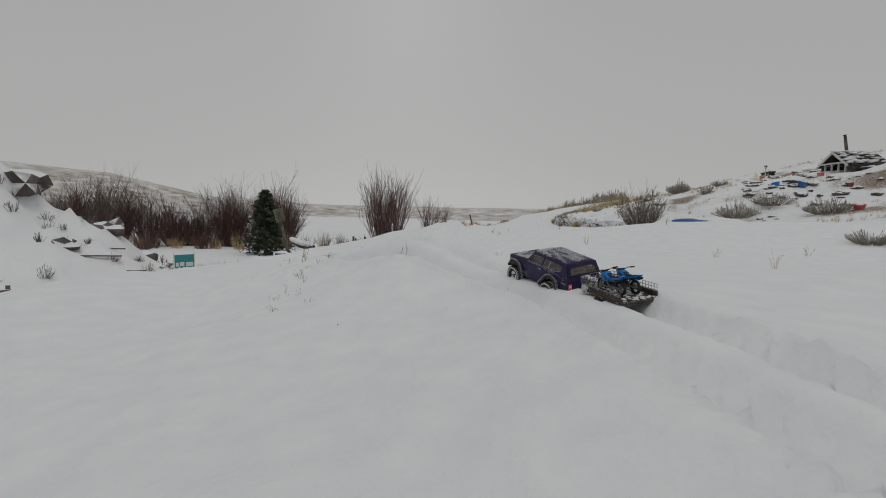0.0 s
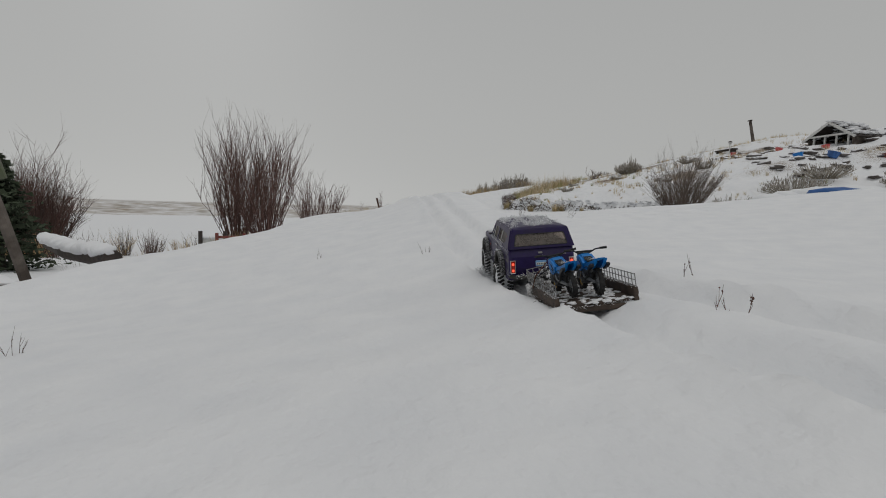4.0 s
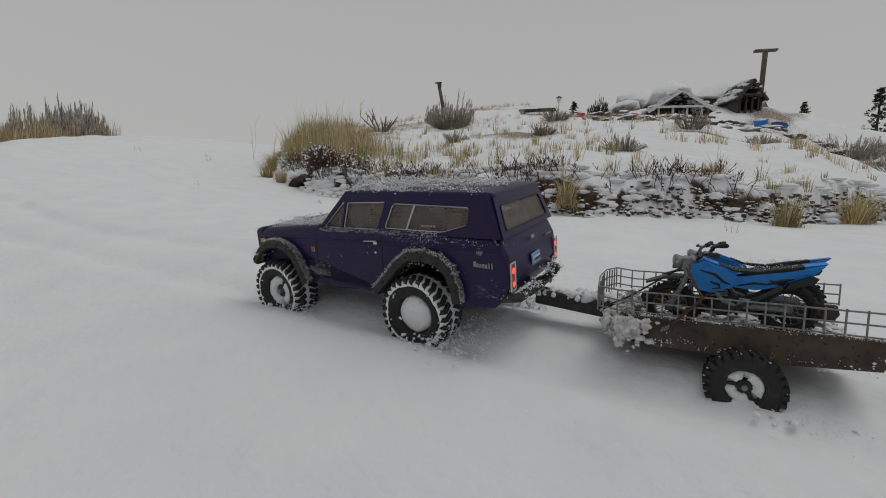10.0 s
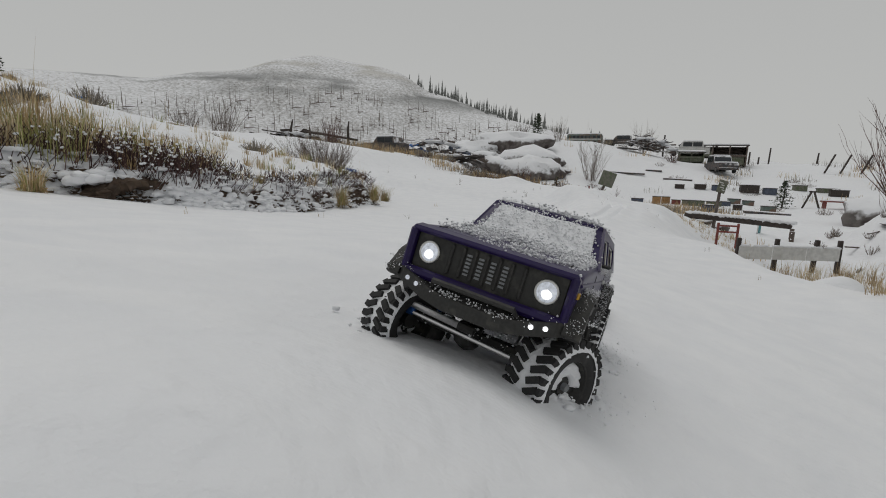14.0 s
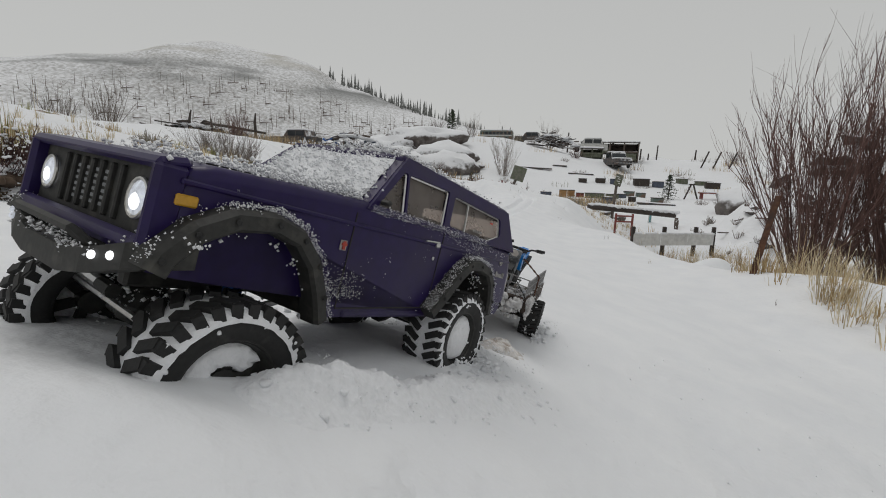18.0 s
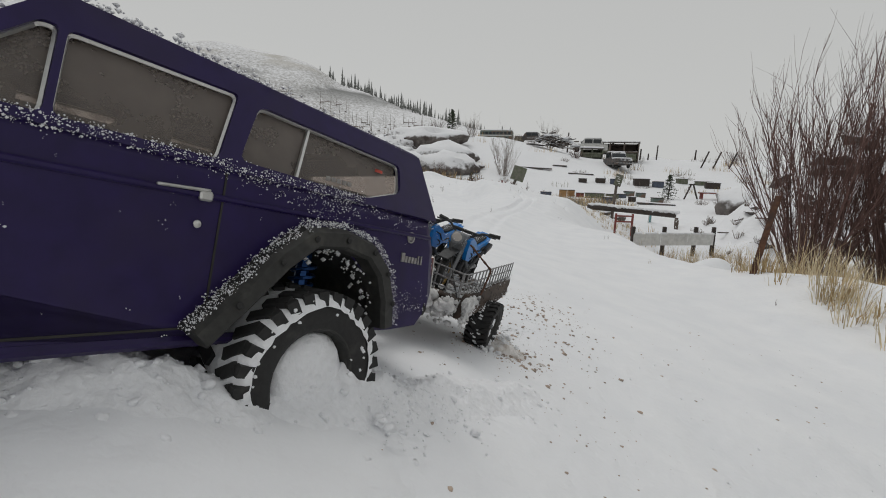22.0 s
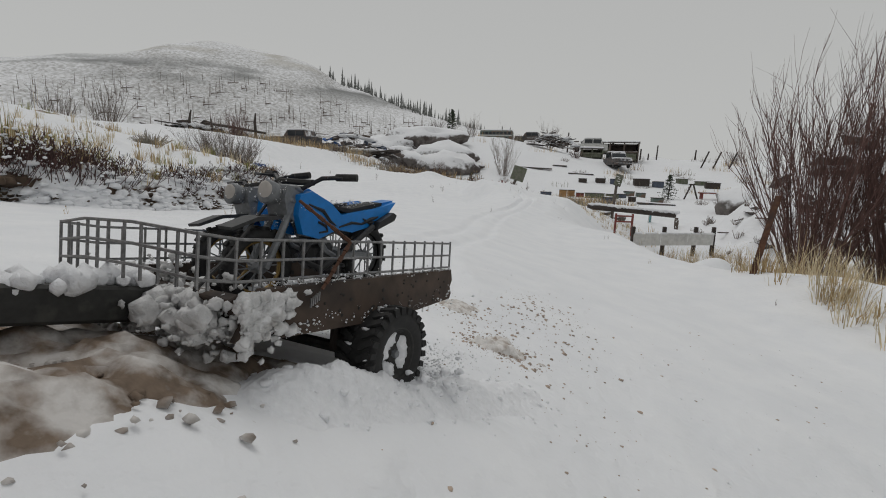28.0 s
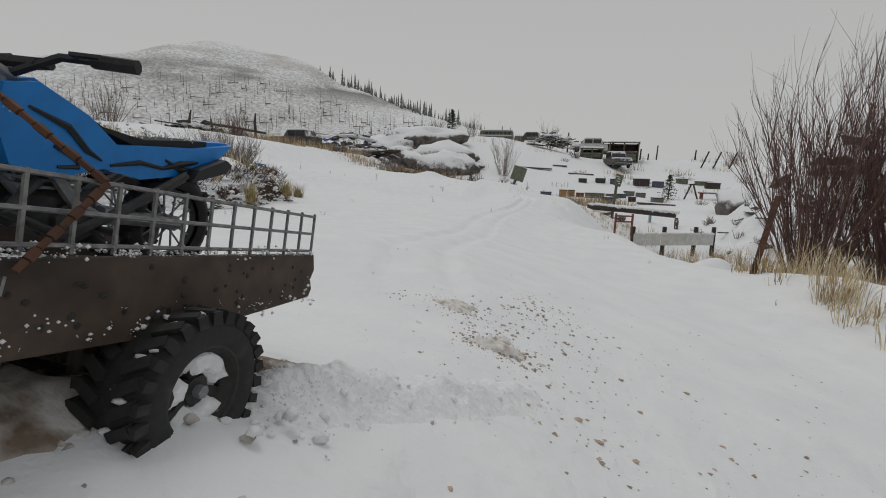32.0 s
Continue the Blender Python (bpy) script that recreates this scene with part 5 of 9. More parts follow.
def build_trailer():
    for s in (-1, 1):
        prof = [(0.121, 0.078), (0.104, 0.109), (-0.128, 0.111), (-0.131, 0.100), (-0.127, 0.093), (-0.130, 0.086), (-0.127, 0.0805), (-0.03, 0.073)]
        Mesh().prism(prof, s * 0.0795, s * 0.0885).make("side_board", WOOD, trailer, "stained wooden side board")
    Mesh().box((-0.006, 0, 0.086), (0.232, 0.159, 0.007), None, 0.001).make("deck_board", WOOD, trailer)
    Mesh().box((-0.123, 0, 0.0785), (0.008, 0.158, 0.012), pose(0, 0, 0, 4, 0, 0), 0.002).make("rear_board", WOOD, trailer)
    Mesh().box((0.113, 0, 0.093), (0.008, 0.158, 0.026), pose(0, 0, 0, 0, 25, 0), 0.001).make("front_board", WOOD, trailer)
    Mesh().box((0.175, 0, 0.098), (0.145, 0.030, 0.022), pose(0, 0, 0, 0, -6, 0), 0.002).make("drawbar", PLASTIC, trailer, "dark drawbar with snow on it")
    Mesh().tube([(0.236, 0, 0.104), (0.250, 0, 0.1135), (0.2545, 0, 0.118)], [0.006, 0.007, 0.0085], 8).make("coupling", PLASTIC, trailer)
    Mesh().tube([(0.008, -0.105, 0.050), (0.008, 0.105, 0.050)], 0.005, 8).make("axle", PLASTIC, trailer)
    for s in (-1, 1):
        Mesh().box((0, s * 0.06, 0.064), (0.03, 0.008, 0.034), None, 0.002).make("axle_hanger", DARKWOOD, trailer)
    # wire cage: rails and uprights
    def cage_side(s):
        me = Mesh()
        y = s * 0.0845
        for z in (0.1135, 0.126, 0.1385):
            me.tube([(-0.130, y, z), (0.12, y, z + 0.001), (0.145, y, z + 0.004)], 0.00105, 5)
        for k in range(17):
            x = -0.130 + 0.0168 * k
            me.tube([(x, y, 0.111), (x, y, 0.1405)], 0.00105, 5)
        return me.make("cage_side", STEEL, trailer, "grey wire mesh side")
    cage_side(1), cage_side(-1)
    me = Mesh()
    for z in (0.1175, 0.130, 0.1425):
        me.tube([(0.145, -0.0845, z), (0.152, -0.03, z + 0.004), (0.152, 0.03, z + 0.004), (0.145, 0.0845, z)], 0.00105, 5)
    for k in range(11):
        y = -0.0845 + 0.0169 * k
        me.tube([(0.145 + 0.006 * (1 - abs(y) / 0.085), y, 0.112), (0.145 + 0.006 * (1 - abs(y) / 0.085), y, 0.1465 if abs(y) < 0.05 else 0.1435)], 0.00105, 5)
    me.make("cage_front", STEEL, trailer, "grey wire mesh front")
    # snow heaped on the drawbar and nose, thin on the deck
    r2 = random.Random(12)
    me = Mesh()
    for _ in range(26):
        x, y, s = 0.118 + abs(r2.gauss(0, 0.012)), r2.uniform(-0.08, 0.072), r2.uniform(0.006, 0.011)
        me.lump((x, y, 0.094 - abs(y) * 0.08 + r2.gauss(0, 0.005)), (s, s * 1.3, s * 0.8), r2, 0.4, 0, True)
    for _ in range(900):
        x = 0.108 + abs(r2.gauss(0, 0.015))
        y = r2.uniform(-0.085, 0.080)
        s = 0.0008 + 0.0032 * r2.random() ** 1.6
        me.lump((x, y, 0.096 + r2.gauss(0, 0.010) - abs(y) * 0.08 - abs(x - 0.12) * 0.2), (s * r2.uniform(0.8, 1.4), s * r2.uniform(0.8, 1.4), s), r2, 0.5, 0, True)
    for _ in range(300):
        s = r2.uniform(0.001, 0.0042)
        x = 0.122 - abs(r2.gauss(0, 0.016))
        me.lump((x, 0.0890 + r2.uniform(0, 0.006), 0.106 - abs(r2.gauss(0, 0.014)) * (1 - (0.12 - x) * 6)), (s * 1.2, s * 0.8, s), r2, 0.5, 0, True)
    me.make("nose_snow", PACKED, trailer, "heap of clotted snow on the nose", True, "stuff")
    me = Mesh()
    for _ in range(60):
        me.lump((r2.uniform(0.13, 0.245), r2.gauss(0, 0.008), 0.109 + r2.uniform(0, 0.003)), (r2.uniform(0.004, 0.009),) * 3, r2, 0.35)
    me.make("drawbar_snow", FLUFF, trailer, "", True, "stuff")
    me = Mesh()
    for _ in range(170):
        me.lump((r2.uniform(-0.125, 0.10), r2.uniform(-0.076, 0.076), 0.0895), (r2.uniform(0.004, 0.012), r2.uniform(0.004, 0.012), r2.uniform(0.001, 0.0035)), r2, 0.35)
    crumbs(me, [(r2.uniform(-0.129, 0.1), s * r2.uniform(0.079, 0.0885), 0.1115) for s in (-1, 1) for _ in range(200)], r2, 0.001, 0.0028)
    crumbs(me, [(r2.uniform(-0.13, 0.1), s * 0.0888, 0.078 + abs(r2.gauss(0, 0.006))) for s in (-1, 1) for _ in range(90)] + [(-0.127 + r2.gauss(0, 0.002), r2.uniform(-0.075, 0.075), 0.085) for _ in range(90)], r2, 0.0008, 0.0032)
    me.make("deck_snow", FLUFF, trailer, "thin snow on the deck", True, "stuff")
    # dark grime knots on the boards
    me = Mesh()
    for _ in range(40):
        me.lump((r2.uniform(-0.12, 0.09), 0.0887, r2.uniform(0.082, 0.108)), (r2.uniform(0.0008, 0.0022), 0.0006, r2.uniform(0.0008, 0.0018)), r2, 0.2)
    me.make("board_pits", INTERIOR, trailer)
    # tie-down: a chained cord over the bikes
    for s in (1,):
        cord = Mesh()
        a, b, c = Vector((0.048, 0.052, 0.168)), Vector((0.030, 0.0885, 0.139)), Vector((0.060, 0.0915, 0.106))
        pts = [a.lerp(b, t) for t in np.linspace(0, 1, 9)] + [b.lerp(c, t) for t in np.linspace(0.1, 1, 9)]
        for i, (p, q) in enumerate(zip(pts, pts[1:])):
            cord.tube([p, p.lerp(q, 0.9)], 0.0018 if i % 2 else 0.0013, 5)
        cord.make("tie_cord", RUST, trailer, "rusty chain tie-down")
        hk = Mesh()
        for k in range(5):
            hk.tube([c + Vector((0.003 + 0.0018 * k, 0.001, -0.001 - 0.001 * k)), c + Vector((0.0045 + 0.0018 * k, 0.002, -0.007 - 0.001 * k))], 0.0007, 4)
        hk.make("tie_spring", STEEL, trailer)
    cord = Mesh().tube([(0.052, 0.02, 0.165), (0.11, 0.06, 0.128), (0.146, 0.0845, 0.112)], 0.0012, 5)
    cord.make("tie_strap", SEAT, trailer, "black tie strap")


build_trailer()
trailer_wheels = []
for y, sd in ((0.092, 21), (-0.092, 22)):
    trailer_wheels.append((add_wheel(trailer, "wheel", (-0.013, y, 0.048), 0.0395, 0.034, 0.020, 26, 0.30, sd, 1 if y > 0 else -1, "black knobbly trailer tyre with patches of snow"), -0.013, y))

# ---- the two model dirt bikes that ride on the trailer: origin between the tyres' feet ----


def build_bike():
    bike = empty("model_dirt_bike", "blue and black model dirt bike with a dark seat", "model motorcycle", "bikes on the trailer")
    FW, RW, R = 0.072, -0.068, 0.034

    def bike_wheel(x, rim_mat, label):
        ty = Mesh()
        n = 28
        prof = [(R - 0.010, -0.3), (R - 0.006, -0.5), (R - 0.001, -0.35), (R, 0), (R - 0.001, 0.35), (R - 0.006, 0.5), (R - 0.010, 0.3)]
        k = len(prof)
        ty.add([(x + r * math.cos(2 * math.pi * i / n), w * 0.014, R + r * math.sin(2 * math.pi * i / n)) for i in range(n) for r, w in prof], [(i * k + j, i * k + j + 1, ((i + 1) % n) * k + j + 1, ((i + 1) % n) * k + j) for i in range(n) for j in range(k)if j + 1 < k])
        w = ty.make("bike_wheel", RUBBER, bike, label, True)
        tr = Mesh()
        for i in range(28):
            a = 2 * math.pi * i / 28
            for s in ((-1, 1) if i % 2 else (0,)):
                m = Matrix.Translation((x, 0, R)) @ Matrix.Rotation(-a, 4, "Y") @ Matrix.Translation((R, s * 0.0042, 0))
                tr.box((0, 0, 0), (0.0032, 0.004, 0.0036))
                tr.v[-8:] = [tuple(m @ Vector(p)) for p in tr.v[-8:]]
        tr.make("tread", RUBBER, w)
        ring = [(x + (R - 0.011) * math.cos(a), 0, R + (R - 0.011) * math.sin(a)) for a in np.linspace(0, 6.2832, 21)[:-1]]
        Mesh().ring(ring, 0.0022).make("rim", rim_mat, w)
        sp = Mesh()
        for i in range(14):
            a = 2 * math.pi * i / 14
            sp.tube([(x, (-1) ** i * 0.003, R), (x + (R - 0.011) * math.cos(a), 0, R + (R - 0.011) * math.sin(a))], 0.0007, 4)
        sp.tube([(x, -0.006, R), (x, 0.006, R)], 0.0055, 10)
        sp.make("spokes", BIKEGREY, w)
        return w

    bike_wheel(FW, GOLD, "knobbly wheel with a gold rim")
    bike_wheel(RW, BIKEDARK, "knobbly wheel with a dark rim")
    # fork, triple clamp, headlamp plate
    for s in (-1, 1):
        Mesh().tube([(FW, s * 0.010, R), (0.054, s * 0.010, 0.070), (0.040, s * 0.010, 0.100)], [0.0032, 0.0034, 0.0028], 7).make("fork_leg", BIKEGREY, bike)
    Mesh().box((0.045, 0, 0.092), (0.012, 0.028, 0.006), pose(0, 0, 0, 0, -20, 0), 0.002).box((0.040, 0, 0.103), (0.012, 0.028, 0.005), pose(0, 0, 0, 0, -20, 0), 0.002).make("fork_clamp", BIKEGREY, bike)
    cowl = Mesh().prism([(0.040, 0.104), (0.053, 0.106), (0.056, 0.094), (0.052, 0.078), (0.042, 0.074), (0.036, 0.088)], -0.0125, 0.0125)
    cowl.make("front_cowl", BIKEGREY, bike, "frosted grey front cowl")
    cup = Mesh().tube([(0.050, 0, 0.097), (0.058, 0, 0.098), (0.0655, 0, 0.0995), (0.0665, 0, 0.0997)], [0.0065, 0.0098, 0.0108, 0.0100], 16)
    cup = cup.make("headlamp", BIKEGREY, bike, "round headlamp frosted over", True)
    Mesh().lump((0.0660, 0, 0.0996), (0.0022, 0.0093, 0.0093), rng, 0.03, 0, True).make("lamp_lens", FROST, cup, "frosted lens", True)
    Mesh().prism([(0.104, 0.070), (0.080, 0.078), (0.052, 0.079), (0.050, 0.076), (0.080, 0.0745), (0.103, 0.0675)], -0.009, 0.009).make("front_mudguard", BIKEDARK, bike)
    # bars
    me = Mesh().tube([(0.020, -0.046, 0.116), (0.030, -0.030, 0.114), (0.037, -0.014, 0.104), (0.037, 0.014, 0.104), (0.030, 0.030, 0.114), (0.020, 0.046, 0.116)], 0.0021, 6)
    bars = me.make("handlebar", BIKEBLACK, bike, "black handlebar")
    Mesh().tube([(0.033, -0.022, 0.1095), (0.033, 0.022, 0.1095)], 0.0030, 6).make("bar_pad", SEAT, bars)
    for s in (-1, 1):
        Mesh().tube([(0.023, s * 0.040, 0.1155), (0.016, s * 0.058, 0.1165)], 0.0034, 7).make("grip", SEAT, bars)
        Mesh().tube([(0.027, s * 0.034, 0.115), (0.036, s * 0.044, 0.1145), (0.033, s * 0.056, 0.1150)], 0.0013, 5).make("lever", BIKEBLACK, bars)
    # tank and shrouds, side panels, tail
    for s in (-1, 1):
        pts = [(0.044, 0.098), (0.030, 0.102), (0.006, 0.092), (-0.010, 0.080), (-0.004, 0.066), (0.020, 0.058), (0.040, 0.063), (0.046, 0.080)]
        Mesh().prism(pts, s * 0.012, s * 0.019).make("shroud", BIKEBLUE, bike, "bright blue shroud with black flashes")
        pts = [(-0.008, 0.079), (-0.030, 0.082), (-0.070, 0.087), (-0.104, 0.0945), (-0.088, 0.079), (-0.068, 0.069), (-0.030, 0.062), (-0.006, 0.066)]
        Mesh().prism(pts, s * 0.008, s * 0.0155).make("side_panel", BIKEBLUE, bike, "blue tail panel with a black decal")
        d = Mesh()
        d.tube([(0.034, s * 0.0192, 0.090), (0.016, s * 0.0192, 0.084), (0.006, s * 0.0192, 0.074), (-0.002, s * 0.0192, 0.070)], [0.0008, 0.002, 0.0018, 0.0006], 5)
        d.tube([(0.022, s * 0.0192, 0.074), (0.012, s * 0.0192, 0.070), (0.010, s * 0.0192, 0.065), (0.020, s * 0.0192, 0.064)], [0.0012, 0.0018, 0.0014, 0.0008], 5)
        d.tube([(-0.010, s * 0.0158, 0.068), (-0.028, s * 0.0158, 0.072), (-0.044, s * 0.0158, 0.0705), (-0.058, s * 0.0158, 0.075), (-0.072, s * 0.0158, 0.078)], [0.0008, 0.0016, 0.0012, 0.0024, 0.0008], 5)
        d.tube([(-0.046, s * 0.0158, 0.076), (-0.058, s * 0.0158, 0.071), (-0.066, s * 0.0158, 0.073)], [0.0008, 0.0022, 0.0006], 5)
        d.make("decal", BIKEBLACK, bike)
        Mesh().prism([(-0.060, 0.064), (-0.092, 0.074), (-0.096, 0.080), (-0.090, 0.083), (-0.066, 0.073)], s * 0.016, s * 0.024).make("silencer", BIKEBLACK, bike)
        Mesh().tube([(-0.010, s * 0.011, 0.040), (RW, s * 0.010, R)], [0.0052, 0.0036], 6).make("swingarm", BIKEGREY, bike)
        Mesh().tube([(0.036, s * 0.010, 0.088), (0.006, s * 0.014, 0.045), (-0.014, s * 0.012, 0.036)], 0.0030, 6).make("frame_rail", BIKEGREY, bike)
        Mesh().tube([(-0.008, s * 0.012, 0.032), (-0.008, s * 0.026, 0.031)], 0.0022, 6).make("foot_peg", BIKEDARK, bike)
    Mesh().prism([(0.046, 0.098), (0.028, 0.104), (0.006, 0.094), (-0.010, 0.084), (-0.010, 0.074), (0.02, 0.072), (0.044, 0.076)], -0.012, 0.012).make("tank", BIKEBLUE, bike)
    me = Mesh().prism([(0.010, 0.097), (-0.008, 0.0885), (-0.034, 0.086), (-0.062, 0.0905), (-0.084, 0.0935), (-0.084, 0.088), (-0.034, 0.080), (0.006, 0.090)], -0.0105, 0.0105)
    me.make("seat", SEAT, bike, "long black seat")
    Mesh().box((0.004, 0, 0.040), (0.034, 0.020, 0.026), None, 0.005).tube([(0.004, -0.014, 0.036), (0.004, 0.014, 0.036)], 0.011, 10).box((0.012, 0, 0.060), (0.018, 0.016, 0.018), None, 0.002).make("engine", BIKEDARK, bike)
    fins = Mesh()
    for k in range(5):
        fins.box((0.012, 0, 0.0525 + 0.0035 * k), (0.023, 0.021, 0.0014))
    fins.make("cooling_fins", BIKEGREY, bike)
    Mesh().tube([(0.022, 0.010, 0.056), (0.036, 0.012, 0.040), (0.012, 0.015, 0.028), (-0.024, 0.014, 0.044), (-0.060, 0.019, 0.068)], 0.0032, 7).make("exhaust", BIKEDARK, bike)
    Mesh().prism([(-0.084, 0.093), (-0.108, 0.0965), (-0.104, 0.0925), (-0.080, 0.087)], -0.0085, 0.0085).make("rear_mudguard", BIKEBLUE, bike)
    sn, r2 = Mesh(), random.Random(3)
    crumbs(sn, [(r2.uniform(-0.09, 0.0), r2.uniform(-0.01, 0.01), 0.0895 + r2.uniform(-0.001, 0.003)) for _ in range(60)] + [(0.05 + r2.gauss(0, 0.012), r2.gauss(0, 0.012), 0.085 + r2.gauss(0, 0.012)) for _ in range(70)], r2, 0.0008, 0.0026)
    sn.make("bike_snow", FLUFF, bike, smooth=True, kind="stuff")
    return bike


bike_a = build_bike()
bike_a.scale = (0.87, 0.87, 0.87)
bike_b = copy_thing(bike_a, Matrix())
bike_b["label"] = "second blue model dirt bike, close beside the first"
for i, (w, x, y) in enumerate(trailer_wheels):
    churn(trailer, x, y, 0.047, 0.03, 60 + i, 0.7)
BIKE_SEATS = [(bike_a, pose(0.000, 0.028, 0.0905, -3, 3.5, 1)), (bike_b, pose(-0.016, -0.028, 0.0905, 3, 3.5, -2))]

# ---- plants ----
def blade(me, x, y, z, h, lean, a, w, rng, mat=0):
    """One bent grass blade of two segments."""
    ca, sa = math.cos(a), math.sin(a)
    px, py = -sa * w, ca * w
    m = (x + ca * lean * 0.35, y + sa * lean * 0.35, z + h * 0.6)
    t = (x + ca * lean, y + sa * lean, z + h)
    me.add([(x - px, y - py, z), (x + px, y + py, z), (m[0] + px * 0.8, m[1] + py * 0.8, m[2]), (m[0] - px * 0.8, m[1] - py * 0.8, m[2]), t], [(0, 1, 2, 3), (3, 2, 4)], mat)


def tuft(me, x, y, z, n, h, spread, rng, w=0.0022, mats=(0,), droop=0.5):
    for _ in range(n):
        a, r = rng.uniform(0, 6.283), spread * 0.35 * math.sqrt(rng.random())
        hh = h * rng.uniform(0.45, 1.1)
        blade(me, x + r * math.cos(a), y + r * math.sin(a), z - 0.02, hh, hh * droop * rng.uniform(0.1, 1.1), a + rng.uniform(-0.7, 0.7), w * rng.uniform(0.7, 1.4), rng, rng.choice(mats))


def stem(me, p, d, length, r, rng, depth, bend=0.15, twigs=(2, 4), spread=0.5, n=4, mat=0, up=0.25, snow=None):
    """A tapering, bending shoot that carries finer shoots."""
    pts, q, k = [Vector(p)], Vector(d).normalized(), 4 if depth else 3
    for i in range(k):
        q = (q + Vector((rng.uniform(-bend, bend), rng.uniform(-bend, bend), rng.uniform(-bend, bend) + up * 0.25))).normalized()
        pts.append(pts[-1] + q * length / k)
    me.tube(pts, [r * (1 - 0.72 * i / k) for i in range(k + 1)], n, mat, cap=False)
    if depth:
        for _ in range(rng.randint(*twigs)):
            i = rng.randint(1, k)
            f = rng.random()
            base = pts[i - 1].lerp(pts[i], f)
            dd = (q + Vector((rng.uniform(-spread, spread), rng.uniform(-spread, spread), rng.uniform(-0.1, spread * 0.8)))).normalized()
            stem(me, base, dd, length * rng.uniform(0.3, 0.55), r * 0.5, rng, depth - 1, bend, twigs, spread, 3, mat, up, snow)


def bush(name, label, x, y, height_, width, stems, rng, mat, depth=2, twigs=(2, 4), r=0.012, category="bush", z=None, spread=0.5, lean=0.9, group=""):
    """A many-stemmed leafless bush."""
    me = Mesh()
    z = ground_z(x, y) if z is None else z
    for _ in range(stems):
        a, t = rng.uniform(0, 6.283), math.sqrt(rng.random())
        b = (0.12 * width * t * math.cos(a), 0.12 * width * t * math.sin(a), -0.03)
        d = (lean * t * width / 2 / height_ * math.cos(a), lean * t * width / 2 / height_ * math.sin(a), 1)
        stem(me, b, d, height_ * rng.uniform(0.6, 1.0) * (1.05 - 0.25 * t), r * rng.uniform(0.6, 1.2), rng, depth, 0.13, twigs, spread)
    ob = me.make(name, mat)
    ob.location = (x, y, z)
    return tagged(ob, label, category, group)


def sage(name, label, x, y, h, w, n, rng, mats, group="", z=None):
    """A dome of fine upright shoots with frosted tips."""
    me = Mesh()
    for _ in range(n):
        a, t = rng.uniform(0, 6.283), math.sqrt(rng.random())
        bx, by = w * 0.22 * t * math.cos(a), w * 0.22 * t * math.sin(a)
        hh = h * rng.uniform(0.45, 1.05) * (1 - 0.4 * t * t) * (0.78 + 0.3 * math.sin(2.3 * a + 7 * h) + 0.15 * math.sin(5.1 * a))
        tip = (w * 0.5 * t * math.cos(a) + rng.uniform(-0.05, 0.05) * w, w * 0.5 * t * math.sin(a) + rng.uniform(-0.05, 0.05) * w, hh)
        mid = ((bx * 1.3 + tip[0]) / 2, (by * 1.3 + tip[1]) / 2, hh * 0.55)
        me.tube([(bx, by, -0.03), mid, tip], [0.006, 0.004, 0.0025], 3, 0, cap=False)
        for _ in range(4):
            f = rng.uniform(0.35, 1.0)
            q = (mid[0] + (tip[0] - mid[0]) * f, mid[1] + (tip[1] - mid[1]) * f, mid[2] + (tip[2] - mid[2]) * f)
            blade(me, *q, rng.uniform(0.04, 0.10) * h / 0.5, rng.uniform(0.0, 0.05), rng.uniform(0, 6.283), 0.005 * h / 0.4, rng, rng.choice((1, 1, 2)))
    ob = me.make(name, mats)
    ob.location = (x, y, ground_z(x, y) if z is None else z)
    return tagged(ob, label, "shrub", group)


def conifer(name, label, x, y, h, w, rng, z=None, bits=260, bare=0.12):
    """A tapered trunk with whorls of ragged needle sprays."""
    root = empty(name, label, "tree")
    root.location = (x, y, (ground_z(x, y) if z is None else z) - 0.05)
    Mesh().tube([(0, 0, 0), (0.02 * h, 0, h * 0.5), (0.01 * h, 0.01 * h, h)], [0.03 * h, 0.02 * h, 0.004 * h], 6).make("trunk", DARKWOOD, root)
    me = Mesh()
    for _ in range(bits):
        f = bare + (1 - bare) * rng.random() ** 0.8
        a = rng.uniform(0, 6.283)
        rad = w / 2 * (1 - f) ** 0.7 * (0.75 + 0.25 * math.sin(a * 3 + f * 21)) * rng.uniform(0.5, 1.08) + 0.02 * h
        tip = Vector((rad * math.cos(a), rad * math.sin(a), h * f - rad * 0.12))
        base = Vector((rad * 0.25 * math.cos(a), rad * 0.25 * math.sin(a), h * f - rad * 0.1))
        s = 0.045 * h
        for _ in range(5):
            q = base.lerp(tip, rng.uniform(0.2, 1.0))
            o = [Vector((rng.uniform(-s, s), rng.uniform(-s, s), rng.uniform(-s * 0.5, s * 0.7))) for _ in range(3)]
            me.add([q + o[0], q + o[1], q + o[2]], [(0, 1, 2)])
    me.make("crown", NEEDLE, root)
    return root


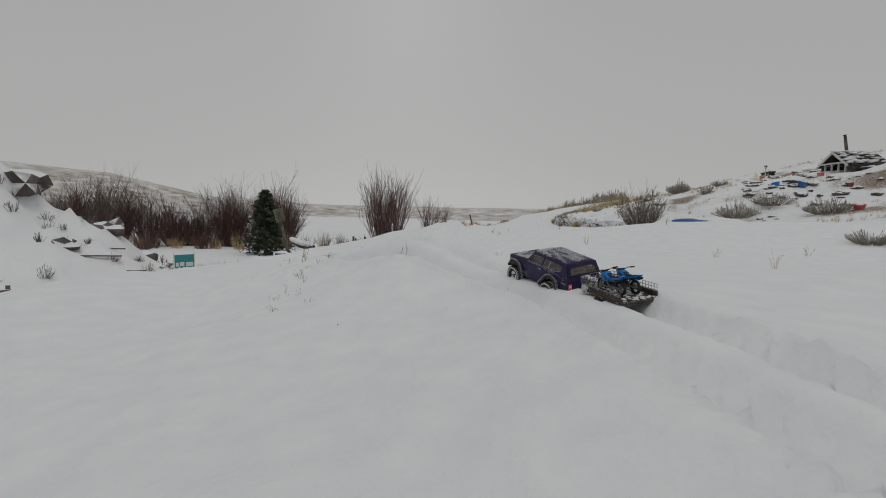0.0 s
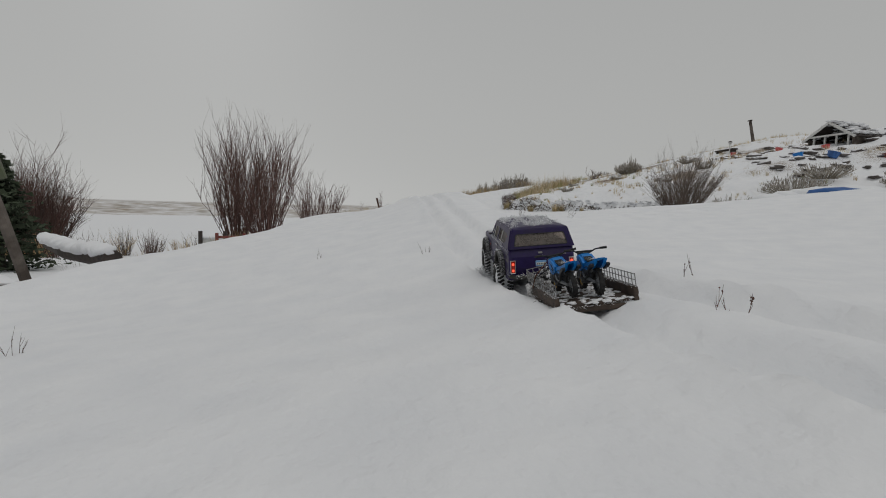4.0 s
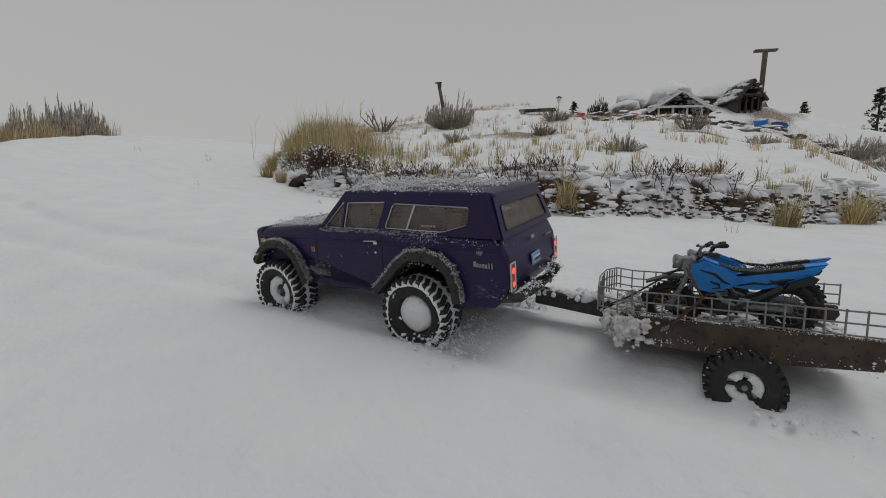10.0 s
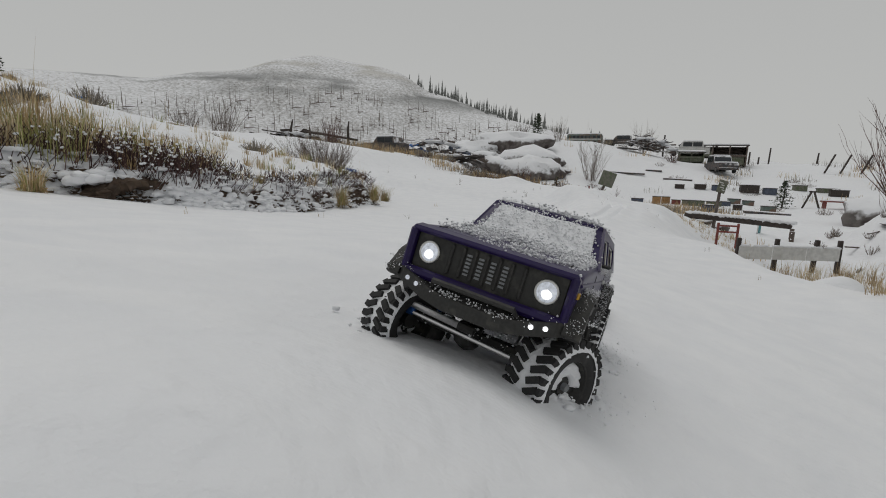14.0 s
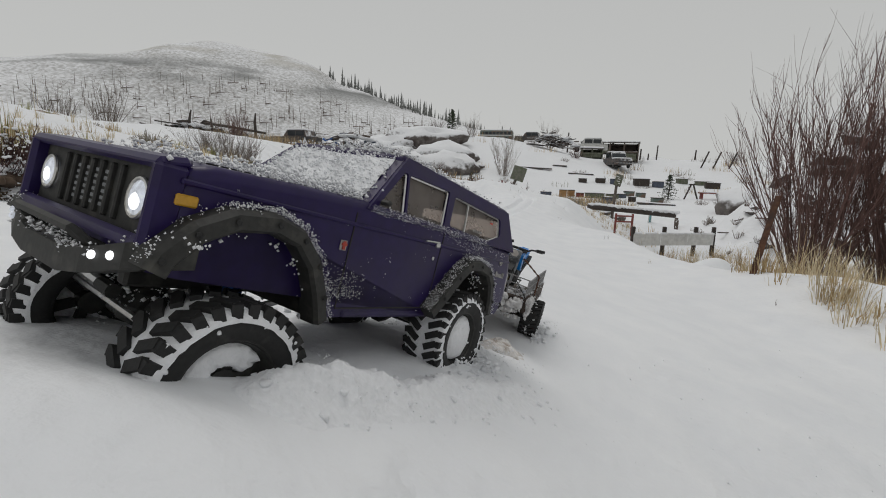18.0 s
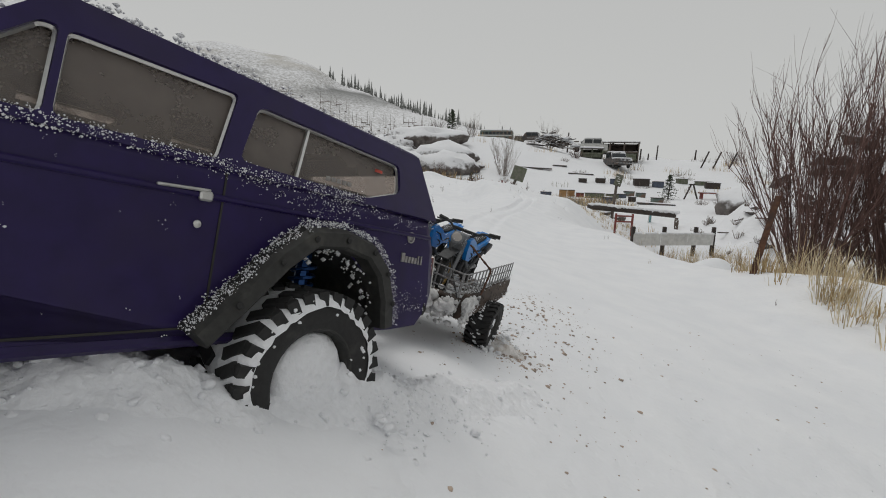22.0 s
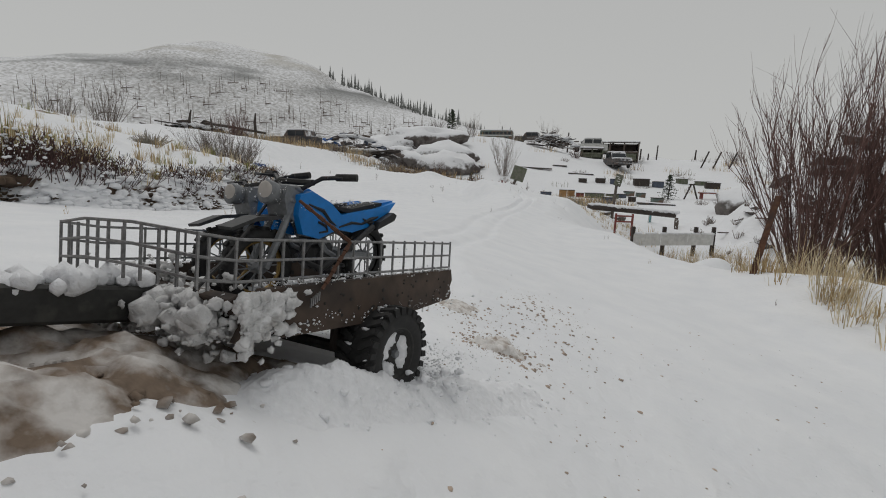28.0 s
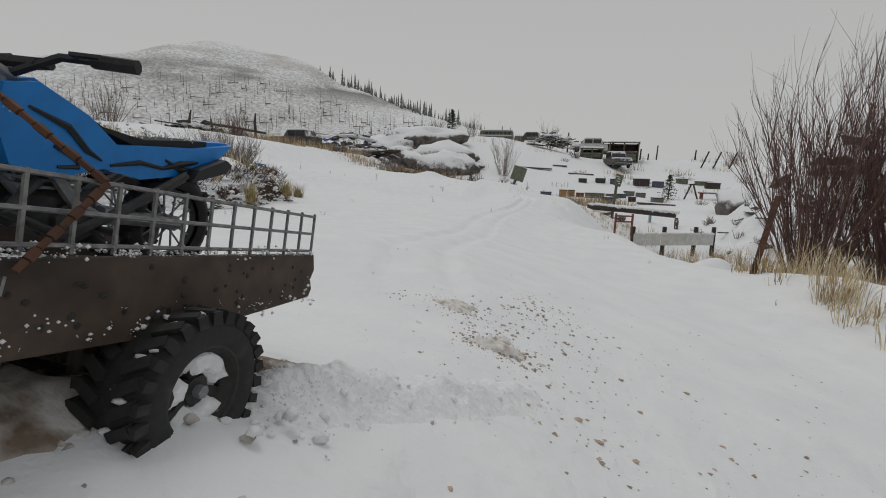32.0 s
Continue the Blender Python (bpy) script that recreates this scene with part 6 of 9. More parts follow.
# ---- the bank beside the road: soil, snow caps, heather and grass ----
rng = random.Random(11)
soil, caps = Mesh(), Mesh()
y = -6.0
while y < 7.2:
    f = float(bank_foot(np.array([y]))[0])
    strong = 0.5 + 1.9 * float(vnoise(np.array([y * 2.1]), np.array([4.4]), 61)[0])
    for _ in range(int(16 * max(0.0, min(1.0, strong)))):
        x = f + rng.uniform(-0.07, 0.03)
        s = rng.uniform(0.006, 0.02)
        soil.lump((x, y + rng.uniform(-0.04, 0.04), ground_z(x, y) + rng.uniform(-0.008, 0.022)), (s, s * 1.2, s * 0.9), rng, 0.6)
    for _ in range(3):
        x = f - 0.07 - rng.random() * 0.34
        s = rng.uniform(0.012, 0.04)
        caps.lump((x, y + rng.uniform(-0.06, 0.06), ground_z(x, y) - s * 0.05 + rng.uniform(0, 0.012)), (s * 1.5, s * 1.8, s * 0.5), rng, 0.35, fine=True)
    if rng.random() < 0.75 - 0.5 * strong:
        for _ in range(5):
            x, s = f + rng.uniform(-0.07, 0.03), rng.uniform(0.012, 0.035)
            caps.lump((x, y + rng.uniform(-0.05, 0.05), ground_z(x, y)), (s * 1.3, s * 1.6, s * 0.7), rng, 0.35, fine=True)
    y += 0.042
tagged(soil.make("soil_clods", SNOWSOIL, smooth=True), "dark brown soil clods dusted with snow on the cut bank", "soil", kind="stuff")
tagged(caps.make("snow_caps", FLUFF, smooth=True), "soft white snow clumps lying on the bank edge", "snow", kind="stuff")

# an overhung dark hollow under the bank, with roots and heather round it
rng = random.Random(12)
hollow = empty("bank_hollow", "dark earthen hollow under a snow-topped bank overhang", "bank")
hx, hy = float(bank_foot(np.array([2.0]))[0]) + 0.03, 2.0
me = Mesh()
for k in range(46):
    a = k / 45 * 3.14
    for s in (0.0, 0.5, 1.0):
        me.lump((hx - 0.16 + 0.1 * s + rng.uniform(-0.03, 0.03), hy - 0.30 * math.cos(a) + rng.uniform(-0.02, 0.02), ground_z(hx, hy) - 0.03 + 0.17 * math.sin(a) * (1.0 - 0.1 * s)), (0.05, 0.045, 0.04), rng, 0.5)
me.make("earth", SOIL, hollow)
me = Mesh()
for k in range(60):
    yy = hy + rng.uniform(-0.36, 0.36)
    s = rng.uniform(0.03, 0.06)
    me.lump((hx - 0.14 + rng.uniform(-0.06, 0.06), yy, ground_z(hx, hy) + 0.17 + rng.uniform(-0.02, 0.04) - 0.3 * (yy - hy) ** 2), (s, s * 1.2, s * 0.6), rng, 0.3, fine=True)
me.make("snow_cover", FLUFF, hollow, smooth=True, kind="stuff")

heather, whites = Mesh(), Mesh()
for y0, n, tall in ((2.05, 420, 0.16), (2.5, 160, 0.12), (0.9, 120, 0.10), (3.3, 130, 0.10), (1.5, 140, 0.11), (-0.6, 90, 0.1), (4.2, 120, 0.1), (5.2, 90, 0.1)):
    for _ in range(n):
        yy = y0 + rng.gauss(0, 0.2)
        xx = float(bank_foot(np.array([yy]))[0]) - 0.04 - rng.random() * 0.28
        z = ground_z(xx, yy)
        a = rng.uniform(0, 6.283)
        hh = tall * rng.uniform(0.5, 1.3)
        tip = (xx + 0.08 * math.cos(a) + 0.04, yy + 0.08 * math.sin(a), z + hh)
        heather.tube([(xx, yy, z - 0.01), ((xx + tip[0]) / 2 + 0.02, (yy + tip[1]) / 2, z + hh * 0.6), tip], [0.003, 0.0022, 0.0012], 3, cap=False)
        for _ in range(3):
            f = rng.uniform(0.3, 1)
            blade(heather, xx + (tip[0] - xx) * f, yy + (tip[1] - yy) * f, z + hh * f, rng.uniform(0.01, 0.03), rng.uniform(0, 0.02), rng.uniform(0, 6.28), 0.003, rng)
        if rng.random() < 0.3:
            s = rng.uniform(0.006, 0.014)
            whites.lump(tip, (s, s, s * 0.7), rng, 0.3)
tagged(heather.make("heather", HEATHER), "dark reddish heather twigs hanging over the bank", "heather", kind="stuff")
tagged(whites.make("snow_on_heather", FLUFF), "small snow lumps caught on the twigs", "snow", kind="stuff")

# grass over the bank: denser towards the nose of the bank
rng = random.Random(13)
straw, green, pale = Mesh(), Mesh(), Mesh()


def cover(y, into):
    """How thick the grass stands at a place on the hillside."""
    nose = 1.3 * math.exp(-(((y - 0.5) / 1.7) ** 2)) * math.exp(-((into - 0.75) / 0.75) ** 2)
    mid = 0.35 * math.exp(-(((y - 3.0) / 3.0) ** 2)) * math.exp(-((into - 0.9) / 0.9) ** 2)
    return nose, mid


for _ in range(2300):
    y = rng.uniform(-6.5, 7.5)
    into = 0.12 + rng.random() ** 1.5 * 4.5
    nose, mid = cover(y, into)
    if rng.random() > 0.10 + nose * 1.4 + mid:
        continue
    x = float(bank_foot(np.array([y]))[0]) - into
    z = ground_z(x, y)
    if vnoise(np.array([x * 1.1]), np.array([y * 1.1]), 70)[0] < -0.22 and nose < 0.4:
        continue
    tall = 0.10 + 0.30 * nose + 0.05 * rng.random()
    kind = rng.random()
    tgt = green if kind < 0.24 + 0.1 * mid else (pale if kind > 0.62 else straw)
    tuft(tgt, x, y, z, rng.randint(12, 26), tall * rng.uniform(0.7, 1.3), tall * 0.9, rng, 0.0025)
    if rng.random() < 0.06:
        tuft(pale, x, y, z, 2, tall * 2.4, 0.05, rng, 0.0014, droop=0.15)
# sparse tufts farther up the snowy hillside
for _ in range(2200):
    into = rng.uniform(0.6, 13)
    y = rng.uniform(-9, 11)
    x = float(bank_foot(np.array([y]))[0]) - into
    if x < -18 or vnoise(np.array([x * 0.7]), np.array([y * 0.7]), 71)[0] < 0.0:
        continue
    tuft(rng.choice((straw, pale, pale)), x, y, ground_z(x, y), rng.randint(8, 18), rng.uniform(0.07, 0.2), 0.16, rng, 0.0026)
# along the road's outer shoulder
EDGE_F = [0, 0.12, 0.2, 0.3, 0.42, 0.56, 0.7, 1.0]
EDGE_PX = [1.75, 1.25, 0.5, -0.15, -0.85, -1.55, -2.4, -4.9]
EDGE_PY = [1.0, 0.45, -0.4, -0.5, -0.8, -1.85, -3.1, -7.6]
for _ in range(1000):
    f = rng.random()
    x = float(np.interp(f, EDGE_F, EDGE_PX)) + rng.gauss(0.0, 0.07 + 0.12 * f)
    y = float(np.interp(f, EDGE_F, EDGE_PY)) - abs(rng.gauss(0.0, 0.12 + 0.25 * f))
    if vnoise(np.array([f * 30]), np.array([2.0]), 75)[0] < -0.25:
        continue
    tuft(rng.choice((straw, straw, pale)), x, y, ground_z(x, y), rng.randint(10, 20), rng.uniform(0.14, 0.30) * (0.7 + 1.5 * f), 0.16, rng, 0.0024)
# straw round the rusty post and the willow, and on the lower slope
for _ in range(115):
    x, y = rng.uniform(1.75, 2.9), rng.uniform(3.2, 3.85)
    if x < 1.75 + max(0, 3.2 - y) * 0.7 or vnoise(np.array([x * 2.2]), np.array([y * 2.2]), 73)[0] < -0.12:
        continue
    tuft(rng.choice((straw, pale, pale)), x, y, ground_z(x, y), rng.randint(12, 26), 0.12 + 0.36 * rng.random() ** 1.5, 0.2, rng, 0.0024, droop=0.6)
for _ in range(90):
    y = rng.uniform(0.9, 3.5)
    x = float(np.interp(y, [0.9, 3.5], [1.72, 1.48])) + rng.gauss(0.02, 0.07)
    tuft(rng.choice((straw, pale)), x, y, ground_z(x, y), rng.randint(10, 18), rng.uniform(0.08, 0.26), 0.16, rng, 0.0022, droop=0.6)
for _ in range(60):
    x, y = rng.gauss(4.0, 0.8), rng.gauss(6.3, 0.6)
    tuft(rng.choice((straw, pale)), x, y, ground_z(x, y), rng.randint(10, 20), rng.uniform(0.2, 0.45), 0.2, rng, 0.0028, droop=0.6)
for _ in range(46):
    x = rng.uniform(1.9, 3.9)
    y = 8.75 + 0.12 * x + rng.gauss(0, 0.12)
    tuft(rng.choice((straw, pale)), x, y, max(ground_z(x, y), -1.3), rng.randint(12, 22), rng.uniform(0.18, 0.42), 0.2, rng, 0.0026, droop=0.6)
for _ in range(60):
    x, y = rng.uniform(1.2, 2.6), rng.uniform(11.2, 14.2)
    tuft(rng.choice((straw, pale)), x, y, ground_z(x, y), rng.randint(8, 14), rng.uniform(0.10, 0.22), 0.14, rng, 0.0026)
for _ in range(520):
    y = rng.uniform(3.6, 15.5)
    e = float(np.interp(y, [3.5, 4.5, 8, 11, 13, 15.5], [1.55, 1.25, 1.0, 1.0, 1.5, 2.7]))
    x = e + abs(rng.gauss(0.35, 0.5))
    if y < 13.6 or y > 14.5 or vnoise(np.array([x * 0.9]), np.array([y * 0.9]), 72)[0] < -0.05:
        continue
    tuft(rng.choice((straw, pale, pale)), x, y, ground_z(x, y), rng.randint(8, 16), rng.uniform(0.08, 0.24), 0.14, rng, 0.0024)
tagged(straw.make("dry_grass", DRYGRASS), "tawny dry grass standing in patches out of the snow", "grass", kind="stuff")
tagged(green.make("green_grass", GREENGRASS), "yellowish green grass on the top of the bank", "grass", kind="stuff")
tagged(pale.make("straw_grass", PALEGRASS), "pale straw-coloured grass bent by frost", "grass", kind="stuff")

# strong single tufts hanging over the bank
rng = random.Random(14)
me = Mesh()
tuft(me, 0, 0, 0, 170, 0.22, 0.16, rng, 0.0022, (0, 0, 1, 2), 0.75)
for _ in range(150):
    a = rng.uniform(-1.2, 1.2)
    blade(me, rng.uniform(-0.06, 0.06), rng.uniform(-0.08, 0.08), 0.02, rng.uniform(-0.10, 0.06), rng.uniform(0.04, 0.13), a, 0.0024, rng, rng.choice((0, 0, 1)))
base_tuft = tagged(me.make("grass_tuft", [DRYGRASS, GREENGRASS, PALEGRASS]), "thick tawny grass tuft drooping over the snowy bank", "grass tuft", "tufts on the bank")
base_tuft.matrix_world = pose(-3.28, 5.8, ground_z(-3.34, 5.8), 0, 0, 20)
for x, y, a, k in ((-3.88, 6.22, 40, 1.1), (-4.02, 6.3, 60, 1.0), (-2.74, 4.6, 5, 0.9), (-2.74, 3.95, 0, 0.95), (-3.45, 5.35, 20, 0.6), (-2.9, 3.0, 0, 0.55), (-4.5, 6.55, 70, 0.6), (-3.0, 1.45, -20, 0.8), (-3.35, 0.75, -30, 1.05), (-3.9, 0.1, -30, 1.1), (-4.3, -0.4, -35, 1.0), (-5.2, -1.4, -40, 0.9)):
    copy_thing(base_tuft, pose(x, y, ground_z(x - 0.06, y), 0, 0, a) @ Matrix.Scale(k, 4))

# ---- shrubs of the hillside ----
SAGES = [SAGE, FROST, SAGE]
GREYS = [GREYTWIG, FROST, GREYTWIG]
rng = random.Random(15)
sage("sage_shrub", "grey-brown sage shrub on the hill crest", -7.6, 0.7, 0.6, 1.05, 420, rng, SAGES, "sage shrubs")
bush("twiggy_shrub", "broad grey twiggy shrub at the foot of the hill", -6.25, 8.2, 1.1, 2.3, 170, rng, GREYTWIG, 2, (4, 7), 0.006)
sage("sage_shrub", "dark sage shrub on the skyline", -11.6, -5.9, 0.55, 0.8, 170, rng, SAGES, "sage shrubs")
sage("sage_shrub", "dark little sage above the grass", -5.2, -0.6, 0.32, 0.5, 120, rng, [HEATHER, SAGE, SAGE], "sage shrubs")
sage("sage_shrub", "grey shrub in the sloping snow", -8.3, 4.9, 0.35, 0.6, 110, rng, SAGES, "sage shrubs")
for x, y, h, w in ((-8.9, 7.7, 0.5, 1.3), (-9.9, 7.2, 0.4, 1.2), (-10.9, 8.4, 0.45, 1.2), (-7.3, 8.3, 0.3, 0.9), (-7.7, -3.2, 0.35, 0.9), (-6.4, 3.1, 0.16, 0.45), (-5.2, 2.3, 0.15, 0.4), (-6.8, 5.8, 0.16, 0.5), (-9.0, 2.4, 0.25, 0.7), (-4.5, 4.6, 0.15, 0.45), (-11.5, 11.5, 0.3, 0.9), (-9.8, 14.5, 0.22, 0.7), (-12.2, 16.5, 0.25, 0.8)):
    sage("sage_shrub", "small frosted sage poking through the snow", x, y, h, w, int(70 + 160 * w), rng, SAGES, "sage shrubs")
for f, h, w in ((0.99, 0.5, 0.6), (0.94, 0.55, 0.6), (0.89, 0.5, 0.7), (0.84, 0.55, 0.6), (0.79, 0.5, 0.6), (0.74, 0.45, 0.5), (0.69, 0.42, 0.5), (0.64, 0.36, 0.45), (0.52, 0.22, 0.35), (0.35, 0.16, 0.25), (0.16, 0.2, 0.35), (0.05, 0.22, 0.4)):
    sage("sage_shrub", "brown-grey sage on the road's grassy edge", float(np.interp(f, EDGE_F, EDGE_PX)) + 0.05, float(np.interp(f, EDGE_F, EDGE_PY)) - 0.25, h * 1.6, w * 1.4, 200, rng, SAGES, "sage along the road")
dead = bush("dead_shrub", "grey gnarled dead shrub with frost on it", -6.55, -0.15, 0.5, 0.9, 9, rng, GREYTWIG, 2, (2, 3), 0.022, "shrub", spread=0.8, lean=1.6)
bush("bare_shrub", "thin bare shrub beside a snow mound", 4.6, -2.7, 0.75, 0.9, 26, rng, TWIG, 2, (2, 3), 0.007)

# tall weeds standing singly
rng = random.Random(16)


def weed(label, x, y, h, n, mat, z=None, fan=0.3):
    me = Mesh()
    for _ in range(n):
        stem(me, (rng.uniform(-0.03, 0.03), rng.uniform(-0.03, 0.03), -0.03), (rng.uniform(-fan, fan), rng.uniform(-fan, fan), 1), h * rng.uniform(0.6, 1), 0.0011 + 0.004 * h, rng, 1, 0.16, (2, 4), 0.6, 3)
    for _ in range(4 * n):
        q = rng.choice(me.v)
        me.lump(q, 0.004 if h > 0.15 else 0.0018, rng, 0.4)
    ob = me.make("dry_weed", mat)
    ob.location = (x, y, ground_z(x, y) if z is None else z)
    return tagged(ob, label, "weed", "weeds in the snow")


for x, y, h, n in ((-3.55, 20.6, 0.30, 2), (-3.2, 20.2, 0.2, 2), (-0.62, 15.5, 0.12, 2), (-3.3, 18.6, 0.14, 3), (-2.2, 17.3, 0.1, 2), (-0.55, 5.9, 0.10, 2), (-0.72, 6.1, 0.05, 1), (1.2, 5.4, 0.12, 2), (-1.9, 8.3, 0.16, 3), (-2.4, 11.5, 0.22, 5), (-2.9, 12.6, 0.16, 4), (-4.4, 12.0, 0.2, 4), (-5.4, 14.4, 0.2, 5), (-7.5, 16.2, 0.2, 5), (-7.9, 17.8, 0.26, 5), (-8.7, 15.7, 0.2, 5), (-9.2, 19.1, 0.22, 5), (-6.9, 12.4, 0.2, 4), (-1.8, 3.6, 0.08, 3), (-2.2, 2.9, 0.07, 3), (-2.35, 5.5, 0.10, 3), (-2.0, 1.6, 0.06, 2), (0.9, 3.7, 0.09, 2), (0.75, 4.9, 0.08, 2), (1.3, 2.6, 0.07, 2), (-0.4, 8.8, 0.10, 2), (0.1, 21.3, 0.22, 3), (-1.2, 22.4, 0.2, 4), (1.5, 17.5, 0.14, 3), (1.8, 18.3, 0.16, 3), (0.2, 18.4, 0.12, 2), (3.4, 18.7, 0.2, 4), (5.2, 16.9, 0.25, 5), (6.5, 15.1, 0.2, 5), (4.4, 20.5, 0.2, 4), (-1.0, -0.9, 0.07, 2), (-2.8, -1.2, 0.1, 3), (-3.3, -0.4, 0.12, 4)):
    weed("dry dark weed standing out of the snow", x, y, h, n, rng.choice((TWIG, GREYTWIG, DRYGRASS)))
for x, y, h in ((-4.1, -0.1, 0.75), (-4.9, 0.2, 0.6), (-4.6, -1.3, 0.65), (-3.6, 0.9, 0.55), (-4.3, 1.4, 0.6), (-3.4, 1.9, 0.5)):
    weed("tall dead seed stalk above the grass", x, y, h, 2, PALEGRASS)

# a branching dead weed with seed heads beside the way, and thin leaning stalks near it
me = Mesh()
for lean, aside, long in ((-0.75, 0.1, 0.20), (-0.42, -0.2, 0.18), (-0.05, 0.2, 0.20), (0.12, -0.1, 0.21), (0.22, 0.15, 0.17), (0.5, -0.2, 0.09), (-0.2, 0.5, 0.14), (0.05, -0.5, 0.13)):
    stem(me, (rng.uniform(-0.015, 0.015), rng.uniform(-0.015, 0.015), -0.02), (-0.93 * lean - 0.36 * aside, 0.36 * lean - 0.93 * aside, 1), long * rng.uniform(0.9, 1.1), 0.0013, rng, 2, 0.13, (3, 5), 0.55, 3)
for _ in range(260):
    me.lump(rng.choice(me.v), (rng.uniform(0.0012, 0.0028),) * 3, rng, 0.5)
dead_weed = me.make("dry_weed", TWIG)
dead_weed.location = (-0.24, 11.58, ground_z(-0.24, 11.58))
tagged(dead_weed, "branching dead weed with brown seed heads in the snow", "weed", "weeds in the snow")
for x, y, lean, long in ((-0.10, 11.53, -0.9, 0.13), (-0.085, 11.54, 0.4, 0.05), (-0.33, 11.60, 0.9, 0.10), (-0.30, 11.66, -0.5, 0.04), (-0.20, 11.70, -0.6, 0.05), (-0.21, 11.72, 0.5, 0.05), (0.165, 11.17, 0.1, 0.14), (0.14, 11.16, 0.75, 0.19), (0.10, 11.15, 1.2, 0.12), (0.03, 11.60, 0.9, 0.03), (0.42, 10.55, -0.25, 0.10), (0.40, 10.52, 0.3, 0.05), (-0.60, 10.75, 0.1, 0.06)):
    me = Mesh()
    stem(me, (0, 0, -0.01), (-0.93 * lean, 0.36 * lean, 1), long, 0.0013, rng, 1 if long < 0.12 else 0, 0.05, (1, 2), 0.4, 3)
    ob = me.make("dry_stalk", TWIG)
    ob.location = (x, y, ground_z(x, y))
    tagged(ob, "single brown stalk leaning out of the snow", "weed", "weeds in the snow")

for x, y, h, n in ((-4.15, 21.55, 0.05, 9), (-4.21, 21.58, 0.04, 7), (-4.10, 21.18, 0.11, 3), (-3.98, 21.12, 0.11, 3), (-4.27, 21.55, 0.04, 3), (-4.33, 21.80, 0.04, 4), (-3.90, 20.93, 0.045, 5), (-4.0, 20.88, 0.08, 3), (-3.85, 21.0, 0.03, 6), (-3.14, 20.34, 0.09, 2), (-3.05, 20.42, 0.05, 2), (-3.23, 20.86, 0.04, 1), (-3.89, 20.95, 0.03, 3)):
    weed("small dry weed by old footprints in the snow", x, y, h, n, GREYTWIG if n < 5 else DRYGRASS)

# ---- the willow, the rusty post and the plants of the outer slope ----
rng = random.Random(17)
willow_bush = empty("willow_bush", "tall leafless reddish-brown willow bush with many upright stems", "bush")
for k in range(8):
    me = Mesh()
    cx, cy = (-0.42, 0.1) if k < 4 else (0.46, -0.1)
    for _ in range(16):
        a, t = (k + rng.random()) * 6.283 / 4, math.sqrt(rng.random())
        d = (0.46 * t * math.cos(a), 0.46 * t * math.sin(a), 1)
        stem(me, (cx + 0.3 * t * math.cos(a), cy + 0.3 * t * math.sin(a), -0.1), d, rng.uniform(1.75, 2.7) * (1.04 - 0.25 * t), rng.uniform(0.008, 0.015), rng, 2, 0.16, (4, 7), 0.42, 4, 0, 0.3)
    me.make("stem_clump", TWIG, willow_bush)
willow_bush.location = (4.18, 6.87, ground_z(4.18, 6.87))
bush("bare_shrub", "tall bare brown bush below the road's edge", 4.1, 2.6, 2.0, 1.5, 46, rng, TWIG, 2, (3, 6), 0.010)
me = Mesh()
for _ in range(26):
    a, t = rng.uniform(0, 6.283), math.sqrt(rng.random())
    stem(me, (0.12 * t * math.cos(a), 0.12 * t * math.sin(a), -0.08), (0.75 * t * math.cos(a), 0.75 * t * math.sin(a), 1), rng.uniform(0.7, 1.15), rng.uniform(0.004, 0.008), rng, 2, 0.15, (3, 5), 0.5, 4)
for q in rng.sample(me.v, 420):
    if q[2] > 0.3:
        me.lump(q, (rng.uniform(0.006, 0.013),) * 3, rng, 0.5)
red_shrub = me.make("leafy_shrub", TWIG)
red_shrub.location = (3.2, 3.05, ground_z(3.2, 3.05))
tagged(red_shrub, "dark reddish shrub with a few withered leaves by the willow", "shrub")
bush("bare_shrub", "low brown bush below the road", 6.4, 9.6, 0.9, 1.8, 40, rng, GREYTWIG, 2, (2, 4), 0.007)

rusty = empty("rusty_post", "leaning rusty steel post in dry grass", "post")
me = Mesh()
rot = Vector((0.10, 0.07, 0.44)).to_track_quat("Z", "X").to_matrix().to_4x4()
me.box((0, 0, 0.24), (0.062, 0.010, 0.58), bev=0.003)
me.box((0.027, 0.018, 0.24), (0.008, 0.036, 0.58), bev=0.002)
me.make("channel", RUST, rusty)
me = Mesh()
for z in (0.1, 0.24, 0.38, 0.49):
    me.tube([(-0.012, -0.009, z), (-0.012, -0.001, z)], 0.007, 8)
me.make("bolt_head", RUST, rusty)
rusty.matrix_world = Matrix.Translation((1.45, 3.29, -0.39)) @ rot

pole = empty("marker_pole", "short dark wooden pole with snow on its top", "pole")
Mesh().tube([(0, 0, -0.3), (0.01, 0, 0.2), (0.015, 0.01, 0.45)], [0.03, 0.028, 0.026], 8).make("shaft", DARKWOOD, pole)
Mesh().box((0.03, 0.0, 0.40), (0.14, 0.03, 0.03), bev=0.006).make("crosspiece", DARKWOOD, pole)
Mesh().lump((0.012, 0.01, 0.46), (0.032, 0.032, 0.018), rng, 0.2).make("snow_cap", SNOW, pole)
pole.location = (2.0, -0.32, ground_z(2.0, -0.32))

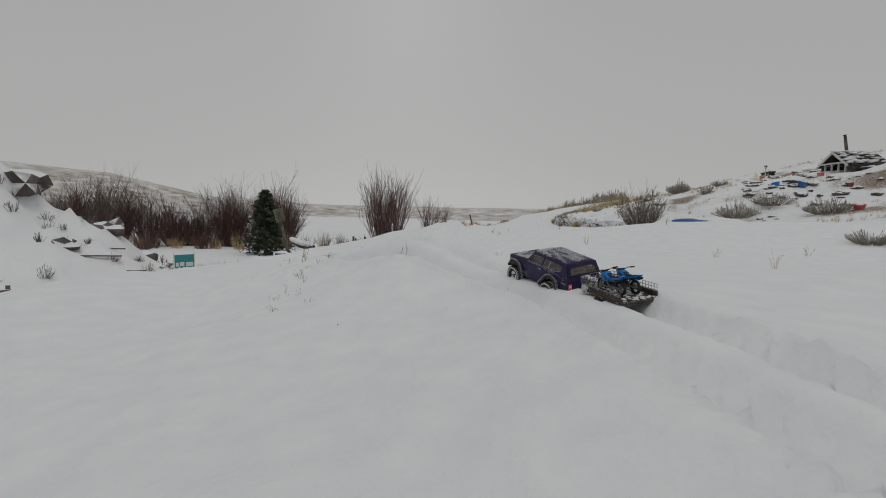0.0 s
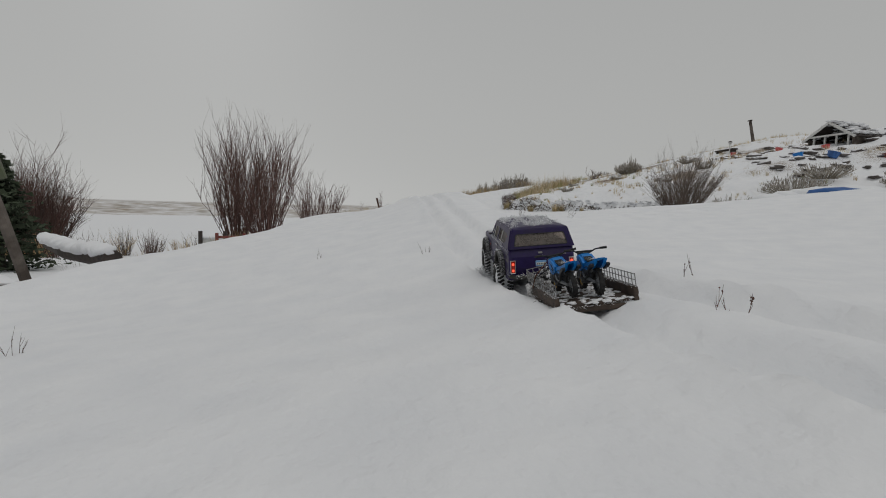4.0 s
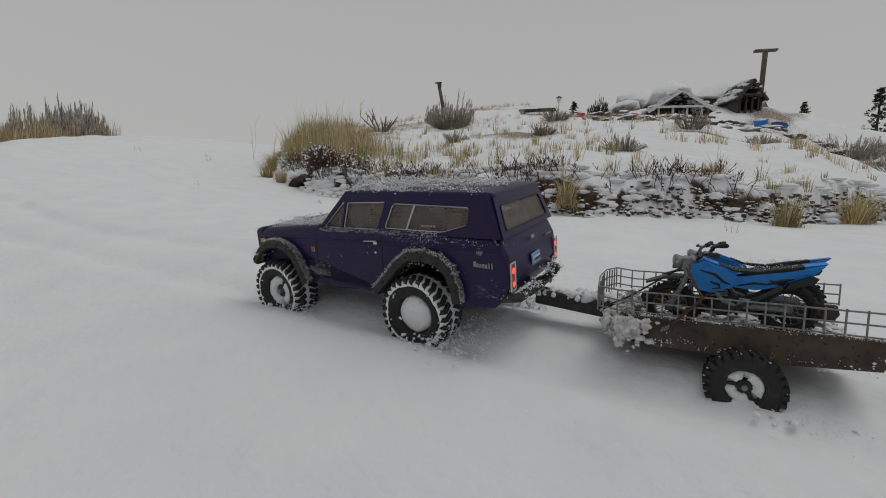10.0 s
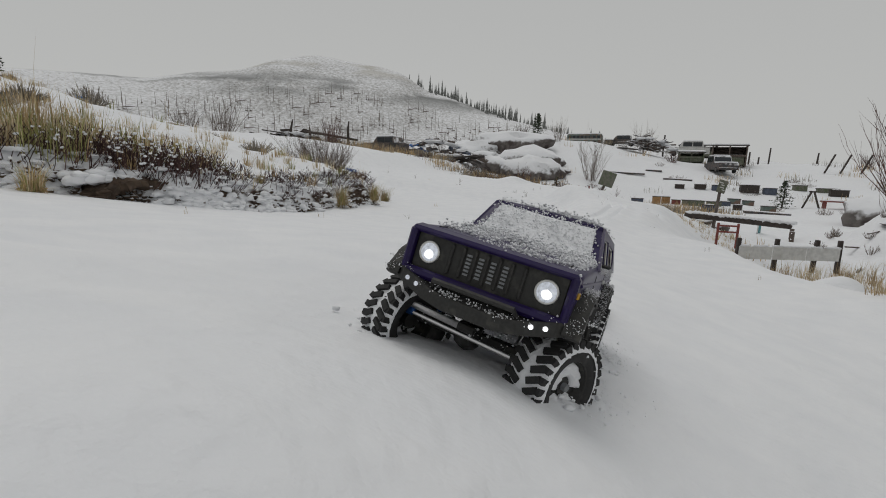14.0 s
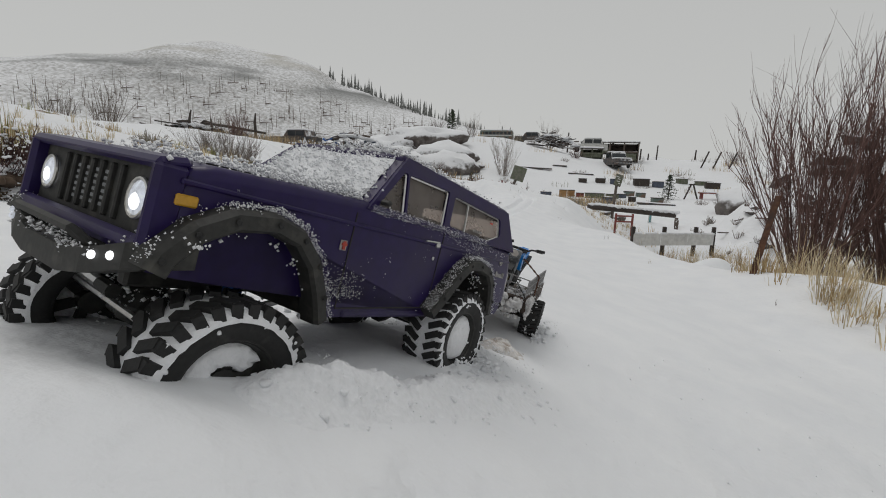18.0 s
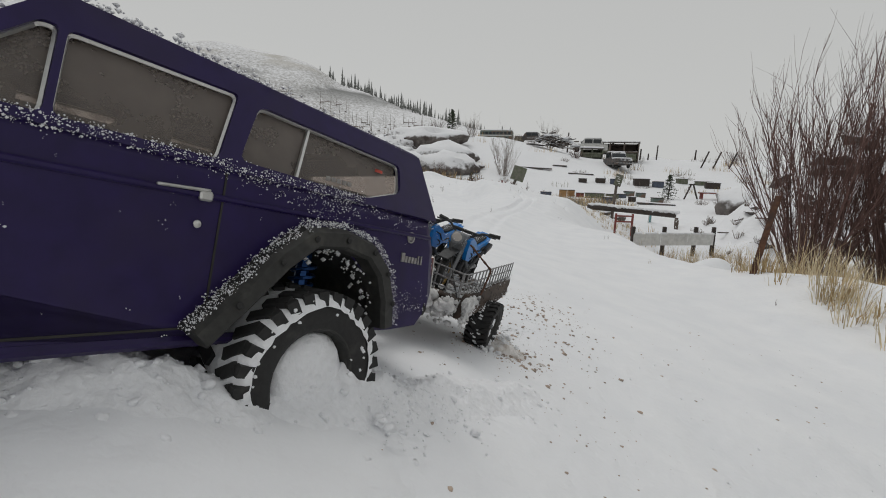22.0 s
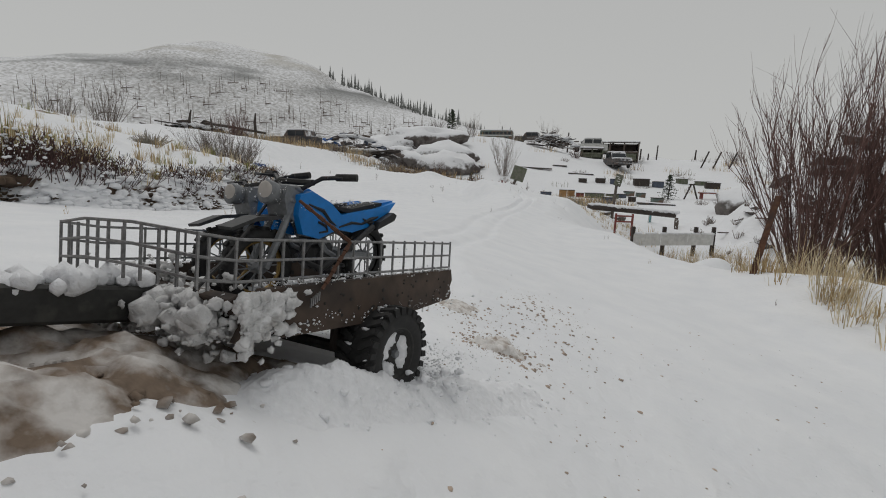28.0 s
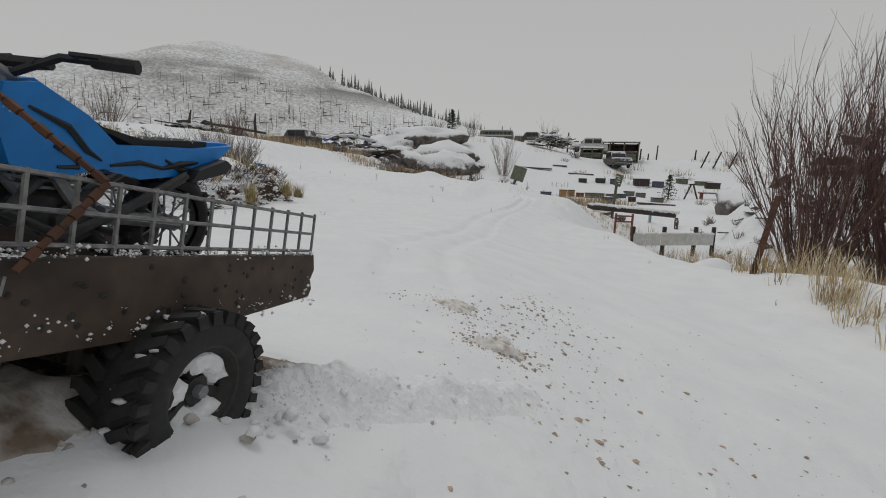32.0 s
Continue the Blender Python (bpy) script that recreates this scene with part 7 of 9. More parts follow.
sign = empty("leaning_sign", "weathered board on a leaning wooden post", "sign")
Mesh().tube([(-0.04, -0.04, -0.4), (0.10, 0.1, 0.45), (0.2, 0.2, 1.0)], [0.045, 0.043, 0.04], 8).make("post", TIMBER, sign)
bd = Mesh().box((0.19, 0.13, 0.88), (0.25, 0.03, 0.36), Matrix.Rotation(radians(14), 4, "Y"), 0.006).make("board", OLIVE, sign, "mottled grey-green board")
me = Mesh()
for i in range(4):
    me.box((0.15 + 0.03 * (i % 2) + 0.01 * i, 0.108, 0.99 - 0.07 * i), (0.12 - 0.03 * (i % 2), 0.006, 0.024), Matrix.Rotation(radians(14), 4, "Y"))
me.make("marks", WHITEPAINT, bd, "pale illegible bars")
sign.matrix_world = pose(2.35, 14.7, -0.72, 0, 0, 25)

far_sign = empty("leaning_sign", "old board leaning on its post below the road", "sign")
Mesh().tube([(-0.6, 0, -0.1), (0, 0, 1.3), (0.12, 0, 1.75)], [0.08, 0.075, 0.07], 6).make("post", TIMBER, far_sign)
Mesh().box((0.1, -0.1, 1.55), (0.75, 0.05, 0.8), Matrix.Rotation(radians(16), 4, "Y"), 0.01).make("board", OLIVE, far_sign)
far_sign.location = (-1.16, 26.2, ground_z(-1.16, 26.2))

log = empty("fallen_log", "snow-covered log lying at the road's edge", "log")
Mesh().tube([(0, 0, 0.05), (0.9, -0.5, 0.06), (2.1, -1.5, 0.02)], [0.085, 0.09, 0.07], 10).make("trunk", DARKWOOD, log)
me = Mesh()
for i in range(30):
    f = i / 29
    me.lump((0.1 + 2.0 * f, -0.02 - 1.45 * f ** 1.2, 0.12 - 0.03 * f + 0.02 * rng.random()), (0.11, 0.10, 0.06), rng, 0.25, fine=True)
me.make("snow_cover", SNOW, log, smooth=True, kind="stuff")
log.location = (1.6, 14.6, ground_z(1.6, 14.6) - 0.02)
rng = random.Random(18)
for x, y, s in ((2.15, 15.2, 0.22), (2.6, 15.5, 0.28), (1.75, 15.55, 0.16), (1.9, 8.8, 0.2)):
    me = Mesh().lump((0, 0, 0), (s, s * 0.8, s * 0.5), rng, 0.35, fine=True)
    ob = me.make("snowy_stone", SNOWROCK, smooth=True)
    ob.location = (x, y, ground_z(x, y) + s * 0.2)
    tagged(ob, "stone almost buried under snow", "stone", "stones by the sign")

# ---- eastern low ground: teal sign, thicket, juniper, outcrop ----
teal = empty("teal_sign", "teal sign board standing in the snow", "sign")
Mesh().box((0, 0, 0.45), (0.98, 0.05, 0.9), bev=0.01).make("board", TEAL, teal)
for x in (-0.50, 0.50):
    Mesh().box((x, 0.0, 0.35), (0.05, 0.07, 1.3), bev=0.008).make("edge_post", WHITEPAINT, teal)
me = Mesh()
for i, (x, w) in enumerate(((-0.25, 0.35), (0.12, 0.22), (0.35, 0.14))):
    me.box((x, 0.029, 0.36 + 0.03 * (i % 2)), (w, 0.008, 0.22))
me.make("lettering_bars", WHITEPAINT, teal, "pale worn lettering")
me = Mesh()
for i in range(24):
    me.lump((-0.6 + 0.05 * i, 0.02, 0.05 + 0.08 * rng.random()), (0.06, 0.05, 0.10), rng, 0.4)
me.make("drift", SNOW, teal, smooth=True)
teal.matrix_world = pose(3.9, 16.63, ground_z(3.9, 16.63) + 0.02, 0, 0, 68) @ Matrix.Scale(0.45, 4)
rng = random.Random(19)
for i in range(30):
    f = i / 29
    x, y = 26.5 - 9.0 * f + rng.uniform(-1.2, 1.2), 9.5 - 11.0 * f + rng.uniform(-1.2, 1.2)
    bush("thicket_bush", "bare brown bush in the thicket by the hollow", x, y, rng.uniform(2.9, 4.2) * (0.85 + 0.25 * math.sin(f * 9)), rng.uniform(3.2, 4.6), 40, rng, rng.choice((TWIG, TWIG, GREYTWIG)), 2, (5, 8), 0.022, spread=0.85, group="thicket")
for i in range(26):
    x, y = 21.5 - 10 * i / 25 + rng.uniform(-0.8, 0.8), 8.5 - 12 * i / 25 + rng.uniform(-0.8, 0.8)
    bush("thicket_bush", "low tawny brush at the thicket's edge", x, y, rng.uniform(0.7, 1.3), 1.8, 30, rng, rng.choice((DRYGRASS, GREYTWIG, TWIG)), 1, (3, 5), 0.012, spread=0.7, group="thicket")
conifer("juniper", "dark juniper between the bare bushes", 13.0, 5.4, 3.6, 3.6, rng, bits=1100, bare=0.03)
slope = Mesh()
nx, ny = 90, 80


def knoll(x, y):
    """Height of the rocky knoll over the low ground."""
    q = ((x - 11.2) / 4.4) ** 2 + ((y - 18.2) / 3.6) ** 2 - 0.35 * (x - 11.2) / 4.4 * (y - 18.2) / 3.6
    n = float(fbm(np.array([x * 0.55]), np.array([y * 0.55]), 90, 5)[0])
    return (3.1 * math.exp(-1.0 * q) * (1 + 0.5 * n) - 0.22 + 0.15 * n + 0.7 * math.exp(-0.6 * q) * float(fbm(np.array([x * 1.9]), np.array([y * 1.9]), 92, 4)[0])) if q < 9 else -0.6


for j in range(ny):
    for i in range(nx):
        x, y = 2.5 + 18 * i / (nx - 1), 9.5 + 18 * j / (ny - 1)
        slope.v.append((x, y, ground_z(x, y) + knoll(x, y)))
slope.f = [(j * nx + i, j * nx + i + 1, (j + 1) * nx + i + 1, (j + 1) * nx + i) for j in range(ny - 1) for i in range(nx - 1)]
slope.m = [0] * len(slope.f)
tagged(slope.make("rocky_slope", SNOWROCK, smooth=True), "rocky snow-dusted knoll beside the thicket", "hillside", kind="structure")
for i, (x, y, s) in enumerate(((9.8, 17.4, 0.55), (11.6, 18.2, 0.9), (10.6, 15.8, 0.5), (8.4, 15.9, 0.32), (7.6, 17.4, 0.3), (12.6, 16.6, 0.8), (9.2, 18.8, 0.5), (6.9, 15.2, 0.22), (10.8, 19.8, 0.7), (9.0, 14.6, 0.4))):
    me = Mesh().lump((0, 0, 0), (s * 1.3, s, s * 0.8), rng, 0.5, fine=True)
    ob = me.make("outcrop", SNOWROCK, smooth=False)
    ob.location = (x, y, ground_z(x, y) + knoll(x, y) + 0.1 * s)
    tagged(ob, "dark jagged rock outcrop dusted with snow", "rock", "rocks by the hollow")
fence_old = empty("old_fence", "broken rail fence of weathered posts", "fence")
for i in range(4):
    Mesh().box((1.1 * i, 0.1 * (i % 2), 0.35), (0.12, 0.12, 1.0 - 0.15 * (i % 2)), Matrix.Rotation(0.06 * (i - 1), 4, "Y"), 0.01).make("post", SNOWTIMBER, fence_old)
for z in (0.25, 0.6):
    Mesh().box((1.6, 0.08, z), (3.4, 0.05, 0.12), Matrix.Rotation(0.03, 4, "Y"), 0.008).make("rail", SNOWTIMBER, fence_old)
fence_old.matrix_world = pose(5.6, 19.4, ground_z(5.6, 19.4) + knoll(5.6, 19.4) - 0.05, 0, 0, 75) @ Matrix.Scale(0.6, 4)
for x, y, a in ((6.3, 16.5, 30), (6.9, 17.1, 55), (7.4, 16.4, 20), (5.9, 17.2, 40)):
    ob = Mesh().box((0, 0, 0.05), (rng.uniform(0.7, 1.3), 0.07, 0.05), Matrix.Rotation(rng.uniform(-0.12, 0.12), 4, "Y"), 0.01).make("fallen_plank", SNOWTIMBER)
    ob.matrix_world = pose(x, y, ground_z(x, y) + knoll(x, y), 0, 0, a)
    tagged(ob, "weathered plank lying on the snowy slope", "plank", "planks on the slope")
for i in range(40):
    x, y = rng.uniform(5.0, 9.5), rng.uniform(14.0, 19.5)
    sage("slope_scrub", "thin grey scrub on the rocky slope", x, y, rng.uniform(0.12, 0.35), rng.uniform(0.2, 0.5), 26, rng, [GREYTWIG, FROST, HEATHER], "scrub on the slope", z=ground_z(x, y) + knoll(x, y))


# far ridges
def ridge(name, label, mat, pts, dist, deep, seed, nx=120, ny=36, foot=-4.0):
    """A far range seen round the place: pts are bearing and angle of height."""
    me = Mesh()
    az, el = [p[0] for p in pts], [p[1] for p in pts]
    for j in range(ny):
        v = j / (ny - 1)
        for i in range(nx):
            b = az[0] + (az[-1] - az[0]) * i / (nx - 1)
            top = math.tan(radians(float(np.interp(b, az, el)))) * dist
            r = dist * (0.50 + 0.5 * v) if v < 0.86 else dist * (0.93 + (v - 0.86) * 2.4)
            prof = float(step(np.array([v]), 0.0, 0.86)[0]) if v < 0.86 else 1 - 2.2 * (v - 0.86)
            x, y = r * math.sin(radians(b)), r * math.cos(radians(b))
            n = float(fbm(np.array([x * 6.0 / dist]), np.array([y * 6.0 / dist]), seed, 5)[0])
            n2 = float(fbm(np.array([x * 26.0 / dist]), np.array([y * 26.0 / dist]), seed + 9, 3)[0])
            me.v.append((x, y, foot + (top - foot) * prof * (1 + 0.10 * n * (1 - v)) + deep * (0.8 * n + 0.4 * n2) * math.sin(math.pi * min(1, v * 1.05))))
    me.f = [(j * nx + i, j * nx + i + 1, (j + 1) * nx + i + 1, (j + 1) * nx + i) for j in range(ny - 1) for i in range(nx - 1)]
    me.m = [0] * len(me.f)
    return tagged(me.make(name, mat, smooth=True), label, "hill", kind="structure")


HILL = [(-90, 3.9), (-80, 5.9), (-70, 7.1), (-63, 7.35), (-58.5, 7.6), (-55, 7.8), (-50.3, 9.0), (-46.9, 9.7), (-44, 10.5), (-41.5, 11.3), (-37.8, 11.9), (-35, 11.6), (-30.9, 11.3), (-27.8, 10.7), (-24.6, 9.0), (-21.3, 8.25), (-17.9, 7.25), (-13.7, 6.35), (-8.8, 5.25), (-4.6, 4.7), (0.3, 3.7), (9.4, 2.7), (20.8, 1.6), (34, 1.1), (60, 0.9)]
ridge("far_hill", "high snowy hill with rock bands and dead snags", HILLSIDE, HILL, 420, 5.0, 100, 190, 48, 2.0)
ridge("far_ridge", "low tawny ridge dusted with snow", RIDGE, [(60, 1.0), (80, 2.0), (96, 3.2), (104, 3.4), (110.6, 3.1), (114.4, 2.8), (118, 2.1), (125, 0.7), (135, 0.2), (143, 0.0), (163, 0.0), (180, -0.2)], 300, 2.0, 120, 120, 30, -6.0)

# dead trunks and firs on the hill
rng = random.Random(21)


def hill_z(x, y):
    b, r = math.degrees(math.atan2(x, y)), math.hypot(x, y) / 420
    az, el = [p[0] for p in HILL], [p[1] for p in HILL]
    v = (r - 0.5) / 0.5
    top = math.tan(radians(float(np.interp(b, az, el)))) * 420
    n = float(fbm(np.array([x * 6.0 / 420]), np.array([y * 6.0 / 420]), 100, 5)[0])
    n2 = float(fbm(np.array([x * 26.0 / 420]), np.array([y * 26.0 / 420]), 109, 3)[0])
    return 2.0 + (top - 2.0) * float(step(np.array([v]), 0, 0.86)[0]) * (1 + 0.10 * n * (1 - v)) + 5.0 * (0.8 * n + 0.4 * n2) * math.sin(math.pi * min(1, v * 1.05))


snags, firs = Mesh(), Mesh()
for _ in range(330):
    b, r = radians(rng.uniform(-60, -12)), 420 * (0.58 + 0.15 * rng.random())
    x, y = r * math.sin(b), r * math.cos(b)
    z, h = hill_z(x, y), rng.uniform(3, 8.5)
    snags.tube([(x, y, z - 1), (x + rng.uniform(-0.5, 0.5), y, z + h)], [0.15, 0.06], 4)
    if rng.random() < 0.4:
        snags.tube([(x, y, z + 0.6), (x + rng.uniform(-9, 9), y + 2, z + rng.uniform(0.2, 1.5))], [0.3, 0.15], 4)
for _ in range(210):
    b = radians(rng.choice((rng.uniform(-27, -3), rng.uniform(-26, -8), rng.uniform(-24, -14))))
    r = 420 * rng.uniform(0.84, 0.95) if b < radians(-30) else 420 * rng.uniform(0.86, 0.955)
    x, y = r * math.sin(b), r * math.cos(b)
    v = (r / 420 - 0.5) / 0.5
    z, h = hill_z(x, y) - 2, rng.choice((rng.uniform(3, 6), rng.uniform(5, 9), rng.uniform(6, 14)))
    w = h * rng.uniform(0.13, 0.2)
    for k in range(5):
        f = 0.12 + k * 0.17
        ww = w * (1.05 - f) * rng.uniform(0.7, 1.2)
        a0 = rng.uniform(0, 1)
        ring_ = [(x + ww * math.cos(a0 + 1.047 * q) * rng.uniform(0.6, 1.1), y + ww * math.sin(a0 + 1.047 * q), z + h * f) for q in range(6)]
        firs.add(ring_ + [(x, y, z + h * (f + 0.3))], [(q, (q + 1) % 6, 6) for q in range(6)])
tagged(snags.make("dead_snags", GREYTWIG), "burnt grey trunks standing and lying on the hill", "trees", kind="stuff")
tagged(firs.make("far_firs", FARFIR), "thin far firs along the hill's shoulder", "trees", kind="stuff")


# ---- little buildings and yard things on the hillside ----
rng = random.Random(31)


def snow_pad(me, w, d, z, rng, n=20, thick=0.05):
    for _ in range(n):
        me.lump((rng.uniform(-w, w), rng.uniform(-d, d), z), (w * rng.uniform(0.25, 0.5), d * rng.uniform(0.3, 0.6), thick * rng.uniform(0.6, 1.2)), rng, 0.2, fine=True)


def cottage(label, x, y, z, w, d, h, rise, turn, wall_mat, trim):
    """A small gabled hut; its open gable looks along its own x."""
    root = empty("small_hut", label, "hut")
    wl_ = Mesh()
    for s in (-1, 1):
        wl_.box((0, s * (w / 2 - 0.02), h / 2), (d, 0.04, h), bev=0.004)
    wl_.box((-d / 2 + 0.02, 0, h / 2), (0.04, w - 0.08, h), bev=0.004)
    wl_.make("wall", wall_mat, root)
    gab = Mesh().add([(-d / 2 + 0.03, -w / 2, h), (-d / 2 + 0.03, w / 2, h), (-d / 2 + 0.03, 0, h + rise), (-d / 2, -w / 2, h), (-d / 2, w / 2, h), (-d / 2, 0, h + rise)], [(0, 1, 2), (3, 5, 4), (0, 3, 4, 1), (1, 4, 5, 2), (2, 5, 3, 0)])
    gab.make("gable", wall_mat, root)
    slope_ = math.atan2(rise, w / 2)
    ln = math.hypot(rise, w / 2) + 0.14
    for s in (-1, 1):
        m = Matrix.Rotation(-s * slope_, 4, "X")
        c = Vector((0, s * (w / 4 + 0.05 * math.cos(slope_)), h + rise / 2 - 0.05 * math.sin(slope_) + 0.02))
        rf = Mesh().box(c, (d + 0.2, ln, 0.03), m, 0.004).make("roof", DARKWOOD, root, "dark boarded roof slope")
        sn = Mesh()
        for _ in range(42):
            u, v = rng.uniform(-0.5, 0.5), rng.uniform(-0.48, 0.48)
            p = c + Vector((u * (d + 0.12), v * ln * math.cos(slope_), -s * v * ln * math.sin(slope_) + 0.035))
            sn.lump(p, (0.09 * d + 0.03, 0.1 * w, 0.03), rng, 0.25, fine=True)
        sn.make("roof_snow", SNOW, rf, "snow lying on the roof", smooth=True)
        Mesh().box((d / 2 + 0.105, c[1], c[2] - 0.02), (0.03, ln, 0.07), m, 0.004).make("bargeboard", trim, root, "pale gable board")
    Mesh().box((d / 2 + 0.08, 0, h + 0.05), (0.04, w * 0.8, 0.05), bev=0.004).make("tie_beam", trim, root)
    for s in (-0.75, -0.25, 0.25, 0.75):
        Mesh().box((d / 2 - 0.03, s * w / 2, h / 2 + 0.05), (0.045, 0.045, h + 0.1), bev=0.004).make("post", trim, root)
    Mesh().box((-0.06, 0, 0.02), (d - 0.1, w - 0.12, 0.04), bev=0.004).make("floor", DARKWOOD, root)
    root.matrix_world = pose(x, y, z, 0, 0, turn)
    return root


cottage("miniature hut with a snowy gabled roof and open dark front", -12.6, 4.2, ground_z(-12.4, 4.2) - 0.16, 1.25, 1.1, 0.32, 0.42, 18, TIMBER, WHITEPAINT)
cottage("little dark gabled hut with a porch below the mast", -14.4, 5.55, ground_z(-14.2, 5.6) - 0.1, 0.62, 0.9, 0.42, 0.40, 30, DARKWOOD, DARKWOOD)
shed = empty("low_shed", "long low mossy shed with snow on its roof", "shed")
for i in range(9):
    Mesh().box((0.0, -0.92 + 0.23 * i, 0.3), (0.06, 0.21, 0.62), bev=0.006).make("plank", OLIVE, shed)
Mesh().box((-0.55, 0, 0.3), (0.06, 2.0, 0.6), bev=0.006).make("back_wall", OLIVE, shed)
for i in range(4):
    Mesh().box((-0.5 + 0.24 * i, 0, 0.66 - 0.02 * i), (0.23, 2.25, 0.035), Matrix.Rotation(0.1, 4, "Y"), 0.005).make("roof_board", DARKWOOD, shed)
me = Mesh()
snow_pad(me, 0.5, 1.0, 0.70, rng, 22, 0.05)
me.make("roof_snow", SNOW, shed, smooth=True)
shed.matrix_world = pose(-15.6, 4.75, ground_z(-15.6, 4.75) - 0.08, 0, 0, 25)
shed.scale = (0.55, 0.55, 0.55)

mast = empty("mast", "tall square wooden mast with a flat cross cap", "mast")
Mesh().box((0, 0, 0.7), (0.10, 0.10, 1.5), Matrix.Rotation(0.03, 4, "Y"), 0.012).make("shaft", TIMBER, mast)
Mesh().box((0.03, 0, 1.44), (0.14, 0.52, 0.045), bev=0.01).make("cross_cap", TIMBER, mast)
me = Mesh()
for i in range(9):
    me.lump((0.03, -0.22 + 0.055 * i, 1.475), (0.06, 0.045, 0.018), rng, 0.25)
me.make("snow_cap", SNOW, mast, smooth=True)
mast.matrix_world = pose(-14.3, 6.0, ground_z(-14.3, 6.0), 0, 0, 15)

bpost = empty("bracket_post", "leaning knotty post with a metal bracket on top", "post")
Mesh().tube([(0, 0, -0.1), (0.06, -0.1, 0.5), (0.13, -0.24, 1.2)], [0.085, 0.07, 0.06], 9).make("trunk", TIMBER, bpost)
Mesh().box((0.14, -0.25, 1.24), (0.10, 0.26, 0.04), bev=0.01).make("bracket", DARKWOOD, bpost)
Mesh().box((0.14, -0.14, 1.15), (0.05, 0.05, 0.18), bev=0.01).make("hook", DARKWOOD, bpost)
bpost.location = (-14.9, -4.0, ground_z(-14.9, -4.0))

lamp = empty("garden_lantern", "small solar lantern on a pale stake", "lantern")
Mesh().tube([(0, 0, 0), (0, 0, 0.34)], 0.016, 8).make("stake", WHITEPAINT, lamp)
Mesh().tube([(0, 0, 0.34), (0, 0, 0.42)], [0.045, 0.05], 8).make("glass_body", WHITEPAINT, lamp)
Mesh().tube([(0, 0, 0.42), (0, 0, 0.46)], [0.075, 0.03], 8).make("cap", DARKWOOD, lamp)
lamp.location = (-10.6, 1.9, ground_z(-10.6, 1.9))
plank = empty("low_bench", "dark plank bench lying low in the snow", "bench")
Mesh().box((0, 0, 0.12), (0.22, 0.9, 0.05), bev=0.008).make("seat", DARKWOOD, plank)
for s in (-0.35, 0.35):
    Mesh().box((0, s, 0.04), (0.2, 0.06, 0.12), bev=0.006).make("leg", DARKWOOD, plank)
plank.matrix_world = pose(-10.8, 1.3, ground_z(-10.8, 1.3), 0, 0, 10)

# toys and small junk in the miniature yard
for label, x, y, mat, s in (("bright blue plastic bucket in the snow", -10.2, 5.9, BIKEBLUE, 0.12), ("blue plastic tub beside the hut", -10.8, 6.2, TARP, 0.14), ("red plastic toy on the snow", -10.4, 2.5, PINK, 0.09), ("faded red toy by the hut", -11.6, 4.9, PINK, 0.10), ("red toy figure stand on the snow", -11.2, 3.5, PINK, 0.10), ("rusty red can in the snow", -11.9, 6.5, REDWOOD, 0.10), ("pink plastic scrap at the yard's edge", -11.5, 8.6, PINK, 0.13)):
    root = empty("yard_scrap", label, "scrap", "toys in the yard")
    Mesh().tube([(0, 0, 0), (0, 0, s * 1.1)], [s * 0.75, s], 10).make("body", mat, root)
    Mesh().ring([(s * math.cos(k * 0.63), s * math.sin(k * 0.63), s * 1.1) for k in range(10)], s * 0.08).make("rim", mat, root)
    Mesh().lump((0, 0, s * 1.1), (s * 0.8, s * 0.8, s * 0.3), rng, 0.2).make("snow_fill", SNOW, root, smooth=True)
    root.matrix_world = pose(x, y, ground_z(x, y) - 0.01, rng.uniform(-14, 14), rng.uniform(-14, 14), rng.uniform(0, 180))
rng = random.Random(32)
scrap = Mesh()
for _ in range(90):
    x, y = -9.4 - abs(rng.gauss(0, 1.9)), rng.uniform(2.2, 8.6)
    s = rng.uniform(0.04, 0.14)
    scrap.lump((x, y, ground_z(x, y) + s * 0.1), (s * rng.uniform(0.7, 1.6), s * rng.uniform(0.7, 1.6), s * 0.5), rng, 0.5, fine=True)
tagged(scrap.make("half_buried_stones", SNOWROCK, smooth=True), "dark stones half buried in the snowy slope", "stones", kind="stuff")
for x, y, s in ((-17.2, 3.6, 0.9), (-18.2, 5.2, 1.0), (-16.6, 2.3, 0.6), (-18.8, 2.6, 1.1)):
    ob = Mesh().lump((0, 0, 0), (s, s * 1.1, s * 0.75), rng, 0.35, fine=True).make("boulder", SNOWROCK, smooth=True)
    ob.location = (x, y, ground_z(x, y) + s * 0.25)
    tagged(ob, "large boulder under thick snow", "boulder", "boulders behind the huts")
sage("evergreen_shrub", "dark evergreen shrub beside the boulders", -17.0, 1.3, 0.9, 1.0, 260, rng, [DARKWOOD, NEEDLE, NEEDLE])
for x, y, h in ((-24, 6.0, 2.2), (-22, 9.8, 2.0), (-27, 1.5, 2.4), (-30, -3.5, 2.2), (-21, 7.6, 1.3)):
    conifer("pine", "small dark pine on the hill's skyline", x, y, h, h * 0.75, rng, bits=150)

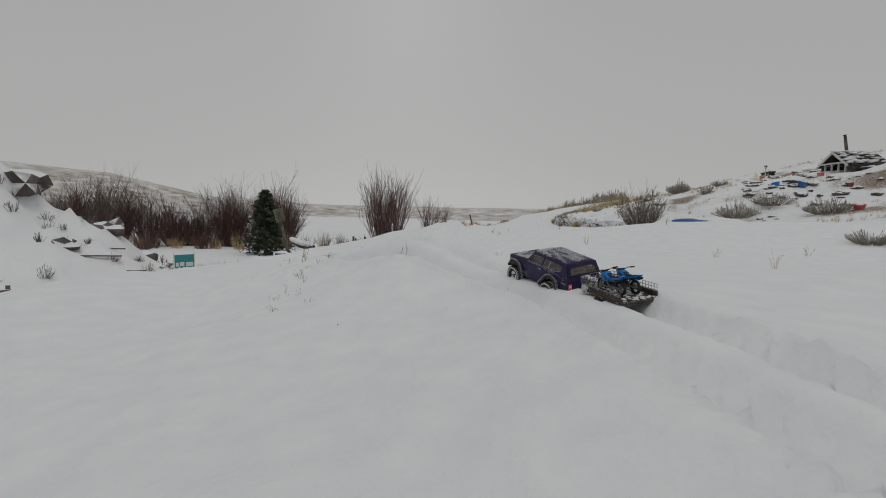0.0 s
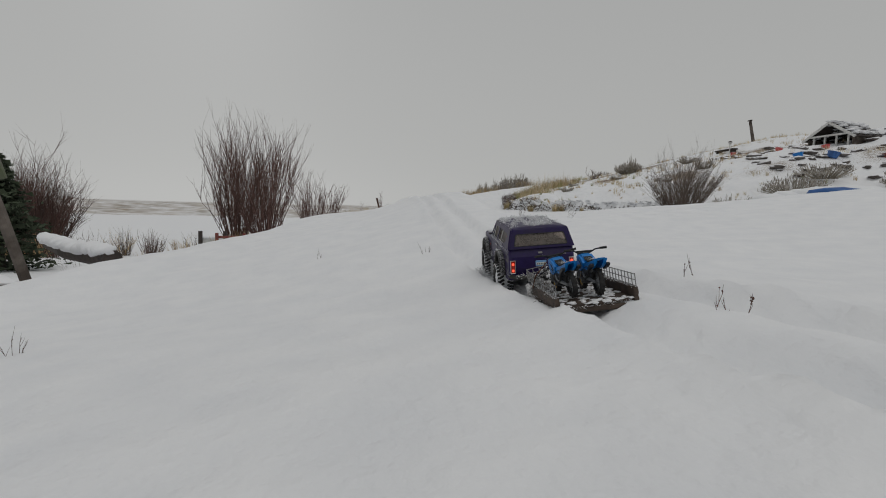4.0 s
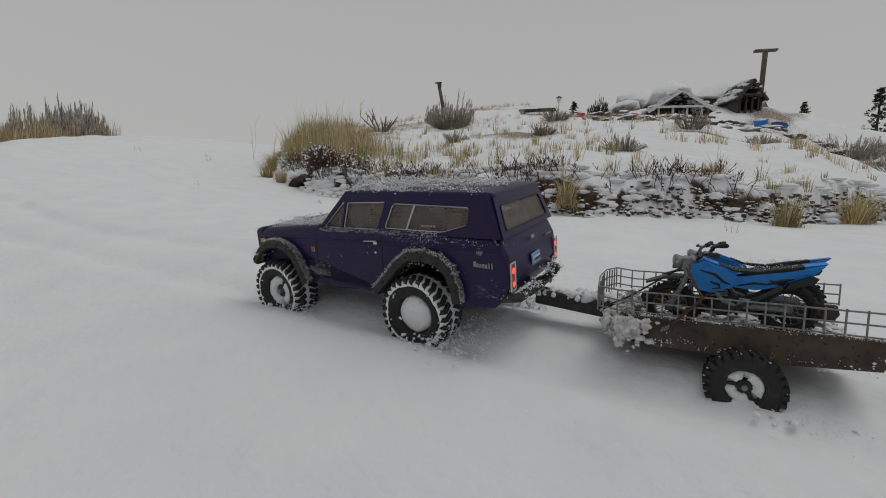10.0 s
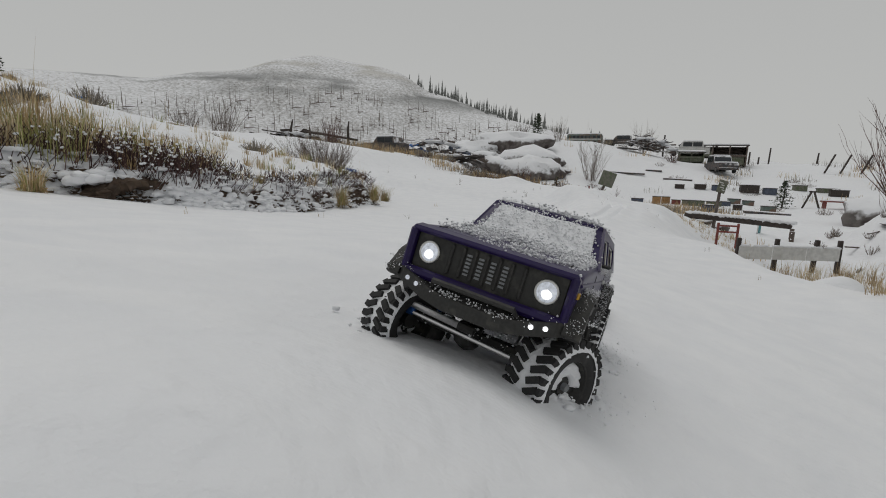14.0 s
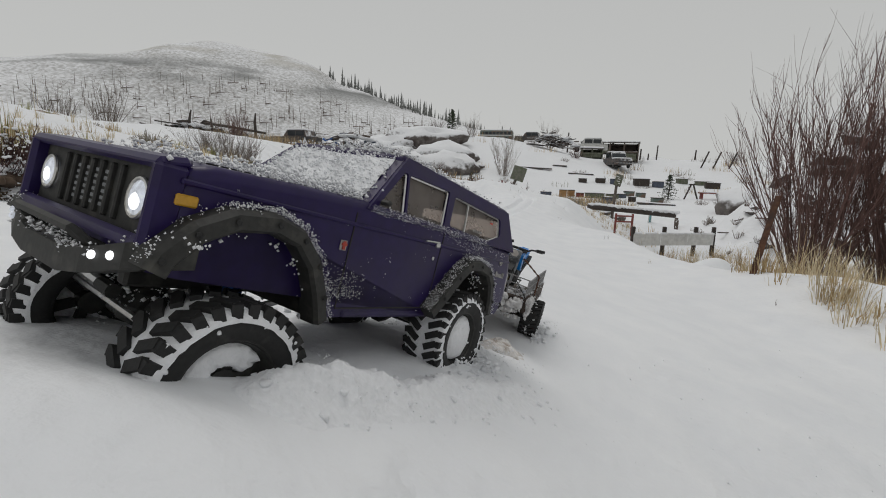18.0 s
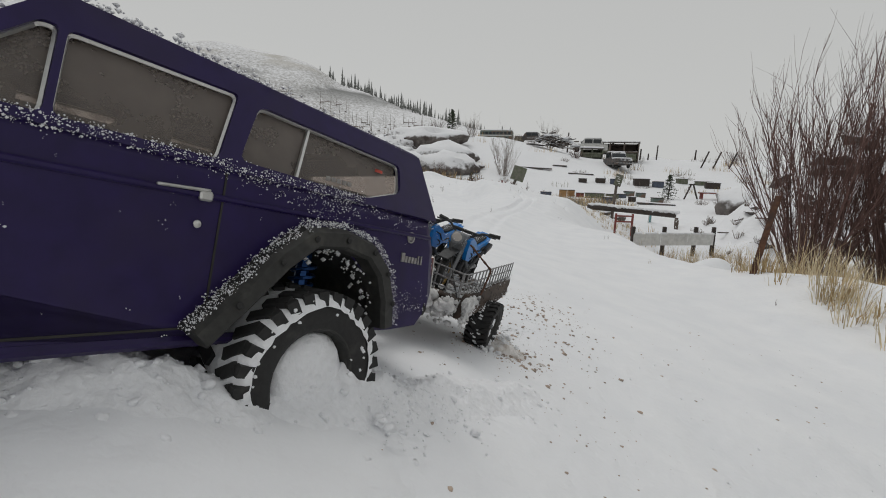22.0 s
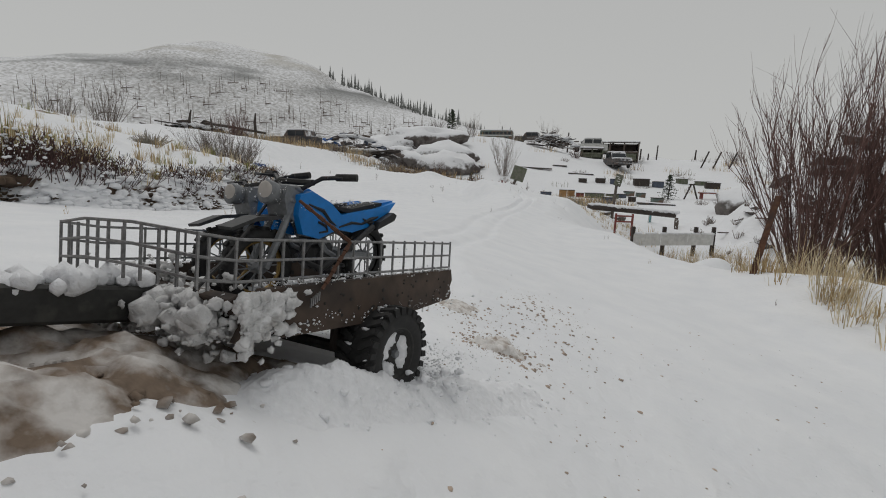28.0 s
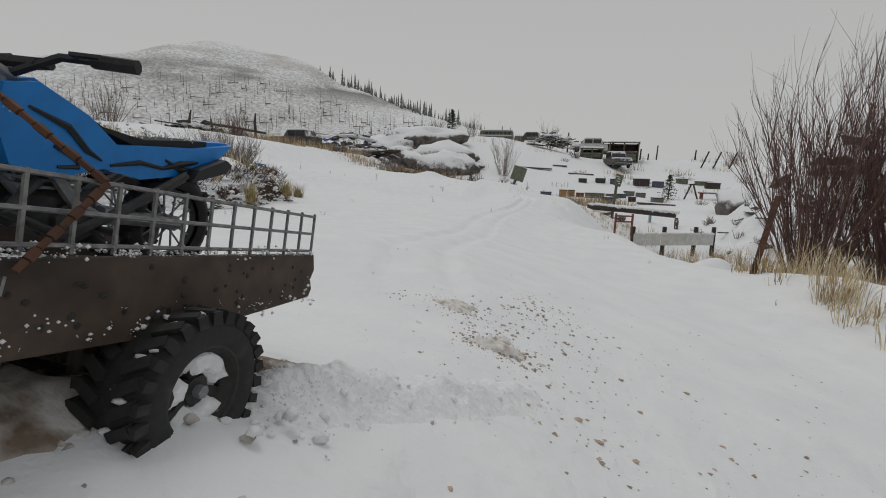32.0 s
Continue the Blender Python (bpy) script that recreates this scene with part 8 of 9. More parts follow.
# a tarpaulin bulging out of a snow mound
mound = empty("tarp_mound", "snow mound with blue tarpaulin showing at its foot", "mound")
me = Mesh()
for i in range(26):
    a = rng.uniform(0, 6.283)
    r = math.sqrt(rng.random())
    me.lump((1.0 * r * math.cos(a), 0.7 * r * math.sin(a), 0.16 * (1 - r * r)), (0.42, 0.36, 0.17), rng, 0.15, fine=True)
me.make("snow_cover", SNOW, mound, smooth=True)
Mesh().lump((0.30, 0.55, 0.16), (0.42, 0.30, 0.12), rng, 0.2, fine=True).make("tarpaulin", TARP, mound, "crumpled blue tarpaulin", smooth=True)
mound.matrix_world = pose(-7.9, 10.4, ground_z(-7.9, 10.4) + 0.02, 0, 0, -10)

# ---- the yard in the low ground ----
rng = random.Random(33)


def at_ground(root, x, y, turn=0.0, dz=0.0):
    root.matrix_world = pose(x, y, ground_z(x, y) + dz, 0, 0, turn)
    return root


fence = empty("board_fence", "low fence of dark posts with a snow-laden sheet between", "fence")
for x in (0, 1.1, 2.25, 2.95):
    Mesh().box((x, 0.15 * x, 0.25), (0.10, 0.10, 0.95), Matrix.Rotation(rng.uniform(-0.05, 0.05), 4, "Y"), 0.01).make("post", DARKWOOD, fence)
for i in range(3):
    Mesh().box((0.48 + 0.98 * i, 0.15 * (0.48 + 0.98 * i) - 0.06, 0.32), (0.97, 0.03, 0.36), Matrix.Rotation(0.147, 4, "Z"), 0.008).make("sheet", WHITEPAINT, fence, "pale sheet weighed down with snow")
me = Mesh()
for i in range(40):
    x = rng.uniform(0, 2.95)
    me.lump((x, 0.15 * x - 0.05, 0.52), (0.12, 0.07, 0.035), rng, 0.2)
me.make("snow_line", SNOW, fence, smooth=True, kind="stuff")
fence.matrix_world = pose(1.9, 9.28, -1.16, 0, 0, 16)
fence.scale = (0.63, 0.63, 0.63)
gate = empty("garden_gate", "red-brown wooden frame standing in the snow", "frame")
for x in (0, 0.66):
    Mesh().box((x, 0, 0.25), (0.07, 0.07, 0.9), bev=0.008).make("upright", REDWOOD, gate)
for z in (0.38, 0.60):
    Mesh().box((0.33, 0, z), (0.7, 0.06, 0.06), bev=0.008).make("rail", REDWOOD, gate)
gate.matrix_world = pose(1.94, 11.57, -1.06, 0, 0, 12)
gate.scale = (0.62, 0.62, 0.62)
rail = empty("red_pickets", "row of dark red pickets with snow on their rail", "fence")
for i in range(13):
    Mesh().box((i * 0.31, 0, 0.55), (0.10, 0.06, 0.75 + 0.12 * (i % 3)), bev=0.01).make("picket", REDWOOD, rail)
Mesh().box((1.85, 0.05, 0.5), (4.0, 0.05, 0.12), bev=0.01).make("rail", REDWOOD, rail)
Mesh().box((1.85, 0.05, 0.59), (4.0, 0.09, 0.06), bev=0.02).make("snow_on_rail", SNOW, rail)
at_ground(rail, -5.3, 33.4, 40, 0.1)


def crate(label, x, y, w, d, h, mat, turn, group="boxes in the yard"):
    root = empty("yard_box", label, "box", group)
    Mesh().box((0, 0, h / 2), (w, d, h), bev=0.02).make("body", mat, root)
    Mesh().box((0, 0, h + 0.02), (w * 1.06, d * 1.06, 0.05), bev=0.01).make("lid", DARKWOOD, root)
    me = Mesh()
    snow_pad(me, w * 0.36, d * 0.36, h + 0.05, rng, 10, 0.05)
    me.make("snow_cover", SNOW, root, smooth=True)
    return at_ground(root, x, y, turn, -0.04)


for label, x, y, w, d, h, mat, turn in (
    ("purple-grey wooden box in the snow", 0.8, 40.2, 1.5, 0.9, 0.5, SLATE, 8), ("ochre plank crate in the snow", 2.2, 39.6, 1.0, 0.8, 1.0, OCHRE, -10), ("ochre box beside the crate", 2.9, 40.3, 0.9, 0.8, 0.9, OCHRE, 14),
    ("dark red box with a snowy lid", 3.6, 39.7, 1.0, 0.8, 0.6, REDWOOD, 5), ("long mossy grey box", 4.7, 39.0, 2.6, 0.9, 0.7, OLIVE, -4), ("long mossy grey box", 6.2, 39.8, 1.6, 0.9, 0.6, OLIVE, 10), ("blue-grey box with thick snow on top", 5.2, 35.0, 1.2, 1.0, 0.75, SLATE, 20),
    ("slate-blue box beside the grey boxes", 7.1, 40.6, 1.2, 0.9, 0.55, SLATE, -6), ("dark green low box", 7.9, 41.9, 1.4, 1.0, 0.7, CARPAINT, 0), ("dark green low box", 8.9, 42.1, 1.2, 0.9, 0.6, CARPAINT, 7),
    ("dark box on the snowy field", 4.4, 46.9, 1.3, 0.9, 0.6, DARKWOOD, 0), ("dark box on the snowy field", 6.1, 47.2, 1.5, 0.9, 0.7, DARKWOOD, 4), ("slate-blue box on the snowy field", 7.4, 47.3, 1.2, 0.9, 0.8, SLATE, -4), ("dark open shelter box", 10.0, 47.6, 2.4, 1.2, 1.1, DARKWOOD, 3), ("slate-blue box on the snowy field", 11.5, 47.4, 1.7, 1.0, 0.9, SLATE, -3),
    ("dark board box on the field", 14.3, 49.8, 1.7, 1.0, 0.8, OLIVE, 0), ("dark board box on the field", 16.2, 49.4, 2.6, 1.0, 0.6, OLIVE, 2), ("black box with a snowy lid", 16.4, 47.6, 2.1, 1.0, 0.9, DARKWOOD, -2), ("dark green box beside the bent frame", 8.9, 36.4, 1.3, 0.9, 0.7, CARPAINT, 10), ("dark box among the snowy brush", 7.2, 36.8, 0.9, 0.7, 0.6, DARKWOOD, -20), ("dark red stump box", 2.2, 35.4, 0.7, 0.6, 0.5, REDWOOD, 30)):
    crate(label, x, y, w * 0.58, d * 0.58, h * 0.6, mat, turn)
bench = empty("yard_bench", "plain plank bench with snow on its seat", "bench")
Mesh().box((0, 0, 0.55), (2.2, 0.6, 0.09), bev=0.01).make("seat", REDWOOD, bench)
Mesh().box((0, 0, 0.62), (2.15, 0.55, 0.06), bev=0.02).make("snow_on_seat", SNOW, bench)
for s in (-0.9, 0.9):
    Mesh().box((s, 0, 0.25), (0.10, 0.5, 0.55), bev=0.01).make("leg", REDWOOD, bench)
at_ground(bench, 14.6, 42.0, 4)
aframe = empty("a_frame", "small A-shaped timber frame in the snow", "frame")
for s in (-1, 1):
    Mesh().box((s * 0.35, 0, 0.6), (0.10, 0.10, 1.4), Matrix.Rotation(s * -0.4, 4, "Y"), 0.01).make("leg", DARKWOOD, aframe)
Mesh().box((0, 0, 1.2), (0.5, 0.12, 0.1), bev=0.01).make("top", DARKWOOD, aframe)
at_ground(aframe, 12.7, 41.3, 20)
swing = empty("swing_frame", "dark timber frame with two slanting legs", "frame")
for x in (-1.6, -0.2, 1.6):
    Mesh().box((x, 0, 1.0), (0.14, 0.14, 2.1), Matrix.Rotation(0.35, 4, "Y"), 0.01).make("leg", DARKWOOD, swing)
at_ground(swing, 21.2, 60.5, 5)

# rocks: an outcrop in the middle and a boulder pile by the willow
def crag(sx, sy, sz, seed):
    """A weathered rock: a rounded mass broken by ledges and cracks."""
    v, f = icosphere(3)
    p = np.array([tuple(q) for q in v], float)
    n = fbm(p[:, 0] * 1.3 + p[:, 2] * 0.8 + seed, p[:, 1] * 1.3 - p[:, 2] * 0.6, seed, 4)
    crack = np.abs(vnoise(p[:, 0] * 2.1 - p[:, 1], p[:, 2] * 2.6 + seed, seed + 3))
    q = p * (0.86 + 0.55 * n - 0.22 * np.exp(-((crack / 0.06) ** 2)))[:, None] * np.array([sx, sy, sz])
    return Mesh().add([tuple(float(c) for c in w) for w in q], [tuple(w) for w in f])


for x, y, s, k in ((-17.6, 55.0, 3.4, 0.55), (-13.6, 56.5, 4.2, 0.55), (-15.5, 52.0, 2.2, 0.5), (-9.0, 46.6, 2.6, 0.9), (-11.0, 47.6, 2.2, 0.8), (-12.8, 48.6, 2.4, 0.6), (-10.2, 50.5, 3.0, 0.7), (-7.4, 48.0, 1.4, 0.6), (-13.4, 44.2, 1.5, 0.4), (-30, 60, 3.6, 0.5), (-36, 62, 4.0, 0.5), (-24, 58, 2.6, 0.5)):
    ob = crag(s * 1.35, s, s * k * 0.85, int(s * 10) + int(abs(x))).make("outcrop", SNOWROCK, smooth=True)
    ob.location = (x, y, ground_z(x, y) + 0.15 * s)
    tagged(ob, "brown rock outcrop capped with snow", "rock", "outcrops in the low ground")
for x, y, s, k in ((12.1, 30.2, 1.35, 1.0), (14.0, 31.0, 1.5, 0.8), (13.2, 29.0, 0.9, 0.7), (15.6, 32.4, 1.2, 0.7), (11.6, 28.6, 0.6, 0.6)):
    ob = crag(s * 1.1, s, s * k, int(s * 10) + int(x)).make("boulder", SNOWROCK, smooth=True)
    ob.location = (x, y, ground_z(x, y) + 0.3 * s)
    tagged(ob, "grey boulder with snow in its cracks", "boulder", "boulders by the willow")


for i in range(26):
    x, y = rng.uniform(-21, -9), rng.uniform(31, 44)
    sage("scrub", "low brown scrub in the snowy hollow", x, y, rng.uniform(0.4, 0.9), rng.uniform(0.8, 2.2), 90, rng, [HEATHER, GREYTWIG, SAGE], "scrub in the hollow")
for i in range(44):
    y = rng.uniform(25.5, 34)
    x = y * rng.uniform(-0.33, 0.0) + rng.uniform(-0.5, 0.5)
    sage("scrub", "tawny brown scrub below the crest", x, y, rng.uniform(0.35, 0.8), rng.uniform(0.8, 1.9), 80, rng, [HEATHER, GREYTWIG, DRYGRASS], "scrub below the crest")
for i in range(16):
    x, y = rng.uniform(-4, 16), rng.uniform(36, 58)
    sage("scrub", "low frosted scrub on the field", x, y, rng.uniform(0.3, 0.6), rng.uniform(0.8, 2.0), 60, rng, [GREYTWIG, FROST, HEATHER], "scrub on the field")

def heap(label, x, y, w, d, h, n, mats, category="junk pile", long=False):
    """A pile of boards and scrap under patchy snow, each piece a part."""
    root = empty("junk_pile" if not long else "lumber_pile", label, category)
    for i in range(n):
        px, py = rng.gauss(0, w * 0.24), rng.gauss(0, d * 0.25)
        pz = max(0.1, h * (1 - (px / w) ** 2 * 3) * rng.uniform(0.15, 0.9))
        sx = rng.uniform(0.9, 2.8) if long else rng.uniform(0.4, 1.5)
        m = Matrix.Rotation(rng.uniform(-0.5, 0.5), 4, "Z") @ Matrix.Rotation(rng.uniform(-0.4, 0.4), 4, "Y") @ Matrix.Rotation(rng.uniform(-0.4, 0.4), 4, "X")
        Mesh().box((px, py, pz), (sx, rng.uniform(0.15, 0.7), rng.uniform(0.06, 0.3 if not long else 0.14)), m, 0.02).make("scrap_piece" if not long else "board", rng.choice(mats), root)
    me = Mesh()
    for _ in range(16):
        px = rng.gauss(0, w * 0.25)
        me.lump((px, rng.gauss(0, d * 0.2), h * 0.75 * max(0.2, 1 - (px / w) ** 2 * 3)), (0.6, 0.5, 0.16), rng, 0.3, fine=True)
    me.make("snow_patch", SNOW, root, smooth=True, kind="stuff")
    return at_ground(root, x, y, 0, -0.05)


heap("heap of dark and blue scrap under patchy snow", -18.6, 43.2, 7.5, 3.0, 2.3, 46, [SNOWDARK, SNOWDARK, TARP, SNOWTIMBER, SLATE])
heap("low pile of grey boards at the scrap heap's foot", -15.6, 40.6, 6.0, 2.0, 0.9, 26, [SNOWTIMBER, DARKWOOD], long=True)
heap("tumbled heap of snowy lumber on the rise", 1.6, 64.5, 6.5, 3.5, 2.6, 52, [SNOWTIMBER, SNOWTIMBER, SNOWDARK], long=True)
heap("tangle of dead logs and boards on the bank", -28.5, 33.0, 7.0, 2.6, 1.3, 30, [SNOWTIMBER, DARKWOOD], long=True)
heap("low scatter of scrap near the field's edge", -12.6, 41.6, 4.0, 2.2, 0.5, 16, [SNOWTIMBER, SNOWDARK])
posts = empty("broken_fence", "black charred posts with one long rail", "fence")
for i, (x, h) in enumerate(((0, 2.0), (1.9, 1.4), (3.6, 1.0), (5.4, 1.9))):
    Mesh().tube([(x, 0, -0.3), (x + rng.uniform(-0.1, 0.1), 0, h * 0.6), (x + rng.uniform(-0.2, 0.2), 0.1, h)], [0.13, 0.11, 0.05], 7).make("post", DARKWOOD, posts)
Mesh().tube([(1.2, 0.1, 1.0), (3.4, 0, 0.75), (6.2, 0, 0.35)], [0.1, 0.11, 0.09], 7).make("rail", DARKWOOD, posts)
at_ground(posts, -27.5, 32.0, 10)


def vehicle(name, label, x, y, z, turn, length, width, hood, top, mat, cabin, snow=0.12):
    """A parked car or pickup: body, cabin, wheels with tyre and rim, windows, snow on top."""
    root = empty(name, label, "vehicle")
    c0, c1 = cabin
    body = Mesh().prism([(-length / 2, 0.35), (-length / 2, hood), (length / 2 - 0.1, hood * 0.97), (length / 2, hood * 0.75), (length / 2, 0.35)], -width / 2, width / 2)
    body.make("body", mat, root)
    Mesh().prism([(c0, hood), (c0 + 0.2, top), (c1 - 0.45, top), (c1, hood)], -width / 2 + 0.08, width / 2 - 0.08).make("cabin", mat, root)
    for s in (-1, 1):
        for k in range(2):
            a, b = c0 + 0.25 + (c1 - c0 - 0.65) * k / 2, c0 + 0.15 + (c1 - c0 - 0.65) * (k + 1) / 2
            Mesh().box(((a + b) / 2, s * (width / 2 - 0.07), (hood + top) / 2), (b - a, 0.04, (top - hood) * 0.7), bev=0.01).make("window", DARKGLASS, root)
        for k in (-1, 1):
            w = Mesh().tube([(k * length * 0.31, s * (width / 2 - 0.2), 0.33), (k * length * 0.31, s * (width / 2 + 0.01), 0.33)], 0.33, 14).make("tyre", RUBBER, root)
            Mesh().tube([(k * length * 0.31, s * (width / 2), 0.33), (k * length * 0.31, s * (width / 2 + 0.02), 0.33)], 0.19, 10).make("rim", SNOWDARK, w)
    Mesh().box((c1 - 0.2, 0, (hood + top) / 2 + 0.02), (0.05, width - 0.3, (top - hood) * 0.75), Matrix.Rotation(-0.7, 4, "Y"), 0.01).make("windscreen", DARKGLASS, root)
    Mesh().box((length / 2, 0, 0.5), (0.12, width, 0.16), bev=0.03).make("bumper", SNOWDARK, root)
    Mesh().box(((c0 + c1) / 2 - 0.12, 0, top + snow / 2), (c1 - c0 - 0.75, width - 0.3, snow), bev=0.05).make("roof_snow", SNOW, root)
    Mesh().box(((c1 + length / 2) / 2, 0, hood + snow / 2 - 0.02), (length / 2 - c1 - 0.1, width - 0.15, snow), bev=0.05).make("bonnet_snow", SNOW, root)
    root.matrix_world = pose(x, y, z, 0, 0, turn)
    return root


vehicle("wrecked_car", "snow-covered car wreck with dark broken windows", -21.2, 37.4, ground_z(-21.2, 37.4) - 0.15, 172, 4.2, 1.7, 0.85, 1.4, SNOWDARK, (-1.6, 0.8))
vehicle("pickup", "pale pickup parked behind the lumber", 7.0, 70.0, ground_z(7.0, 70.0) + 0.5, 175, 5.2, 1.9, 1.1, 1.9, WHITEPAINT, (-1.9, 1.1))
vehicle("old_truck", "old dark truck with snow on its bonnet", 9.3, 58.4, ground_z(9.3, 58.4), -80, 4.6, 1.9, 1.1, 1.9, SNOWDARK, (-1.8, 0.6))
vehicle("parked_car", "dark car half hidden on the rise", -1.5, 69.5, ground_z(-1.5, 69.5) + 0.2, 170, 4.2, 1.7, 0.85, 1.4, SNOWDARK, (-1.4, 0.9))
bus = empty("old_bus", "old green and white bus on the crest", "bus")
Mesh().box((0, 0, 1.3), (7.2, 2.3, 1.9), bev=0.25).make("body", CARPAINT, bus)
for i in range(8):
    Mesh().box((-2.9 + 0.83 * i, -1.14, 1.62), (0.68, 0.05, 0.6), bev=0.02).make("window", DARKGLASS, bus)
Mesh().box((0, 0, 2.3), (6.9, 2.1, 0.2), bev=0.08).make("roof_snow", SNOW, bus)
Mesh().box((0, -1.16, 1.15), (7.0, 0.03, 0.2), bev=0.01).make("side_stripe", WHITEPAINT, bus)
for i in (-2.4, 2.2):
    Mesh().tube([(i, -1.2, 0.4), (i, -0.9, 0.4)], 0.42, 14).make("tyre", RUBBER, bus)
at_ground(bus, -6.3, 68.0, -4, -0.55)
bus.scale = (0.66, 0.66, 0.66)


def farm_shed(label, x, y, w, d, h, turn, bays, mat, z):
    root = empty("open_shed", label, "shed")
    Mesh().box((0, d / 2, h / 2), (w, 0.08, h), bev=0.01).make("back_wall", mat, root)
    for s in (-1, 1):
        Mesh().box((s * w / 2, 0, h / 2), (0.08, d, h), bev=0.01).make("side_wall", mat, root)
    for i in range(bays + 1):
        Mesh().box((-w / 2 + w * i / bays, -d / 2, h / 2), (0.14, 0.14, h), bev=0.01).make("post", mat, root)
    Mesh().box((0, -d / 2, h * 0.52), (w, 0.1, 0.22), bev=0.01).make("shelf_beam", mat, root)
    Mesh().box((0, -d / 2 + 0.1, h * 0.28), (w * 0.9, 0.08, h * 0.36), bev=0.01).make("lower_boards", OLIVE, root)
    rf = Mesh().box((0, 0, h + 0.1), (w + 0.4, d + 0.5, 0.1), Matrix.Rotation(0.08, 4, "X"), 0.02).make("roof", DARKWOOD, root)
    Mesh().box((0, 0, h + 0.24), (w + 0.3, d + 0.4, 0.2), Matrix.Rotation(0.08, 4, "X"), 0.07).make("roof_snow", SNOW, rf)
    root.matrix_world = pose(x, y, z, 0, 0, turn)
    return root


farm_shed("tall open shed of dark boards with a snowy roof", 11.0, 65.0, 3.5, 2.6, 2.5, -6, 2, SNOWTIMBER, ground_z(11, 65) - 0.1)
farm_shed("low dark shed with brown roof behind the pickup", 9.0, 77.0, 4.6, 2.6, 1.7, 0, 3, DARKWOOD, ground_z(9, 77) + 0.6)
farm_shed("squat grey shed beside the lumber heap", 6.8, 63.8, 2.6, 1.8, 1.2, 0, 2, OLIVE, ground_z(6.8, 63.8))
for x, y, h in ((14.2, 70, 1.6), (19.2, 82.0, 2.6), (4.2, 73, 3.0), (24.5, 80, 1.6), (17.0, 78, 1.2)):
    post = Mesh().tube([(0, 0, -0.2), (0.03, 0, h)], [0.12, 0.1], 7).make("field_post", DARKWOOD)
    at_ground(post, x, y)
    tagged(post, "dark post on the field's crest", "post", "posts on the crest")

# bushes and brush of the low ground
rng = random.Random(34)
for label, x, y, h, w, n in (("bare brown bush on the slope", -3.4, 47.0, 4.4, 4.0, 26), ("bare bush beside the lumber", 1.4, 70.0, 3.6, 4.4, 24), ("bare bush on the bank", -33.0, 30.0, 3.6, 5.0, 26), ("bare bush on the bank", -38.5, 30.5, 3.2, 4.5, 24), ("brown bush below the bank", -22.0, 30.5, 2.2, 3.0, 26), ("small bare bush on the field", -23.5, 57, 3.4, 3.2, 20), ("thin bush on the crest", -14.5, 64, 3.0, 3.0, 18), ("thin bush on the rock", -9.2, 62.5, 2.8, 3.0, 18), ("bare bush by the boulders", 17.2, 33.5, 3.2, 4.2, 26), ("low bush by the boulders", 15.3, 29.5, 1.5, 2.4, 22), ("low bush under the rock", -9.6, 43.8, 1.6, 3.0, 26), ("low bush on the rise", 4.6, 60, 1.3, 3.2, 26), ("bush on the far crest", 26.5, 70, 2.0, 4.0, 22)):
    bush("bare_shrub", label, x, y, h, w, n, rng, rng.choice((TWIG, GREYTWIG)), 2, (3, 5), 0.025, spread=0.7)
brush, tawny = Mesh(), Mesh()
for _ in range(1150):
    k = rng.random()
    if k < 0.42:
        x, y = rng.uniform(-26, -5), rng.uniform(30, 46)
    elif k < 0.6:
        x, y = rng.uniform(-8, 6), rng.uniform(27, 36)
    elif k < 0.8:
        x, y = rng.uniform(-14, 26), rng.uniform(44, 74)
    else:
        x, y = rng.uniform(2.6, 9.5), rng.uniform(9, 13.5)
    if vnoise(np.array([x * 0.25]), np.array([y * 0.25]), 73)[0] < 0.02 or (k < 0.6 and x > -6 and y < 17):
        continue
    z = ground_z(x, y)
    tgt = rng.choice((brush, tawny))
    big = 1.0 + 0.02 * y
    for _ in range(22):
        a = rng.uniform(0, 6.283)
        r = 0.5 * big * math.sqrt(rng.random())
        blade(tgt, x + r * math.cos(a), y + r * math.sin(a), z - 0.03, rng.uniform(0.12, 0.42) * big, rng.uniform(0, 0.2) * big, rng.uniform(0, 6.283), 0.008 * big, rng)
tagged(brush.make("low_brush", SAGE), "grey brush sticking out of the snow in the low ground", "brush", kind="stuff")
tagged(tawny.make("tawny_grass", DRYGRASS), "tawny grass clumps across the low ground", "grass", kind="stuff")
conifer("pine", "dark pine on the rocky crest", -12.0, 62.5, 3.4, 3.2, rng, z=ground_z(-12, 62.5) + 0.3, bits=260)
conifer("small_evergreen", "small olive evergreen among the boxes", 10.9, 41.2, 2.1, 2.4, rng, bits=240, bare=0.05)
conifer("small_evergreen", "small dark evergreen by the red pickets", -4.4, 30.5, 1.4, 1.5, rng, bits=160, bare=0.05)
conifer("small_evergreen", "small dark evergreen by the red pickets", -2.6, 31.6, 1.2, 1.5, rng, bits=160, bare=0.05)
for x, y, w, d in ((-0.6, 51.5, 4.2, 0.5), (4.5, 50.6, 2.6, 0.4), (8.6, 35.4, 2.6, 0.5), (2.4, 54, 1.6, 0.4)):
    ob = Mesh().box((0, 0, 0.06), (w, d, 0.2), Matrix.Rotation(0.03, 4, "Y"), 0.05).make("lying_timber", SNOWDARK)
    at_ground(ob, x, y, rng.uniform(-12, 12))
    tagged(ob, "long dark timber lying in the snow", "timber", "timbers on the field")

